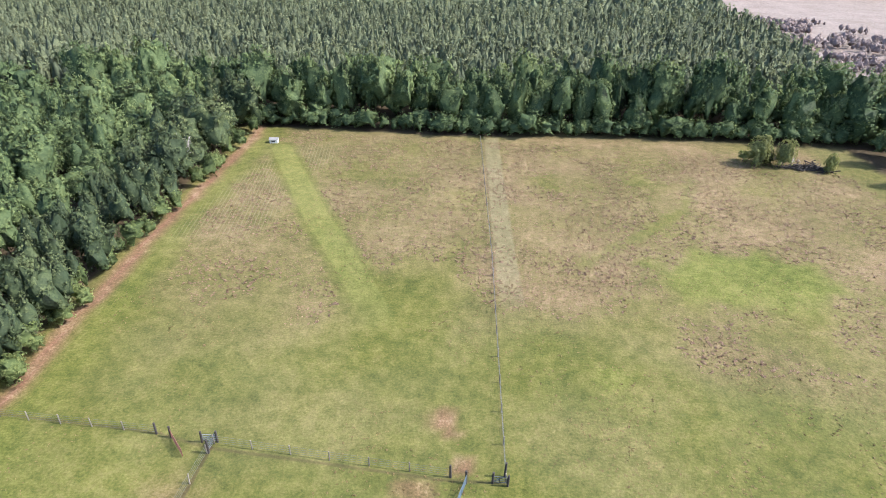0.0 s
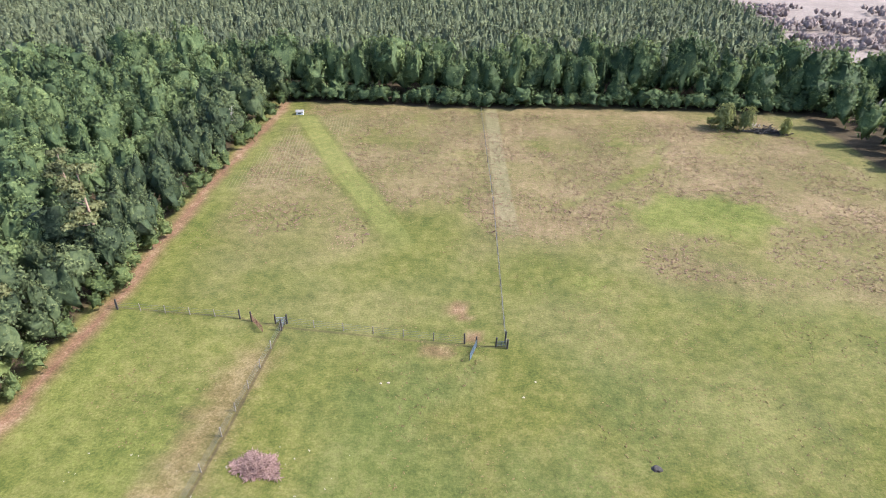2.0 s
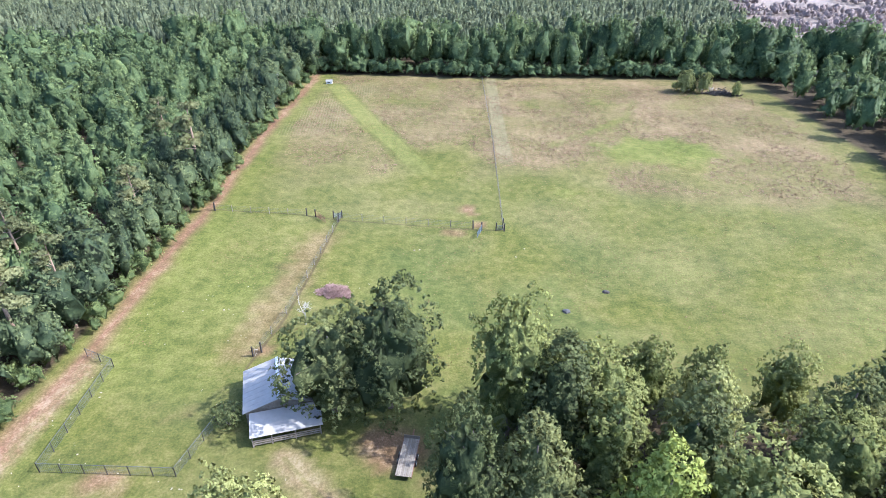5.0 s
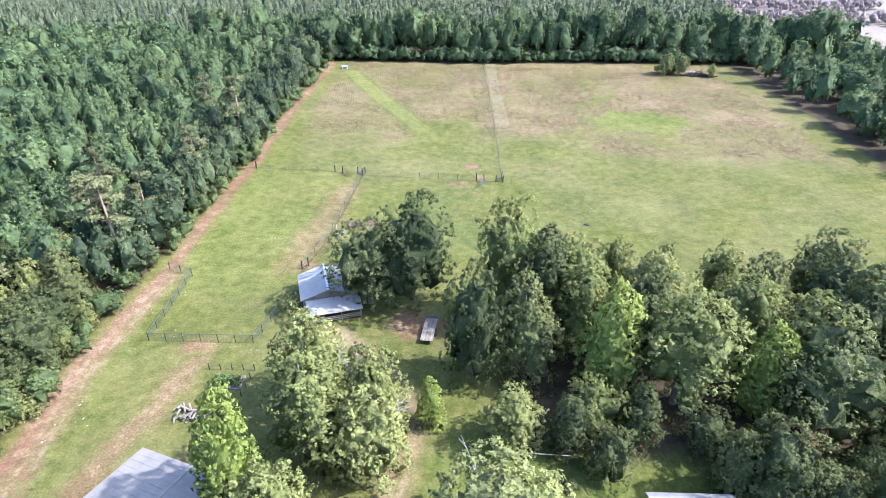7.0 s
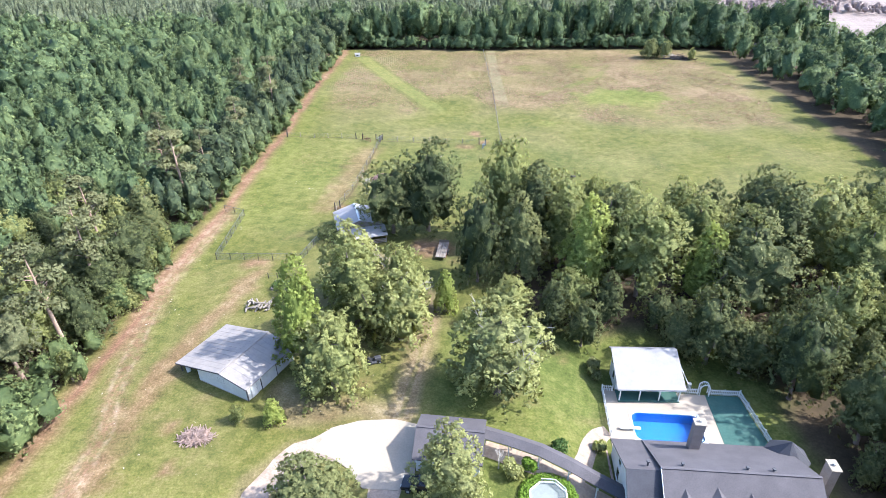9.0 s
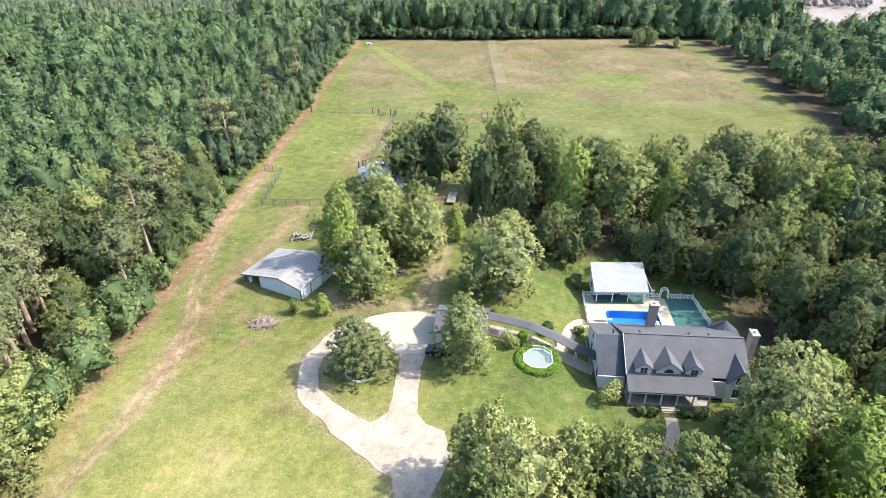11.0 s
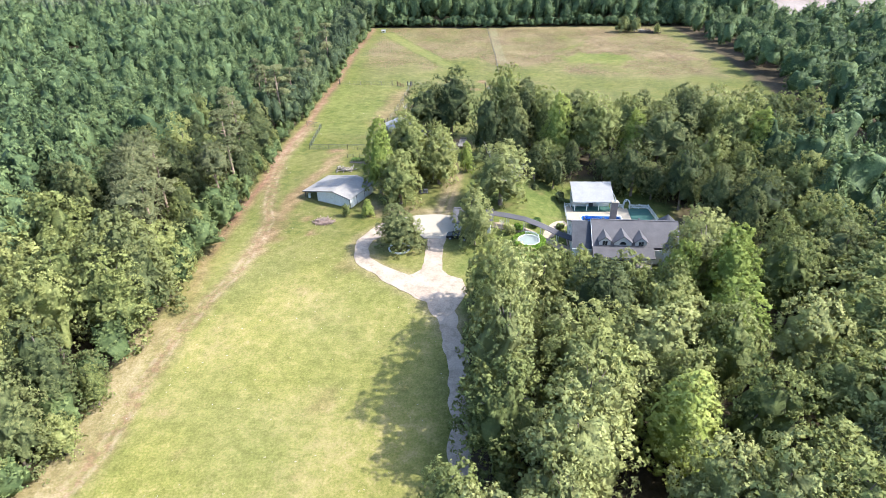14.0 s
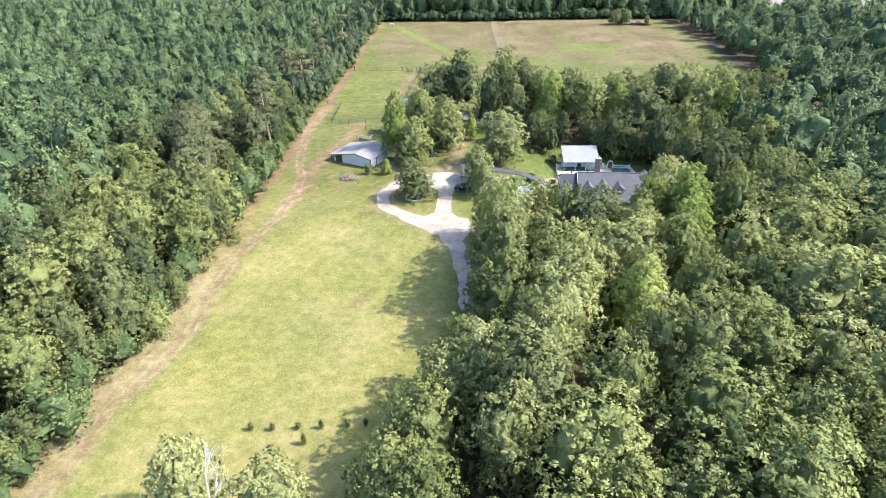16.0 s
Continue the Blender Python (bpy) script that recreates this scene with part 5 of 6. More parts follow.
def house():
    root = tagged(new("house"), "white house with grey shingle roof, three dormers and front porch", "house")
    root.matrix_basis = pose(0, 0, Z0, 0, 0, 0)
    e, r = 2.75, 6.6                       # eave and ridge above the ground
    yr = -68.9                             # ridge line
    yf, yb, yp = -73.9, -62.2, -76.0       # front wall, back wall, porch eave
    xl, xm, xr = 15.9, 19.3, 34.6          # west wing, main block
    part("west_wall", profile_wall(xl, xl + 0.2, [(yf + 0.9, 0), (yb, 0), (yb, e - 0.2), (yr, r - 0.65), (yf + 0.9, e + 0.1)]), M_WHITE, root)
    part("front_wall", box(xm, xr, yf, yf + 0.2, 0, e + 0.4), M_WHITE, root)
    part("wing_front_wall", box(xl + 0.2, xm, yf + 0.9, yf + 1.1, 0, e), M_WHITE, root)
    part("back_wall", box(xl + 0.2, xr, yb - 0.2, yb, 0, e - 0.05), M_WHITE, root)
    part("east_wall", profile_wall(xr - 0.2, xr, [(yf + 0.2, 0), (yb - 0.2, 0), (yb - 0.2, e - 0.15), (yr, r - 0.2), (yf + 0.2, e + 0.7)]), M_WHITE, root)
    zw = r - 0.45                          # the wing lies a little lower
    # the main block's cast shadow is put into this slope's darker shingle
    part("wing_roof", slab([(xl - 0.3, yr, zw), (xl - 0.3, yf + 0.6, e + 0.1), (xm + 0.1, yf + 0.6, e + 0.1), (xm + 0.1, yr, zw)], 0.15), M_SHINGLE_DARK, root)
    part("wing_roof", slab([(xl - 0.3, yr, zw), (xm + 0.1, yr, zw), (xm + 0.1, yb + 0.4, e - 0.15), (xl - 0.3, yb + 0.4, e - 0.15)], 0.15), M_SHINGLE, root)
    part("main_roof", slab([(xm - 0.2, yr, r), (xm - 0.2, yf + 0.1, e + 0.95), (xr + 0.3, yf + 0.1, e + 0.95), (xr + 0.3, yr, r)], 0.16), M_SHINGLE, root)
    part("main_roof", slab([(xm - 0.2, yr, r), (xr + 0.3, yr, r), (xr + 0.3, yb + 0.4, e - 0.05), (xm - 0.2, yb + 0.4, e - 0.05)], 0.16), M_SHINGLE, root)
    part("ridge_cap", beam((xm - 0.2, yr, r + 0.03), (xr + 0.3, yr, r + 0.03), 0.3, 0.05), M_SHINGLE, root)
    part("rake_trim", beam((xm - 0.22, yr, r - 0.04), (xm - 0.22, yf + 0.1, e + 0.91), 0.05, 0.2), M_WHITE, root)
    part("porch_roof", slab([(xm - 0.2, yf + 0.1, e + 0.93), (xm - 0.2, yp, e - 0.05), (xr - 4.6, yp, e - 0.05), (xr - 4.6, yf + 0.1, e + 0.93)], 0.14), M_SHINGLE, root)
    part("porch_fascia", box(xm - 0.1, xr - 4.7, yp + 0.03, yp + 0.1, e - 0.38, e - 0.17), M_WHITE, root)
    part("porch_floor", box(xm, xr - 4.8, yp + 0.2, yf, -0.1, 0.42), M_WOOD, root)
    for k in range(6):
        x = xm + 0.25 + k * (xr - 5.3 - xm) / 5
        part("porch_post", box(x - 0.09, x + 0.09, yp + 0.25, yp + 0.43, 0.42, e - 0.2, 0.01), M_WHITE, root)
    for k in range(3):
        part("step", box(23.6, 25.4, yp - 0.25 - 0.3 * k, yp + 0.2 - 0.3 * k, -0.1, 0.32 - 0.13 * k), M_CONCRETE, root)
    d = part("front_door", box(24.0, 24.95, yf - 0.06, yf, 0.45, 2.5), M_TRIM, root, "dark front door")
    part("handle", box(24.1, 24.16, yf - 0.12, yf - 0.06, 1.4, 1.5), M_STEEL, d)
    for x in (20.4, 22.2, 26.7, 28.6):
        window(root, x, yf, 1.0, 0.9, 1.5)
    # dormers
    for x, w2, top in ((21.3, 1.0, 5.55), (24.5, 1.55, 5.75), (27.7, 1.0, 5.55)):
        base, ev = e + 0.9, (4.75 if w2 < 1.3 else 4.55)
        yfd = yf + 0.35
        dm = part("dormer", gable_wall(x - w2, x + w2, yfd, 1.9, base, ev, top), M_WHITE, root, "shingled gable dormer")
        back = yr - (r - top) / (r - e - 0.95) * (yr - yf) + 0.15
        for s in (-1, 1):
            part("roof", slab([(x, yfd - 0.25, top + 0.08), (x + s * (w2 + 0.22), yfd - 0.25, ev - 0.12), (x + s * (w2 + 0.22), yfd + 1.4, ev - 0.12), (x, back + 0.35, top + 0.08)], 0.1), M_SHINGLE, dm)
        if w2 < 1.3:
            window(dm, x, yfd, 3.85, 0.9, 0.85)
        else:
            arch = bmesh.new()
            pts = [(x - 0.62, 4.0)] + [(x + 0.62 * math.cos(a), 4.0 + 0.62 * math.sin(a)) for a in np.linspace(math.pi, 0, 11)]
            for yy in (yfd - 0.05, yfd):
                vs = [arch.verts.new((px, yy, pz)) for px, pz in pts[1:]]
                arch.faces.new(vs)
            part("arched_window", arch, M_GLASS, dm)
    # east cross gable and octagon
    gx = 33.4
    g = part("east_gable", gable_wall(gx - 1.4, gx + 1.4, yf - 0.3, 2.5, 0, 3.7, 5.4), M_WHITE, root)
    for s in (-1, 1):
        part("roof", slab([(gx, yf - 0.6, 5.5), (gx + s * 1.7, yf - 0.6, 3.45), (gx + s * 1.7, yf + 1.6, 3.45), (gx, yr - 0.6, 5.5)], 0.14), M_SHINGLE, g)
    window(g, gx, yf - 0.3, 3.2, 1.0, 1.0)
    window(g, gx, yf - 0.3, 0.9, 1.2, 1.4, bars=2)
    bm = bmesh.new()
    c = (34.8, -63.0)
    ring = [bm.verts.new((c[0] + 2.4 * math.cos(a), c[1] + 2.4 * math.sin(a), 2.8)) for a in np.arange(8) * math.pi / 4 + 0.39]
    low = [bm.verts.new((q.co.x, q.co.y, 2.62)) for q in ring]
    tip = bm.verts.new((*c, 5.0))
    for k in range(8):
        bm.faces.new((ring[k], ring[(k + 1) % 8], tip))
        bm.faces.new((low[k], low[(k + 1) % 8], ring[(k + 1) % 8], ring[k]))
    bm.faces.new(low[::-1])
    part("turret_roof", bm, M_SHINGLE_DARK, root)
    part("turret_wall", prism([(c[0] + 2.1 * math.cos(a), c[1] + 2.1 * math.sin(a)) for a in np.arange(8) * math.pi / 4 + 0.39], 0, 2.7), M_WHITE, root)
    chimney(root, 24.3, -63.3, 0, 7.5, 1.15, 0.9)
    chimney(root, 37.3, -66.6, 0, 5.7, 0.9, 1.4)
    for x in (18.0, 21.5, 28.0, 30.6):
        roof_vent(root, x, yr + 0.8, r - 0.5)
    for y in (-66.0, -71.5):
        window(root, xl, y, 1.0, 0.9, 1.4, (-1, 0))
        window(root, xl, y, 3.2 if y > -70 else 3.0, 0.8, 0.7, (-1, 0))
    part("gutter", box(xl - 0.3, xm - 0.25, yf + 0.48, yf + 0.6, e - 0.1, e), M_WHITE, root)
    part("foundation", box(xl, xr, yf, yb, -0.3, 0.3), M_BRICK, root)
    return root


house()

# ---- pool terrace ----
bm = bmesh.new()
for a in ((16.3, 29.7, -54.8, -51.3), (16.3, 19.2, -62.3, -54.8), (27.9, 29.7, -62.3, -54.8), (19.2, 27.9, -62.3, -59.8)):
    box(*a, Z0 - 0.3, Z0 + 0.12, 0, bm)
tagged(part("pool_terrace", bm, M_CONCRETE), "pale concrete paving round the swimming pool", "pavement", kind="structure")
tagged(part("tennis_floor", prism([(29.75, -51.3), (34.0, -51.3), (35.4, -62.3), (29.75, -62.3)], Z0 - 0.3, Z0 + 0.1), M_GREENFLOOR), "smooth green painted court beside the pool", "pavement", kind="structure")


def swimming_pool():
    root = tagged(new("swimming_pool"), "blue-lined swimming pool with white coping and stairs", "swimming pool")
    root.matrix_basis = pose(23.55, -57.3, Z0)
    hx, hy = 4.35, 2.5

    def outline(ix, iy, r):
        pts = []
        for cx, cy, a0 in ((ix - r, iy - r, 0), (-ix + r, iy - r, 90), (-ix + r, -iy + r, 180), (ix - r, -iy + r, 270)):
            for k in range(5):
                a = radians(a0 + 22.5 * k)
                pts.append((cx + r * math.cos(a), cy + r * math.sin(a)))
        return pts
    inner, outer = outline(hx - 0.22, hy - 0.22, 0.9), outline(hx, hy, 0.2)
    bm = bmesh.new()
    top = [bm.verts.new((x, y, -0.02)) for x, y in inner]
    low = [bm.verts.new((x * 0.96, y * 0.96, -1.4)) for x, y in inner]
    for k in range(20):
        j = (k + 1) % 20
        bm.faces.new((top[k], top[j], low[j], low[k]))
    bm.faces.new(low)
    part("liner", bm, M_LINER, root)
    bm = bmesh.new()
    o = [bm.verts.new((x, y, 0.16)) for x, y in outer]
    i = [bm.verts.new((x, y, 0.16)) for x, y in inner]
    o2 = [bm.verts.new((x, y, -0.1)) for x, y in outer]
    i2 = [bm.verts.new((x, y, -0.1)) for x, y in inner]
    for k in range(20):
        j = (k + 1) % 20
        bm.faces.new((o[k], o[j], i[j], i[k]))
        bm.faces.new((o2[k], o[k], o[j], o2[j])[::-1])
        bm.faces.new((i[k], i[j], i2[j], i2[k]))
    part("coping", bm, M_WHITE, root)
    w = part("water", prism(outline(hx - 0.24, hy - 0.24, 0.9), -0.06, -0.03), M_WATER, root)
    w.visible_shadow = False
    for k in range(3):
        part("step", box(hx - 1.5 + 0.35 * k, hx - 0.3, -1.7, 0.2, -0.6, -0.4 + 0.15 * k, 0.05), M_WHITE, root)
    b = part("diving_board", box(-hx - 1.6, -hx + 0.9, -0.95, -0.5, 0.45, 0.52, 0.02), M_WHITE, root)
    part("stand", box(-hx - 1.3, -hx - 0.4, -0.9, -0.55, 0.1, 0.45), M_STEEL, b)
    for s in (-0.25, 0.25):
        part("hand_rail", rod((hx - 0.6, 1.2 + s, 0.1), (hx - 0.6, 1.2 + s, 0.9), 0.03), M_STEEL, root)
    return root


swimming_pool()


def cabana():
    root = tagged(new("pool_house"), "white pool house with pale roof and open veranda", "pool house")
    root.matrix_basis = pose(21.95, -50.5, Z0, 0, 0, 3.0)
    W, yb, yw, yf = 3.95, 2.8, -0.6, -2.6
    eave, ridge, yr = 2.55, 4.7, 2.6
    part("back_wall", box(-W, W, yb - 0.15, yb, 0, 4.45), M_WHITE, root)
    part("front_wall", box(-W, W, yw, yw + 0.15, 0.2, 3.0), M_WHITE, root)
    for s in (-1, 1):
        part("side_wall", profile_wall(s * W, s * (W - 0.15), [(yw + 0.15, 0), (yb - 0.15, 0), (yb - 0.15, 4.45), (yw + 0.15, 3.1)]), M_WHITE, root)
    bm = slab([(-W - 0.4, yf - 0.35, eave), (W + 0.4, yf - 0.35, eave), (W + 0.4, yr, ridge), (-W - 0.4, yr, ridge)], 0.12)
    part("roof_slope", bm, M_ROOF_WHITE, root)
    part("back_roof_slope", slab([(-W - 0.4, yr, ridge), (W + 0.4, yr, ridge), (W + 0.4, yb + 0.7, ridge - 0.5), (-W - 0.4, yb + 0.7, ridge - 0.5)], 0.12), M_ROOF_WHITE, root)
    part("fascia", box(-W - 0.3, W + 0.3, yf - 0.3, yf - 0.24, eave - 0.28, eave - 0.12), M_WHITE, root)
    part("veranda_floor", box(-W, W, yf - 0.1, yw, -0.2, 0.3), M_GREENFLOOR, root, "green veranda floor")
    for k in range(4):
        x = -W + 0.15 + k * (2 * W - 0.3) / 3
        part("veranda_post", box(x - 0.07, x + 0.07, yf, yf + 0.14, 0.3, eave - 0.1, 0.01), M_WHITE, root)
    d = part("door", box(-0.45, 0.45, yw - 0.05, yw, 0.32, 2.3), M_TRIM, root, "dark glazed door")
    part("handle", box(0.32, 0.38, yw - 0.1, yw - 0.05, 1.2, 1.3), M_STEEL, d)
    for x in (-2.9, -1.6, 1.6, 2.9):
        window(root, x, yw, 1.2, 0.8, 1.1)
    window(root, -W, 2.0, 2.6, 0.8, 0.9, (-1, 0))
    window(root, -W, 0.8, 1.0, 0.7, 1.2, (-1, 0))
    return root


cabana()


def picket_run(name, line, label, height=1.0, step=0.22, posts=2.2, rail_mat=None):
    """A picket fence along a broken line."""
    root = tagged(new(name), label, "fence")
    mat = rail_mat or M_WHITE
    picket = post = None
    for (ax, ay, az), (bx, by, bz) in zip(line[:-1], line[1:]):
        a, b = Vector((ax, ay, az)), Vector((bx, by, bz))
        n = max(1, round((b - a).length / posts))
        turn = math.degrees(math.atan2(by - ay, bx - ax))
        for h in (0.3, 0.8):
            part("rail", beam(a + Vector((0, 0, h * height)), b + Vector((0, 0, h * height)), 0.05, 0.08), mat, root)
        for k in range(n + 1):
            p = a.lerp(b, k / n)
            m = pose(p.x, p.y, p.z, 0, 0, turn)
            if post is None:
                post = part("post", box(-0.06, 0.06, -0.06, 0.06, -0.1, height + 0.12, 0.01), mat, root)
                post.matrix_basis = m
            else:
                share("post", post.data, root, m)
        n = int((b - a).length / step)
        for k in range(n):
            p = a.lerp(b, (k + 0.5) / n)
            m = pose(p.x, p.y, p.z, 0, 0, turn)
            if picket is None:
                picket = part("picket", prism([(-0.05, -0.045), (0.05, -0.045), (0.05, -0.025), (-0.05, -0.025)], 0.06, height), mat, root)
                picket.matrix_basis = m
            else:
                share("picket", picket.data, root, m)
    return root


zf = Z0 + 0.1
picket_run("picket_fence", [(16.3, -59.2, zf), (16.3, -51.4, zf), (17.7, -51.4, zf)], "white picket fence at the pool terrace's edge")
picket_run("picket_fence", [(26.2, -51.2, zf), (28.8, -51.2, zf)], "short white picket fence beside the pool house")
picket_run("picket_fence", [(30.2, -51.2, zf), (34.1, -51.2, zf), (35.5, -62.2, zf)], "white picket fence round the green court")
arch = tagged(new("garden_arch"), "white garden arch over the terrace gate", "arch")
arch.matrix_basis = pose(29.5, -51.2, zf)
for yy in (-0.35, 0.35):
    bm = bmesh.new()
    pts = [(-0.6, 0)] + [(-0.6 * math.cos(a), 1.35 + 0.6 * math.sin(a)) for a in np.linspace(0, math.pi, 10)] + [(0.6, 0)]
    for (ax, az), (bx, bz) in zip(pts[:-1], pts[1:]):
        beam((ax, yy, az), (bx, yy, bz), 0.07, 0.07, bm)
    part("hoop", bm, M_WHITE, arch)
for ang in np.linspace(0, math.pi, 8):
    part("slat", beam((-0.6 * math.cos(ang), -0.4, 1.35 + 0.6 * math.sin(ang)), (-0.6 * math.cos(ang), 0.4, 1.35 + 0.6 * math.sin(ang)), 0.05), M_WHITE, arch)
for s in (-0.6, 0.6):
    for h in (0.4, 0.8, 1.2):
        part("slat", beam((s, -0.4, h), (s, 0.4, h), 0.05), M_WHITE, arch)

# ---- garage and covered walk ----
def garage():
    root = tagged(new("garage"), "garage with a dark grey shingle gable roof", "garage")
    root.matrix_basis = pose(-2.85, -65.1, 0, 0, 0, -2.5)
    hx, hy, eave, ridge = 3.5, 2.9, 2.5, 3.9
    for s in (-1, 1):
        part("gable_wall", profile_wall(s * hx, s * (hx - 0.15), [(-hy, 0), (hy, 0), (hy, eave), (0, ridge - 0.15), (-hy, eave)]), M_WHITE, root)
        part("side_wall", box(-hx + 0.15, hx - 0.15, min(s * hy, s * (hy - 0.15)), max(s * hy, s * (hy - 0.15)), 0, eave), M_WHITE, root)
        part("roof_slope", slab([(-hx - 0.35, 0, ridge), (hx + 0.35, 0, ridge), (hx + 0.35, s * (hy + 0.4), eave - 0.15), (-hx - 0.35, s * (hy + 0.4), eave - 0.15)], 0.14), M_SHINGLE, root)
    part("ridge_cap", beam((-hx - 0.35, 0, ridge + 0.03), (hx + 0.35, 0, ridge + 0.03), 0.3, 0.05), M_SHINGLE, root)
    d = part("garage_door", box(-hx - 0.06, -hx, -2.2, 2.2, 0.02, 2.2), M_WHITE, root, "white overhead door")
    for k in range(3):
        part("groove", box(-hx - 0.075, -hx - 0.05, -2.2, 2.2, 0.55 * (k + 1) - 0.02, 0.55 * (k + 1) + 0.02), M_STEEL, d)
    roof_vent(root, 0.4, 0.5, ridge - 0.15)
    return root


garage()


def covered_walk():
    root = tagged(new("covered_walk"), "long covered walk with a narrow dark shingle roof", "covered walk")
    line = [(0.9, -63.9), (3.9, -64.8), (7.2, -65.9), (10.4, -67.0), (13.4, -68.1), (16.2, -69.2)]
    for (ax, ay), (bx, by) in zip(line[:-1], line[1:]):
        d = Vector((bx - ax, by - ay, 0)).normalized()
        n = Vector((-d.y, d.x, 0)) * 0.92
        za, zb = float(gz(ax, ay)) + 2.45, float(gz(bx, by)) + 2.45
        a, b = Vector((ax, ay, za)), Vector((bx, by, zb))
        up = Vector((0, 0, 0.5))
        for s in (-1, 1):
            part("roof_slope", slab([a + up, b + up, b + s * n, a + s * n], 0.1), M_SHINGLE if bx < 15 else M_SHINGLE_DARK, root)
        for s in (-0.7, 0.7):
            p = a + n * s
            part("post", box(p.x - 0.06, p.x + 0.06, p.y - 0.06, p.y + 0.06, za - 2.5, za + 0.02), M_WHITE, root)
            part("plate", beam(a + n * s - up * 0.1, b + n * s - up * 0.1, 0.1, 0.12), M_WHITE, root)
    return root


covered_walk()
tagged(part("walk_slab", ribbon([(0.9, -64.1), (3.9, -65.1), (7.2, -66.3), (10.4, -67.5), (13.4, -68.6), (15.8, -69.5)], [2.2, 2.4, 2.5, 2.5, 2.4, 2.2], 0.06), M_PATH), "pale concrete walk under the covered way", "pavement", kind="structure")
tagged(part("garden_path", ribbon([(11.4, -67.0), (12.4, -64.0), (13.6, -61.0), (14.9, -59.2), (16.2, -58.6)], [1.6, 1.9, 2.2, 2.2, 1.8], 0.07, rough=0.3), M_PATH), "curving pale garden path to the pool terrace", "pavement", kind="structure")
tagged(part("garden_bed", prism([(13.4, -67.6), (13.2, -65.4), (14.2, -62.6), (15.6, -61.4), (15.8, -68.2)], Z0 - 0.3, Z0 + 0.14), M_BRUSH), "mulched planting bed against the house", "garden bed", kind="structure")
tagged(part("front_walk", ribbon([(24.5, -77.6), (24.4, -80.5), (22.0, -84.0)], [1.6, 1.6, 1.6], 0.06), M_PATH), "pale walk leading from the front steps", "pavement", kind="structure")

# ---- eight-sided patio in a clipped hedge ----
oct_c, oct_z = (7.9, -70.4), float(gz(7.9, -70.4))
patio = tagged(new("octagonal_patio"), "white eight-sided patio with a slatted bench", "patio")
patio.matrix_basis = pose(*oct_c, oct_z)
ring8 = lambda r: [(r * math.cos(a), r * math.sin(a)) for a in np.arange(8) * math.pi / 4 + 0.39]
part("floor", prism(ring8(2.0), -0.4, 0.45), surface("grey_green_deck", (0.15, 0.165, 0.145), (0.21, 0.23, 0.205), 0.8, 4, 0.6, bump=0.15), patio)
o8 = ring8(2.08)
for k in range(8):
    a, b = o8[k], o8[(k + 1) % 8]
    part("rim", beam((*a, 0.5), (*b, 0.5), 0.16, 0.14), M_WHITE, patio)
for k in (0, 1, 7):
    a, b = Vector((*o8[k], 0.5)), Vector((*o8[(k + 1) % 8], 0.5))
    part("bench_rail", beam(a * 0.93 + Vector((0, 0, 0.75)), b * 0.93 + Vector((0, 0, 0.75)), 0.06, 0.1), M_WHITE, patio)
    for j in range(7):
        p = a.lerp(b, (j + 0.5) / 7) * 0.93
        part("slat", beam((p.x, p.y, 0.45), (p.x, p.y, 1.2), 0.05, 0.08), M_WHITE, patio)
hedge = [((2.0 + 0.75 * q) * math.cos(a) + oct_c[0], (2.0 + 0.75 * q) * math.sin(a) + oct_c[1], oct_z + 0.32, 0.45, 0.85) for a in np.arange(0, 6.28, 0.13) for q in (0.55, 1.05)]
tagged(leaf_heap("clipped_hedge", 71, hedge, 4200, 0.12, M_HEDGE), "bright green clipped hedge ringing the patio", "hedge")

# ---- fences and gates ----
def wire_fence(name, line, label, strands=(0.3, 0.6, 0.9, 1.2), gap=4.0, mat=None, height=1.35):
    """Wooden posts with strands of wire."""
    root = tagged(new(name), label, "fence")
    post = None
    for (ax, ay), (bx, by) in zip(line[:-1], line[1:]):
        n = max(1, round(math.hypot(bx - ax, by - ay) / gap))
        pts = [Vector((ax + (bx - ax) * k / n, ay + (by - ay) * k / n, 0)) for k in range(n + 1)]
        for p in pts:
            p.z = float(gz(p.x, p.y))
            m = pose(p.x, p.y, p.z, random.uniform(-2, 2), random.uniform(-2, 2), 0)
            if post is None:
                post = part("post", rod((0, 0, -0.2), (0, 0, height), 0.065, 0.06, 7), mat or M_WOOD, root)
                post.matrix_basis = m
            else:
                share("post", post.data, root, m)
        for h in strands:
            part("wire", beam(pts[0] + Vector((0, 0, h)), pts[-1] + Vector((0, 0, h)), 0.016), M_WIRE, root)
    return root


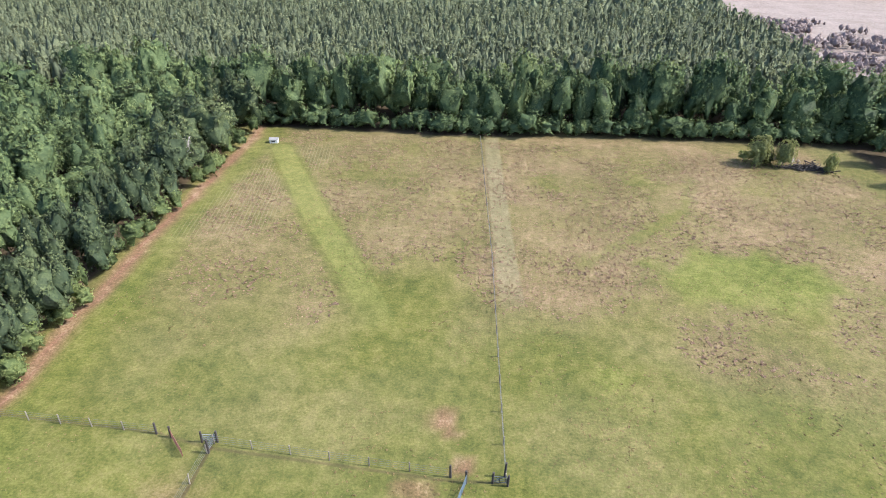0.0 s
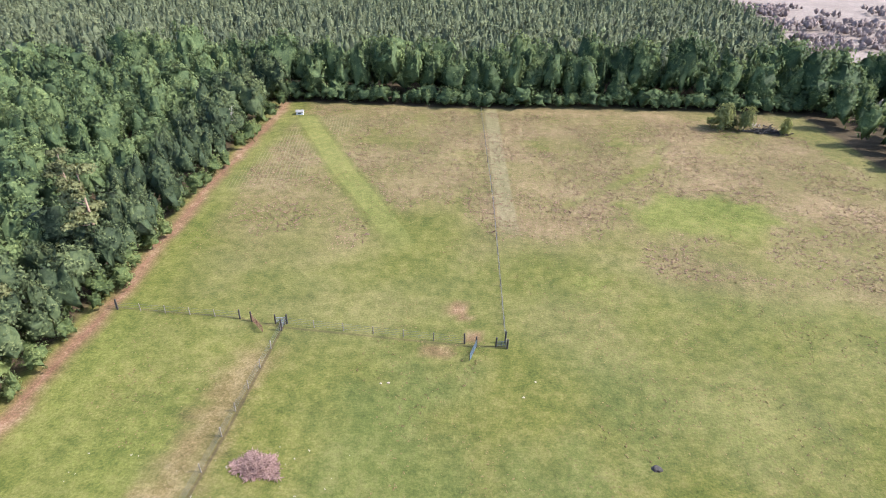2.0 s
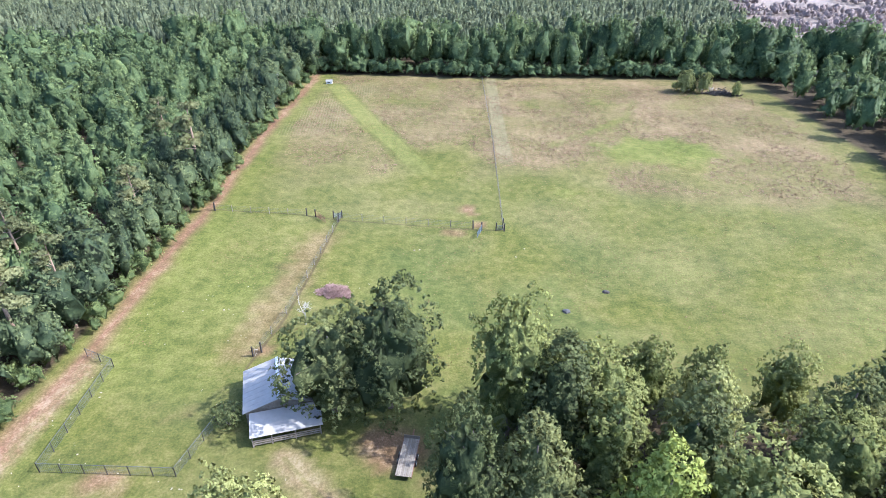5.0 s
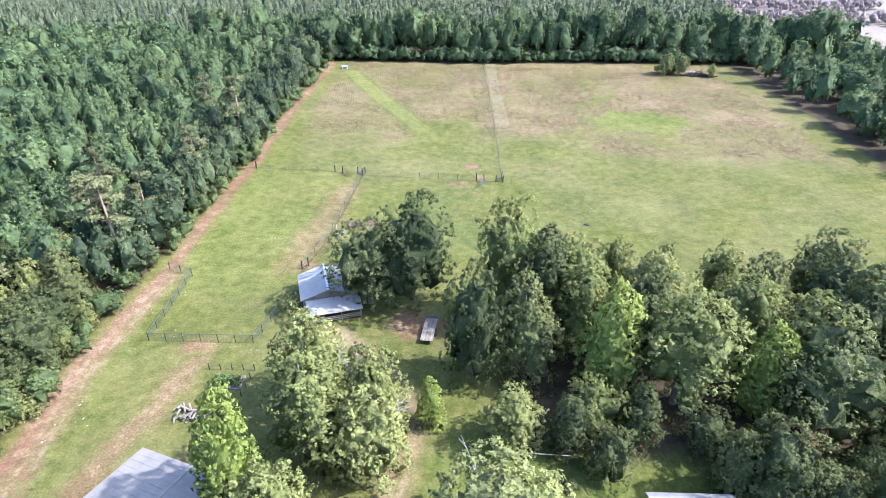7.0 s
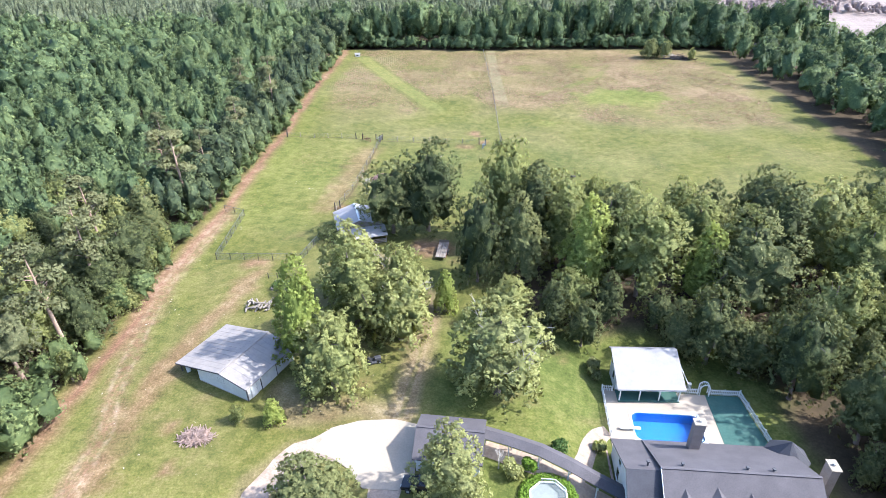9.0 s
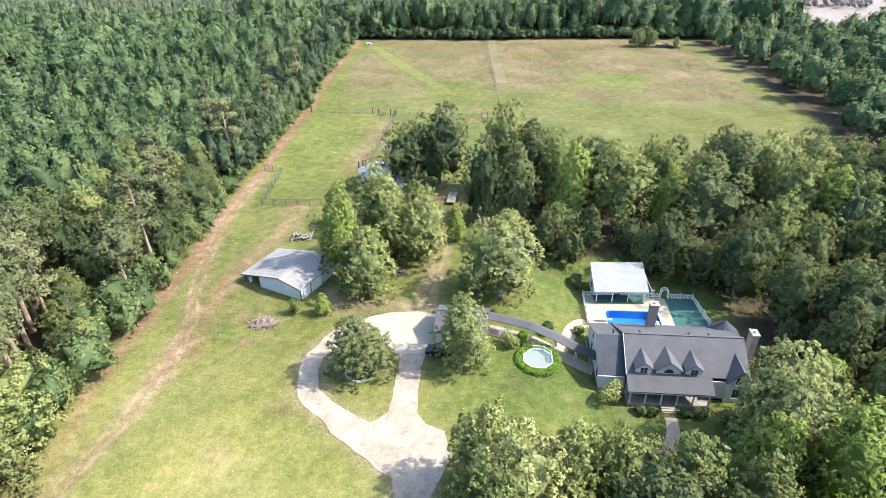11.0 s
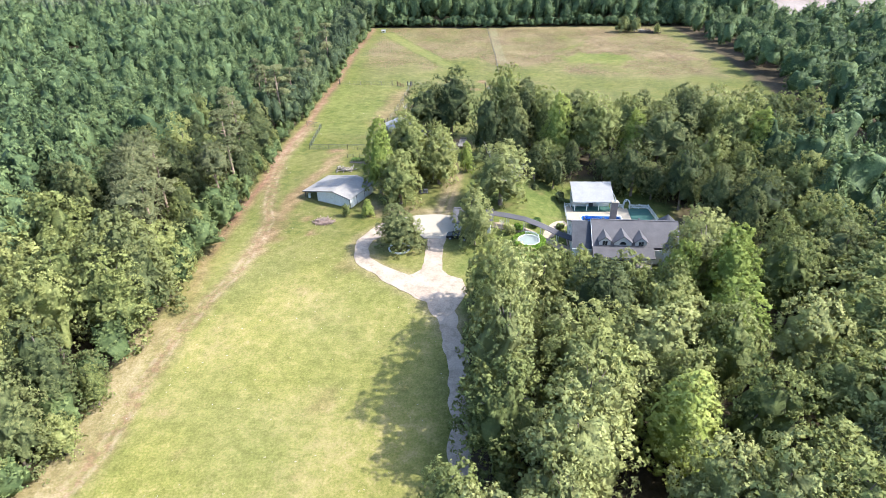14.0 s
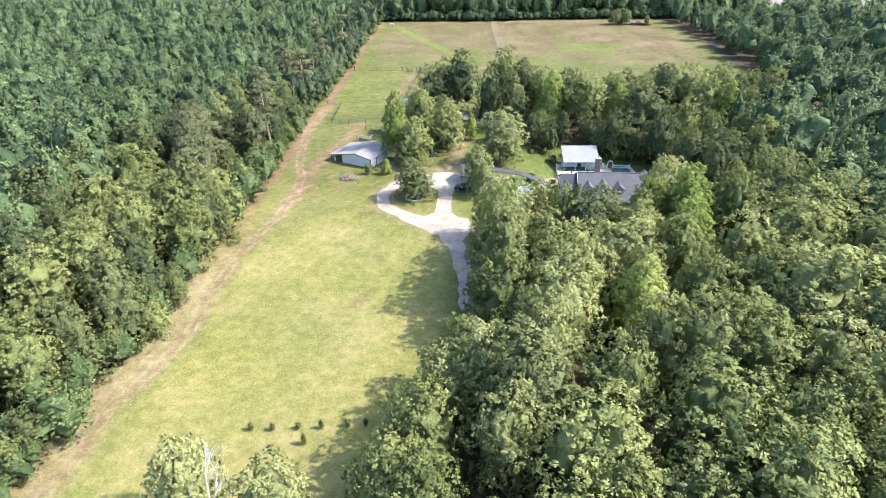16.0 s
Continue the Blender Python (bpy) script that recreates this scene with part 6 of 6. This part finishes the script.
def mesh_fence(name, line, label, height=1.4, gap=2.6):
    """Steel posts with a top rail and woven wire."""
    root = tagged(new(name), label, "fence")
    post = None
    for (ax, ay), (bx, by) in zip(line[:-1], line[1:]):
        a, b = Vector((ax, ay, 0)), Vector((bx, by, 0))
        n = max(1, round((b - a).length / gap))
        for k in range(n + 1):
            p = a.lerp(b, k / n)
            if post is None:
                post = part("post", rod((0, 0, -0.2), (0, 0, height + 0.05), 0.05, 0.05, 8), M_POST, root)
                post.matrix_basis = pose(p.x, p.y, 0)
            else:
                share("post", post.data, root, pose(p.x, p.y, 0))
        part("top_rail", beam(a + Vector((0, 0, height)), b + Vector((0, 0, height)), 0.04, 0.04), M_WIRE, root)
        bm = bmesh.new()
        for k in range(int((b - a).length / 0.22)):
            p = a.lerp(b, (k + 0.5) * 0.22 / (b - a).length)
            beam(p + Vector((0, 0, 0.03)), p + Vector((0, 0, height)), 0.011, 0.011, bm)
        for h in np.arange(0.1, height, 0.2):
            beam(a + Vector((0, 0, h)), b + Vector((0, 0, h)), 0.011, 0.011, bm)
        part("woven_wire", bm, M_WIRE, root)
    return root


random.seed(21)
wire_fence("field_fence", [(-52.9, 33.5), (-34.5, 33.2)], "wire stock fence across the pasture")
wire_fence("field_fence", [(-27.8, 32.6), (-2.7, 31.2)], "wire stock fence across the pasture between two gates")
wire_fence("field_fence", [(-28.0, 31.3), (-28.5, 12.6), (-28.9, 3.0), (-30.2, -6.4)], "wire stock fence running up to the barn")
wire_fence("field_fence", [(2.8, 31.2), (0.2, 74.0), (-4.2, 129.0)], "wire stock fence dividing the pasture lengthwise", gap=5.0)
mesh_fence("pen_fence", [(-52.4, -8.6), (-47.8, -10.2), (-46.6, -26.6), (-31.8, -25.8), (-30.4, -18.5)], "dark woven-wire fence round the pen")
wire_fence("garden_fence", [(-35.6, -31.6), (-29.6, -31.2), (-29.6, -36.0)], "low wire fence round the vegetable garden", (0.3, 0.6, 0.9), 1.6, M_POST, 1.1)


def brace_post(x, y, h=1.6, r=0.11, tilt=0.0):
    ob = tagged(part("gate_post", rod((0, 0, -0.3), (0, 0, h), r, r * 0.94, 10), M_POST), "stout black wooden gate post in the pasture fence", "post", "gate posts")
    ob.matrix_basis = pose(x, y, 0, tilt, tilt, 0)
    return ob


for x, y, h in ((-52.7, 33.5, 1.8), (-34.5, 33.2, 1.6), (-32.7, 32.9, 1.6), (-29.2, 32.7, 1.6), (-27.6, 32.9, 1.6), (-27.9, 31.4, 1.9), (-2.7, 31.2, 1.7), (-1.1, 30.7, 1.7), (1.5, 31.0, 1.6), (3.0, 30.8, 1.6), (2.7, 31.9, 2.1), (-30.4, -6.6, 1.7), (-29.6, -5.6, 1.7)):
    brace_post(x, y, h, 0.12, random.uniform(-2, 2))


def farm_gate(x, y, length, turn, material, label, bars=5):
    root = tagged(new("farm_gate"), label, "gate", "farm gates")
    root.matrix_basis = pose(x, y, 0.12, 0, 0, turn)
    for k in range(bars):
        part("bar", rod((0, 0, 0.1 + 0.26 * k), (length, 0, 0.1 + 0.26 * k), 0.035, None, 6), material, root)
    for q in (0, length / 2, length):
        part("upright", rod((q, 0, 0.05), (q, 0, 0.1 + 0.26 * (bars - 1)), 0.04, None, 6), material, root)
    part("brace", beam((0, 0, 0.1), (length, 0, 1.1), 0.05), material, root)
    return root


farm_gate(-32.6, 32.8, 3.3, -44, M_RUST, "rusty red tubular farm gate standing open")
farm_gate(-28.0, 31.7, 1.3, 82, M_WIRE, "narrow dull grey walk gate between black posts", 4)
farm_gate(-29.1, 32.8, 1.5, 4, M_STEEL, "grey steel gate panel between black posts", 4)
farm_gate(-1.1, 30.6, 3.0, -104, M_GATE_BLUE, "blue-grey tubular farm gate standing open")
farm_gate(1.5, 31.0, 1.4, 0, M_WIRE, "short grey steel gate panel between black posts", 4)

# ---- farm clutter ----
def flatbed_trailer():
    root = tagged(new("flatbed_trailer"), "old flatbed trailer with weathered grey deck boards", "trailer")
    root.matrix_basis = pose(-7.5, -21.5, 0, 0, 0, -3)
    for s in (-0.85, 0.85):
        part("side_beam", box(s - 0.06, s + 0.06, -2.6, 2.6, 0.5, 0.66), M_RUST, root)
    board = None
    for k in range(9):
        x = -0.78 + 0.195 * k
        if board is None:
            board = part("deck_board", box(-0.085, 0.085, -2.6, 2.6, 0.66, 0.71), M_WOOD, root)
            board.matrix_basis = pose(x, 0, 0)
        else:
            share("deck_board", board.data, root, pose(x, 0, 0))
    part("tongue", beam((0, 2.6, 0.55), (0, 4.0, 0.5), 0.12), M_RUST, root)
    for s in (-0.98, 0.98):
        for y in (-0.5, 0.4):
            w = part("wheel", rod((s - 0.1, y, 0.34), (s + 0.1, y, 0.34), 0.34, 0.34, 16), M_BLACK, root)
            part("rim", rod((s - 0.11, y, 0.34), (s + 0.11, y, 0.34), 0.18, 0.18, 12), M_STEEL, w)
    part("headboard", box(-0.9, 0.9, 2.52, 2.6, 0.7, 1.15), M_WOOD, root)
    return root


flatbed_trailer()


def stick_pile(name, x, y, rx, ry, h, n, material, label, category, seed, thick=(0.03, 0.09), reach=(0.4, 1.3)):
    """A heap of branches: many sticks, one thing."""
    r = random.Random(seed)
    v, f = [], []
    for _ in range(n):
        a, q = r.uniform(0, 6.28), math.sqrt(r.random())
        q *= 0.85 + 0.2 * math.sin(2 * a + seed) + 0.16 * math.sin(5 * a + 2 * seed) + 0.1 * math.sin(9 * a)
        cx, cy = rx * q * math.cos(a), ry * q * math.sin(a)
        cz = h * max(0.0, 1 - q) * r.uniform(0.2, 1.0) * (1 + 0.8 * math.sin(7 * cx) * math.sin(6 * cy)) + 0.05
        d = Vector((r.gauss(0, 1), r.gauss(0, 1), r.gauss(0, 0.25))).normalized() * r.uniform(*reach)
        t = r.uniform(*thick)
        limb(v, f, Vector((cx, cy, max(cz, 0.1))) - d, Vector((cx, cy, max(cz, 0.1))) + d, t, t * 0.5, 5)
    for k, p in enumerate(v):
        if p[2] < -0.05:
            v[k] = (p[0], p[1], -0.05)
    me = mesh_of(name, v, f, material)
    ob = new(name, me)
    ob.matrix_basis = pose(x, y, float(gz(x, y)))
    return tagged(ob, label, category)


M_PINK_BRUSH = surface("pinkish_dry_brush", (0.15, 0.085, 0.07), (0.40, 0.26, 0.225), 0.95, 4, 1.4, bump=0.4, stain=(0.09, 0.05, 0.04), stain_amount=0.7)
stick_pile("brush_heap", -33.0, -65.2, 1.6, 1.1, 0.4, 300, M_BRUSH, "low heap of dry brown branches on bare soil", "brush pile", 1)
stick_pile("brush_heap", -23.2, 9.0, 2.5, 2.2, 0.8, 1700, M_PINK_BRUSH, "wide heap of reddish dry brush in the pasture", "brush pile", 2, (0.012, 0.05), (0.12, 0.6))
stick_pile("brush_heap", 68.5, 121.8, 5.5, 1.8, 1.5, 200, M_POST, "dark heap of fallen branches beside the shrubs", "brush pile", 3, (0.06, 0.16))
heap = tagged(new("log_heap"), "heap of bleached logs and roots by the garden", "log heap")
heap.matrix_basis = pose(-34.4, -39.6, 0)
r4 = random.Random(4)
log = None
for k in range(26):
    m = pose(r4.uniform(-2.0, 2.0), r4.uniform(-0.8, 0.8), r4.uniform(0.1, 0.7), r4.uniform(60, 120), r4.uniform(-20, 20), r4.uniform(0, 180)) @ Matrix.Diagonal((1, 1, r4.uniform(0.5, 1.4), 1))
    if log is None:
        log = part("log", rod((0, 0, -0.8), (0, 0, 0.8), 0.15, 0.1, 8), M_WOOD, heap)
        log.matrix_basis = m
    else:
        share("log", log.data, heap, m)


def boulder(name, x, y, r, label, seed, material=None):
    bm = bmesh.new()
    bmesh.ops.create_icosphere(bm, subdivisions=3, radius=1.0)
    for v in bm.verts:
        v.co *= 1 + 0.28 * noise.noise(v.co * 1.6 + Vector((seed, 0, 0)))
        v.co = Vector((v.co.x * r, v.co.y * r * 0.8, max(v.co.z * r * 0.5, -0.1)))
    ob = part(name, bm, material or M_STONE)
    ob.matrix_basis = pose(x, y, float(gz(x, y)))
    return tagged(ob, label, "rock")


boulder("boulder", 12.2, 7.4, 0.6, "dark grey boulder lying in the grass", 1, surface("dark_stone", (0.035, 0.034, 0.034), (0.085, 0.082, 0.08), 0.9, 5, 0.8, bump=0.6))
boulder("mound", 18.8, 13.0, 0.55, "low dark earth mound in the pasture", 2, M_POST)
random.seed(33)
for k, (x, y) in enumerate([(-52.6, -52.5), (-49.8, -45), (-30.5, -5.2), (-44.0, -24.0), (-12.5, 22.6), (-11.6, 22.8), (6.5, 24.8), (-27.3, -6.9), (-38.4, 3.0), (-46.8, -14.8), (-46.5, -15.6), (5.0, 22.0)]):
    boulder("stone", x, y, random.uniform(0.09, 0.2), "pale bleached stone lying in the grass", k + 5, M_CONCRETE)


def garden_bed():
    root = tagged(new("vegetable_bed"), "raised vegetable bed with leafy green plants", "garden bed")
    root.matrix_basis = pose(-32.2, -33.8, 0)
    for s in (-1.2, 1.2):
        part("side_board", box(-1.9, 1.9, s - 0.04, s + 0.04, -0.05, 0.35), M_WOOD, root)
    for s in (-1.9, 1.9):
        part("end_board", box(s - 0.04, s + 0.04, -1.16, 1.16, -0.05, 0.35), M_WOOD, root)
    part("soil", box(-1.86, 1.86, -1.16, 1.16, -0.05, 0.28), M_BARK, root)
    leaf_heap("plants", 91, [(x, y, 0.5, 0.38, 0.8) for x in np.arange(-1.5, 1.6, 0.6) for y in (-0.6, 0.0, 0.6)], 900, 0.14, M_SHRUB, root)
    return root


garden_bed()

hut = tagged(new("feed_hut"), "small white hut with a pitched roof at the field's corner", "hut")
hut.matrix_basis = pose(-52.4, 121.0, 0, 0, 0, 8) @ Matrix.Scale(0.72, 4)
part("body", box(-1.3, 1.3, -0.9, 0.9, 0.0, 1.2, 0.03), M_WHITE, hut)
for s in (-1, 1):
    part("roof_slope", slab([(-1.5, 0, 1.75), (1.5, 0, 1.75), (1.5, s * 1.1, 1.15), (-1.5, s * 1.1, 1.15)], 0.06), M_ROOF_WHITE, hut)
# solid panel on the wall; its dark colour stands for shade inside
part("opening_panel", box(-0.7, 0.5, -0.93, -0.88, 0.35, 0.9), M_TRIM, hut)


def parked_car():
    root = tagged(new("car"), "black car parked beside the garage", "car")
    root.matrix_basis = pose(-5.5, -70.1, 0.0, 0, 0, 172)
    bm = bmesh.new()
    prof = [(-2.2, 0.35), (2.2, 0.35), (2.25, 0.75), (1.2, 0.92), (0.5, 1.42), (-1.2, 1.45), (-1.9, 0.98), (-2.25, 0.9)]
    a = [bm.verts.new((x, -0.86, z)) for x, z in prof]
    b = [bm.verts.new((x, 0.86, z)) for x, z in prof]
    for q in (a, b):
        for k, v in enumerate(q):
            if prof[k][1] > 1.2:
                v.co.y *= 0.78
    bm.faces.new(a)
    bm.faces.new(b[::-1])
    for k in range(8):
        j = (k + 1) % 8
        bm.faces.new((a[k], b[k], b[j], a[j]))
    bmesh.ops.bevel(bm, geom=bm.edges[:], offset=0.06, segments=2, affect="EDGES", profile=0.5)
    part("body", bm, M_CARPAINT, root)
    part("windscreen", slab([(1.16, -0.66, 0.97), (1.16, 0.66, 0.97), (0.56, 0.6, 1.4), (0.56, -0.6, 1.4)], 0.02), M_GLASS, root)
    part("rear_window", slab([(-1.26, -0.6, 1.44), (-1.26, 0.6, 1.44), (-1.86, 0.66, 1.02), (-1.86, -0.66, 1.02)], 0.02), M_GLASS, root)
    for x in (-1.35, 1.4):
        for s in (-0.84, 0.84):
            w = part("wheel", rod((x, s - 0.1, 0.32), (x, s + 0.1, 0.32), 0.32, 0.32, 18), M_BLACK, root)
            part("rim", rod((x, s - 0.11, 0.32), (x, s + 0.11, 0.32), 0.19, 0.19, 12), M_STEEL, w)
    for s in (-0.6, 0.6):
        part("headlight", box(2.14, 2.24, s - 0.18, s + 0.18, 0.64, 0.76, 0.02), M_WHITE, root)
    return root


parked_car()

# pool pump and a leaning pole beside the pool house
pump = tagged(new("pool_pump"), "grey pool pump and filter beside the pool house", "pump")
pump.matrix_basis = pose(28.0, -50.0, Z0)
part("filter_tank", rod((0, 0, 0), (0, 0, 0.85), 0.3, 0.26, 14), M_STEEL, pump)
part("pump_body", box(-0.95, -0.4, -0.18, 0.18, 0.0, 0.4, 0.06), M_TRIM, pump)
part("pipe", rod((-0.4, 0, 0.25), (-0.2, 0, 0.25), 0.05), M_WHITE, pump)
tagged(part("leaning_pole", rod((26.4, -48.6, Z0 + 3.4), (28.2, -50.6, Z0 + 0.02), 0.05, 0.05, 8), M_WHITE), "long white pole leaning against the pool house", "pole")


def ride_on_mower():
    root = tagged(new("ride_on_mower"), "dark grey ride-on mower parked under the trees", "mower")
    root.matrix_basis = pose(-14.4, -50.6, 0, 0, 0, 20)
    part("bonnet", box(0.1, 1.0, -0.32, 0.32, 0.35, 0.85, 0.1), M_TRIM, root)
    part("deck", box(-0.6, 0.4, -0.55, 0.55, 0.15, 0.35, 0.05), M_TRIM, root)
    part("seat", box(-0.7, -0.2, -0.25, 0.25, 0.6, 0.72, 0.05), M_BLACK, root)
    part("backrest", box(-0.78, -0.66, -0.25, 0.25, 0.7, 1.1, 0.04), M_BLACK, root)
    part("steering_column", rod((0.15, 0, 0.8), (0.0, 0, 1.05), 0.03), M_BLACK, root)
    for px, r in ((-0.6, 0.3), (0.75, 0.22)):
        for s in (-0.42, 0.42):
            w = part("wheel", rod((px, s - 0.1, r), (px, s + 0.1, r), r, r, 14), M_BLACK, root)
            part("rim", rod((px, s - 0.11, r), (px, s + 0.11, r), r * 0.5, r * 0.5, 10), M_STEEL, w)
    return root


ride_on_mower()

# planted island
ring = tagged(new("planter_ring"), "white stone edging ring round the island tree", "edging")
ring.matrix_basis = pose(-16.2, -74.6, 0)
piece = None
for k in range(28):
    a = 2 * math.pi * k / 28
    m = pose(1.9 * math.cos(a), 1.9 * math.sin(a), 0.1, 0, 0, math.degrees(a))
    if piece is None:
        piece = part("stone", box(-0.13, 0.13, -0.2, 0.2, -0.15, 0.16, 0.04), M_WHITE, ring)
        piece.matrix_basis = m
    else:
        share("stone", piece.data, ring, m)


def shrub(x, y, r, h, label, material=M_SHRUB, seed=0, count=700):
    rr = np.random.default_rng(seed + 500)
    lobes = [(rr.uniform(-0.5, 0.5) * r, rr.uniform(-0.5, 0.5) * r, h * rr.uniform(0.35, 0.72), r * rr.uniform(0.35, 0.55), 0.9) for _ in range(9)]
    root = tagged(new("shrub"), label, "shrub")
    root.matrix_basis = pose(x, y, float(gz(x, y)))
    v, f = [], []
    for lo in lobes[:5]:
        limb(v, f, (0, 0, -0.1), lo[:3], 0.05, 0.02, 5)
    st = new("stem", mesh_of("stem", v, f, M_BARK))
    st.parent = root
    leaf_heap("leaves", seed + 900, lobes, count, 0.17, material, root)
    return root


SHRUBS = [(9.6, -63.9, 1.5, 1.9, M_SHRUB), (14.6, -61.6, 0.9, 1.3, M_LEAF), (4.2, -67.6, 1.3, 2.2, M_LEAF_PALE), (5.9, -66.9, 0.9, 2.2, M_HEDGE), (17.2, -75.4, 1.8, 3.2, M_LEAF),
          (20.6, -77.0, 0.9, 0.9, M_LEAF_DARK), (22.2, -77.0, 0.9, 0.8, M_LEAF_DARK), (26.6, -77.0, 0.9, 0.9, M_LEAF_DARK), (28.4, -77.0, 1.0, 1.0, M_LEAF_DARK), (31.0, -79.0, 1.7, 2.6, M_LEAF), (34.5, -78.5, 2.0, 3.2, M_LEAF),
          (15.4, -49.6, 1.1, 1.8, M_LEAF_DARK), (15.6, -47.4, 1.1, 1.9, M_LEAF_DARK), (10.4, -45.8, 1.1, 0.9, M_LEAF_DARK), (-28.9, -18.4, 2.4, 3.2, M_LEAF_DARK),
          (55.6, 124.9, 1.2, 2.6, M_LEAF_PALE)]
for k, (x, y, r, h, mat) in enumerate(SHRUBS):
    tall = "tall " if h > 2.3 else "low "
    tone = {M_LEAF_PALE: "grey-green", M_HEDGE: "bright green", M_LEAF_DARK: "dark green", M_BRUSH: "dry brown"}.get(mat, "green")
    shrub(x, y, r, h, f"{tall}{tone} leafy shrub growing in the grass", mat, k)
for x, y, h, s, kind in ((57.6, 122.6, 7.4, 2.8, "elm"), (63.2, 122.4, 6.8, 2.4, "elm"), (60.2, 124.6, 4.6, 2.2, "hickory_b"), (72.4, 120.4, 4.8, 1.5, "maple")):
    plant(kind, x, y, h, s, 1, label="bushy young tree by itself in the pasture's corner")
# young trees on the lawn
for x, y, h, s, kind in ((-28.8, -62.4, 3.0, 1.0, "maple"), (-24.5, -62.2, 4.0, 1.4, "gum")):
    plant(kind, x, y, h, s, 0, label="small young tree standing on the lawn beside the shed")
random.seed(8)
for k, (x, y) in enumerate(((-28.3, -141.5), (-25.6, -141.3), (-22.4, -140.9), (-21.0, -143.2), (-19.5, -140.6), (-16.3, -140.1), (-14.1, -139.7))):
    plant("maple", x, y, random.uniform(1.2, 2.0), 0.4, k % 2, label="small dark sapling in a row across the lawn", group="saplings on the lawn")


def bare_tree(x, y, h, seed, label):
    """A dead tree: trunk and forking bare limbs."""
    r = random.Random(seed)
    v, f = [], []

    def grow(a, d, length, rad, depth):
        b = a + d * length
        limb(v, f, a, b, rad, rad * 0.6, 5)
        if depth:
            for _ in range(3 if depth > 1 else 4):
                n = (d + Vector((r.gauss(0, 0.5), r.gauss(0, 0.5), r.gauss(0.1, 0.3)))).normalized()
                grow(a.lerp(b, r.uniform(0.45, 1.0)), n, length * r.uniform(0.5, 0.75), rad * 0.5, depth - 1)
    grow(Vector((0, 0, -0.3)), Vector((0.05, 0.03, 1)).normalized(), h * 0.45, 0.018 * h + 0.03, 4)
    ob = new("dead_tree", mesh_of("dead_tree", v, f, M_DEADWOOD))
    ob.matrix_basis = pose(x, y, float(gz(x, y)))
    return tagged(ob, label, "tree")


bare_tree(-25.4, 0.8, 5.4, 11, "small bare grey dead tree in the pasture")
bare_tree(-13.0, -43.0, 12.5, 2, "dead grey tree with bare limbs among green trees")
bare_tree(-26.5, -156.0, 12.5, 3, "half-dead grey tree with bare limbs by the lawn")
bare_tree(2.6, -66.8, 3.4, 4, "small leafless grey tree beside the covered walk")
bare_tree(2.6, -55.0, 14.6, 7, "grey limbs of a thin-leaved tree on the lawn")
bare_tree(60.0, 125.5, 5.5, 5, "small bare tree among shrubs in the pasture")
bare_tree(-50.0 - 14, 96, 13, 6, "dead pale tree standing above the wood")
rail = tagged(new("pole_rail"), "long weathered pole rail at the wood's edge", "fence")
for x in (2.2, 6.2, 10.2):
    part("post", rod((x, -42.6, -0.2), (x, -42.6, 1.1), 0.08, 0.07, 8), M_WOOD, rail)
part("pole", rod((1.8, -42.6, 1.0), (10.6, -42.6, 1.05), 0.07, 0.05, 8), M_DEADWOOD, rail)
stick_pile("fallen_wood", 66.0, 127.0, 3.0, 1.2, 0.8, 40, M_DEADWOOD, "grey fallen branches beside the dark brush", "brush pile", 9)

# ---- weeds and small pale flowers of the pasture ----
def tufts(name, n, x0, x1, y0, y1, keep, size, material, label, seed):
    r = np.random.default_rng(seed)
    x, y = r.uniform(x0, x1, n), r.uniform(y0, y1, n)
    ok = keep(x, y)
    x, y = x[ok], y[ok]
    c = len(x)
    s = size * r.uniform(0.5, 1.5, c)
    p = np.stack([x, y, gz(x, y) + 0.12 * s], 1)
    q = np.repeat(p, 3, 0) + r.normal(size=(3 * c, 3)) * np.repeat(s, 3)[:, None] * np.array([0.5, 0.5, 0.12])
    nrm = r.normal(size=(3 * c, 3)) * 0.25 + np.array([0, 0, 0.8])
    nrm /= np.linalg.norm(nrm, axis=1)[:, None]
    v, f = kite_mesh(r, q, nrm, np.repeat(s, 3))
    return tagged(new(name, mesh_of(name, v, f, material, np.repeat(r.random(c), 3))), label, "weeds", kind="stuff")


M_WEED = foliage("field_weed", (0.125, 0.088, 0.04), (0.165, 0.12, 0.056), (0.21, 0.16, 0.07), 0.3, True)
M_SEED = foliage("seed_heads", (0.15, 0.095, 0.06), (0.21, 0.135, 0.09), (0.27, 0.18, 0.125), 0.3, True)
in_field = lambda x, y: (x > west_x(y) + 3) & (x < east_x(y) - 1)
tufts("pasture_weeds", 24000, -55, 88, -6, 128, lambda x, y: in_field(x, y) & (wobble(x, y, 16, 30) + 0.35 * smooth(-30, 60, x) > 0.05), 0.095, M_WEED, "coarse brown-green weeds dotted over the pasture", 51)
tufts("seed_heads", 24000, -55, 88, 50, 129, lambda x, y: in_field(x, y) & (masks(x, y)["tan"] > 0.35), 0.16, M_SEED, "pinkish ripe grass heads over the pasture", 52)
tufts("pale_leaves", 520, -50, -4, -150, 12, lambda x, y: (x > west_x(y) + 1), 0.075, M_CONCRETE, "pale fallen leaves scattered on the grass", 53)
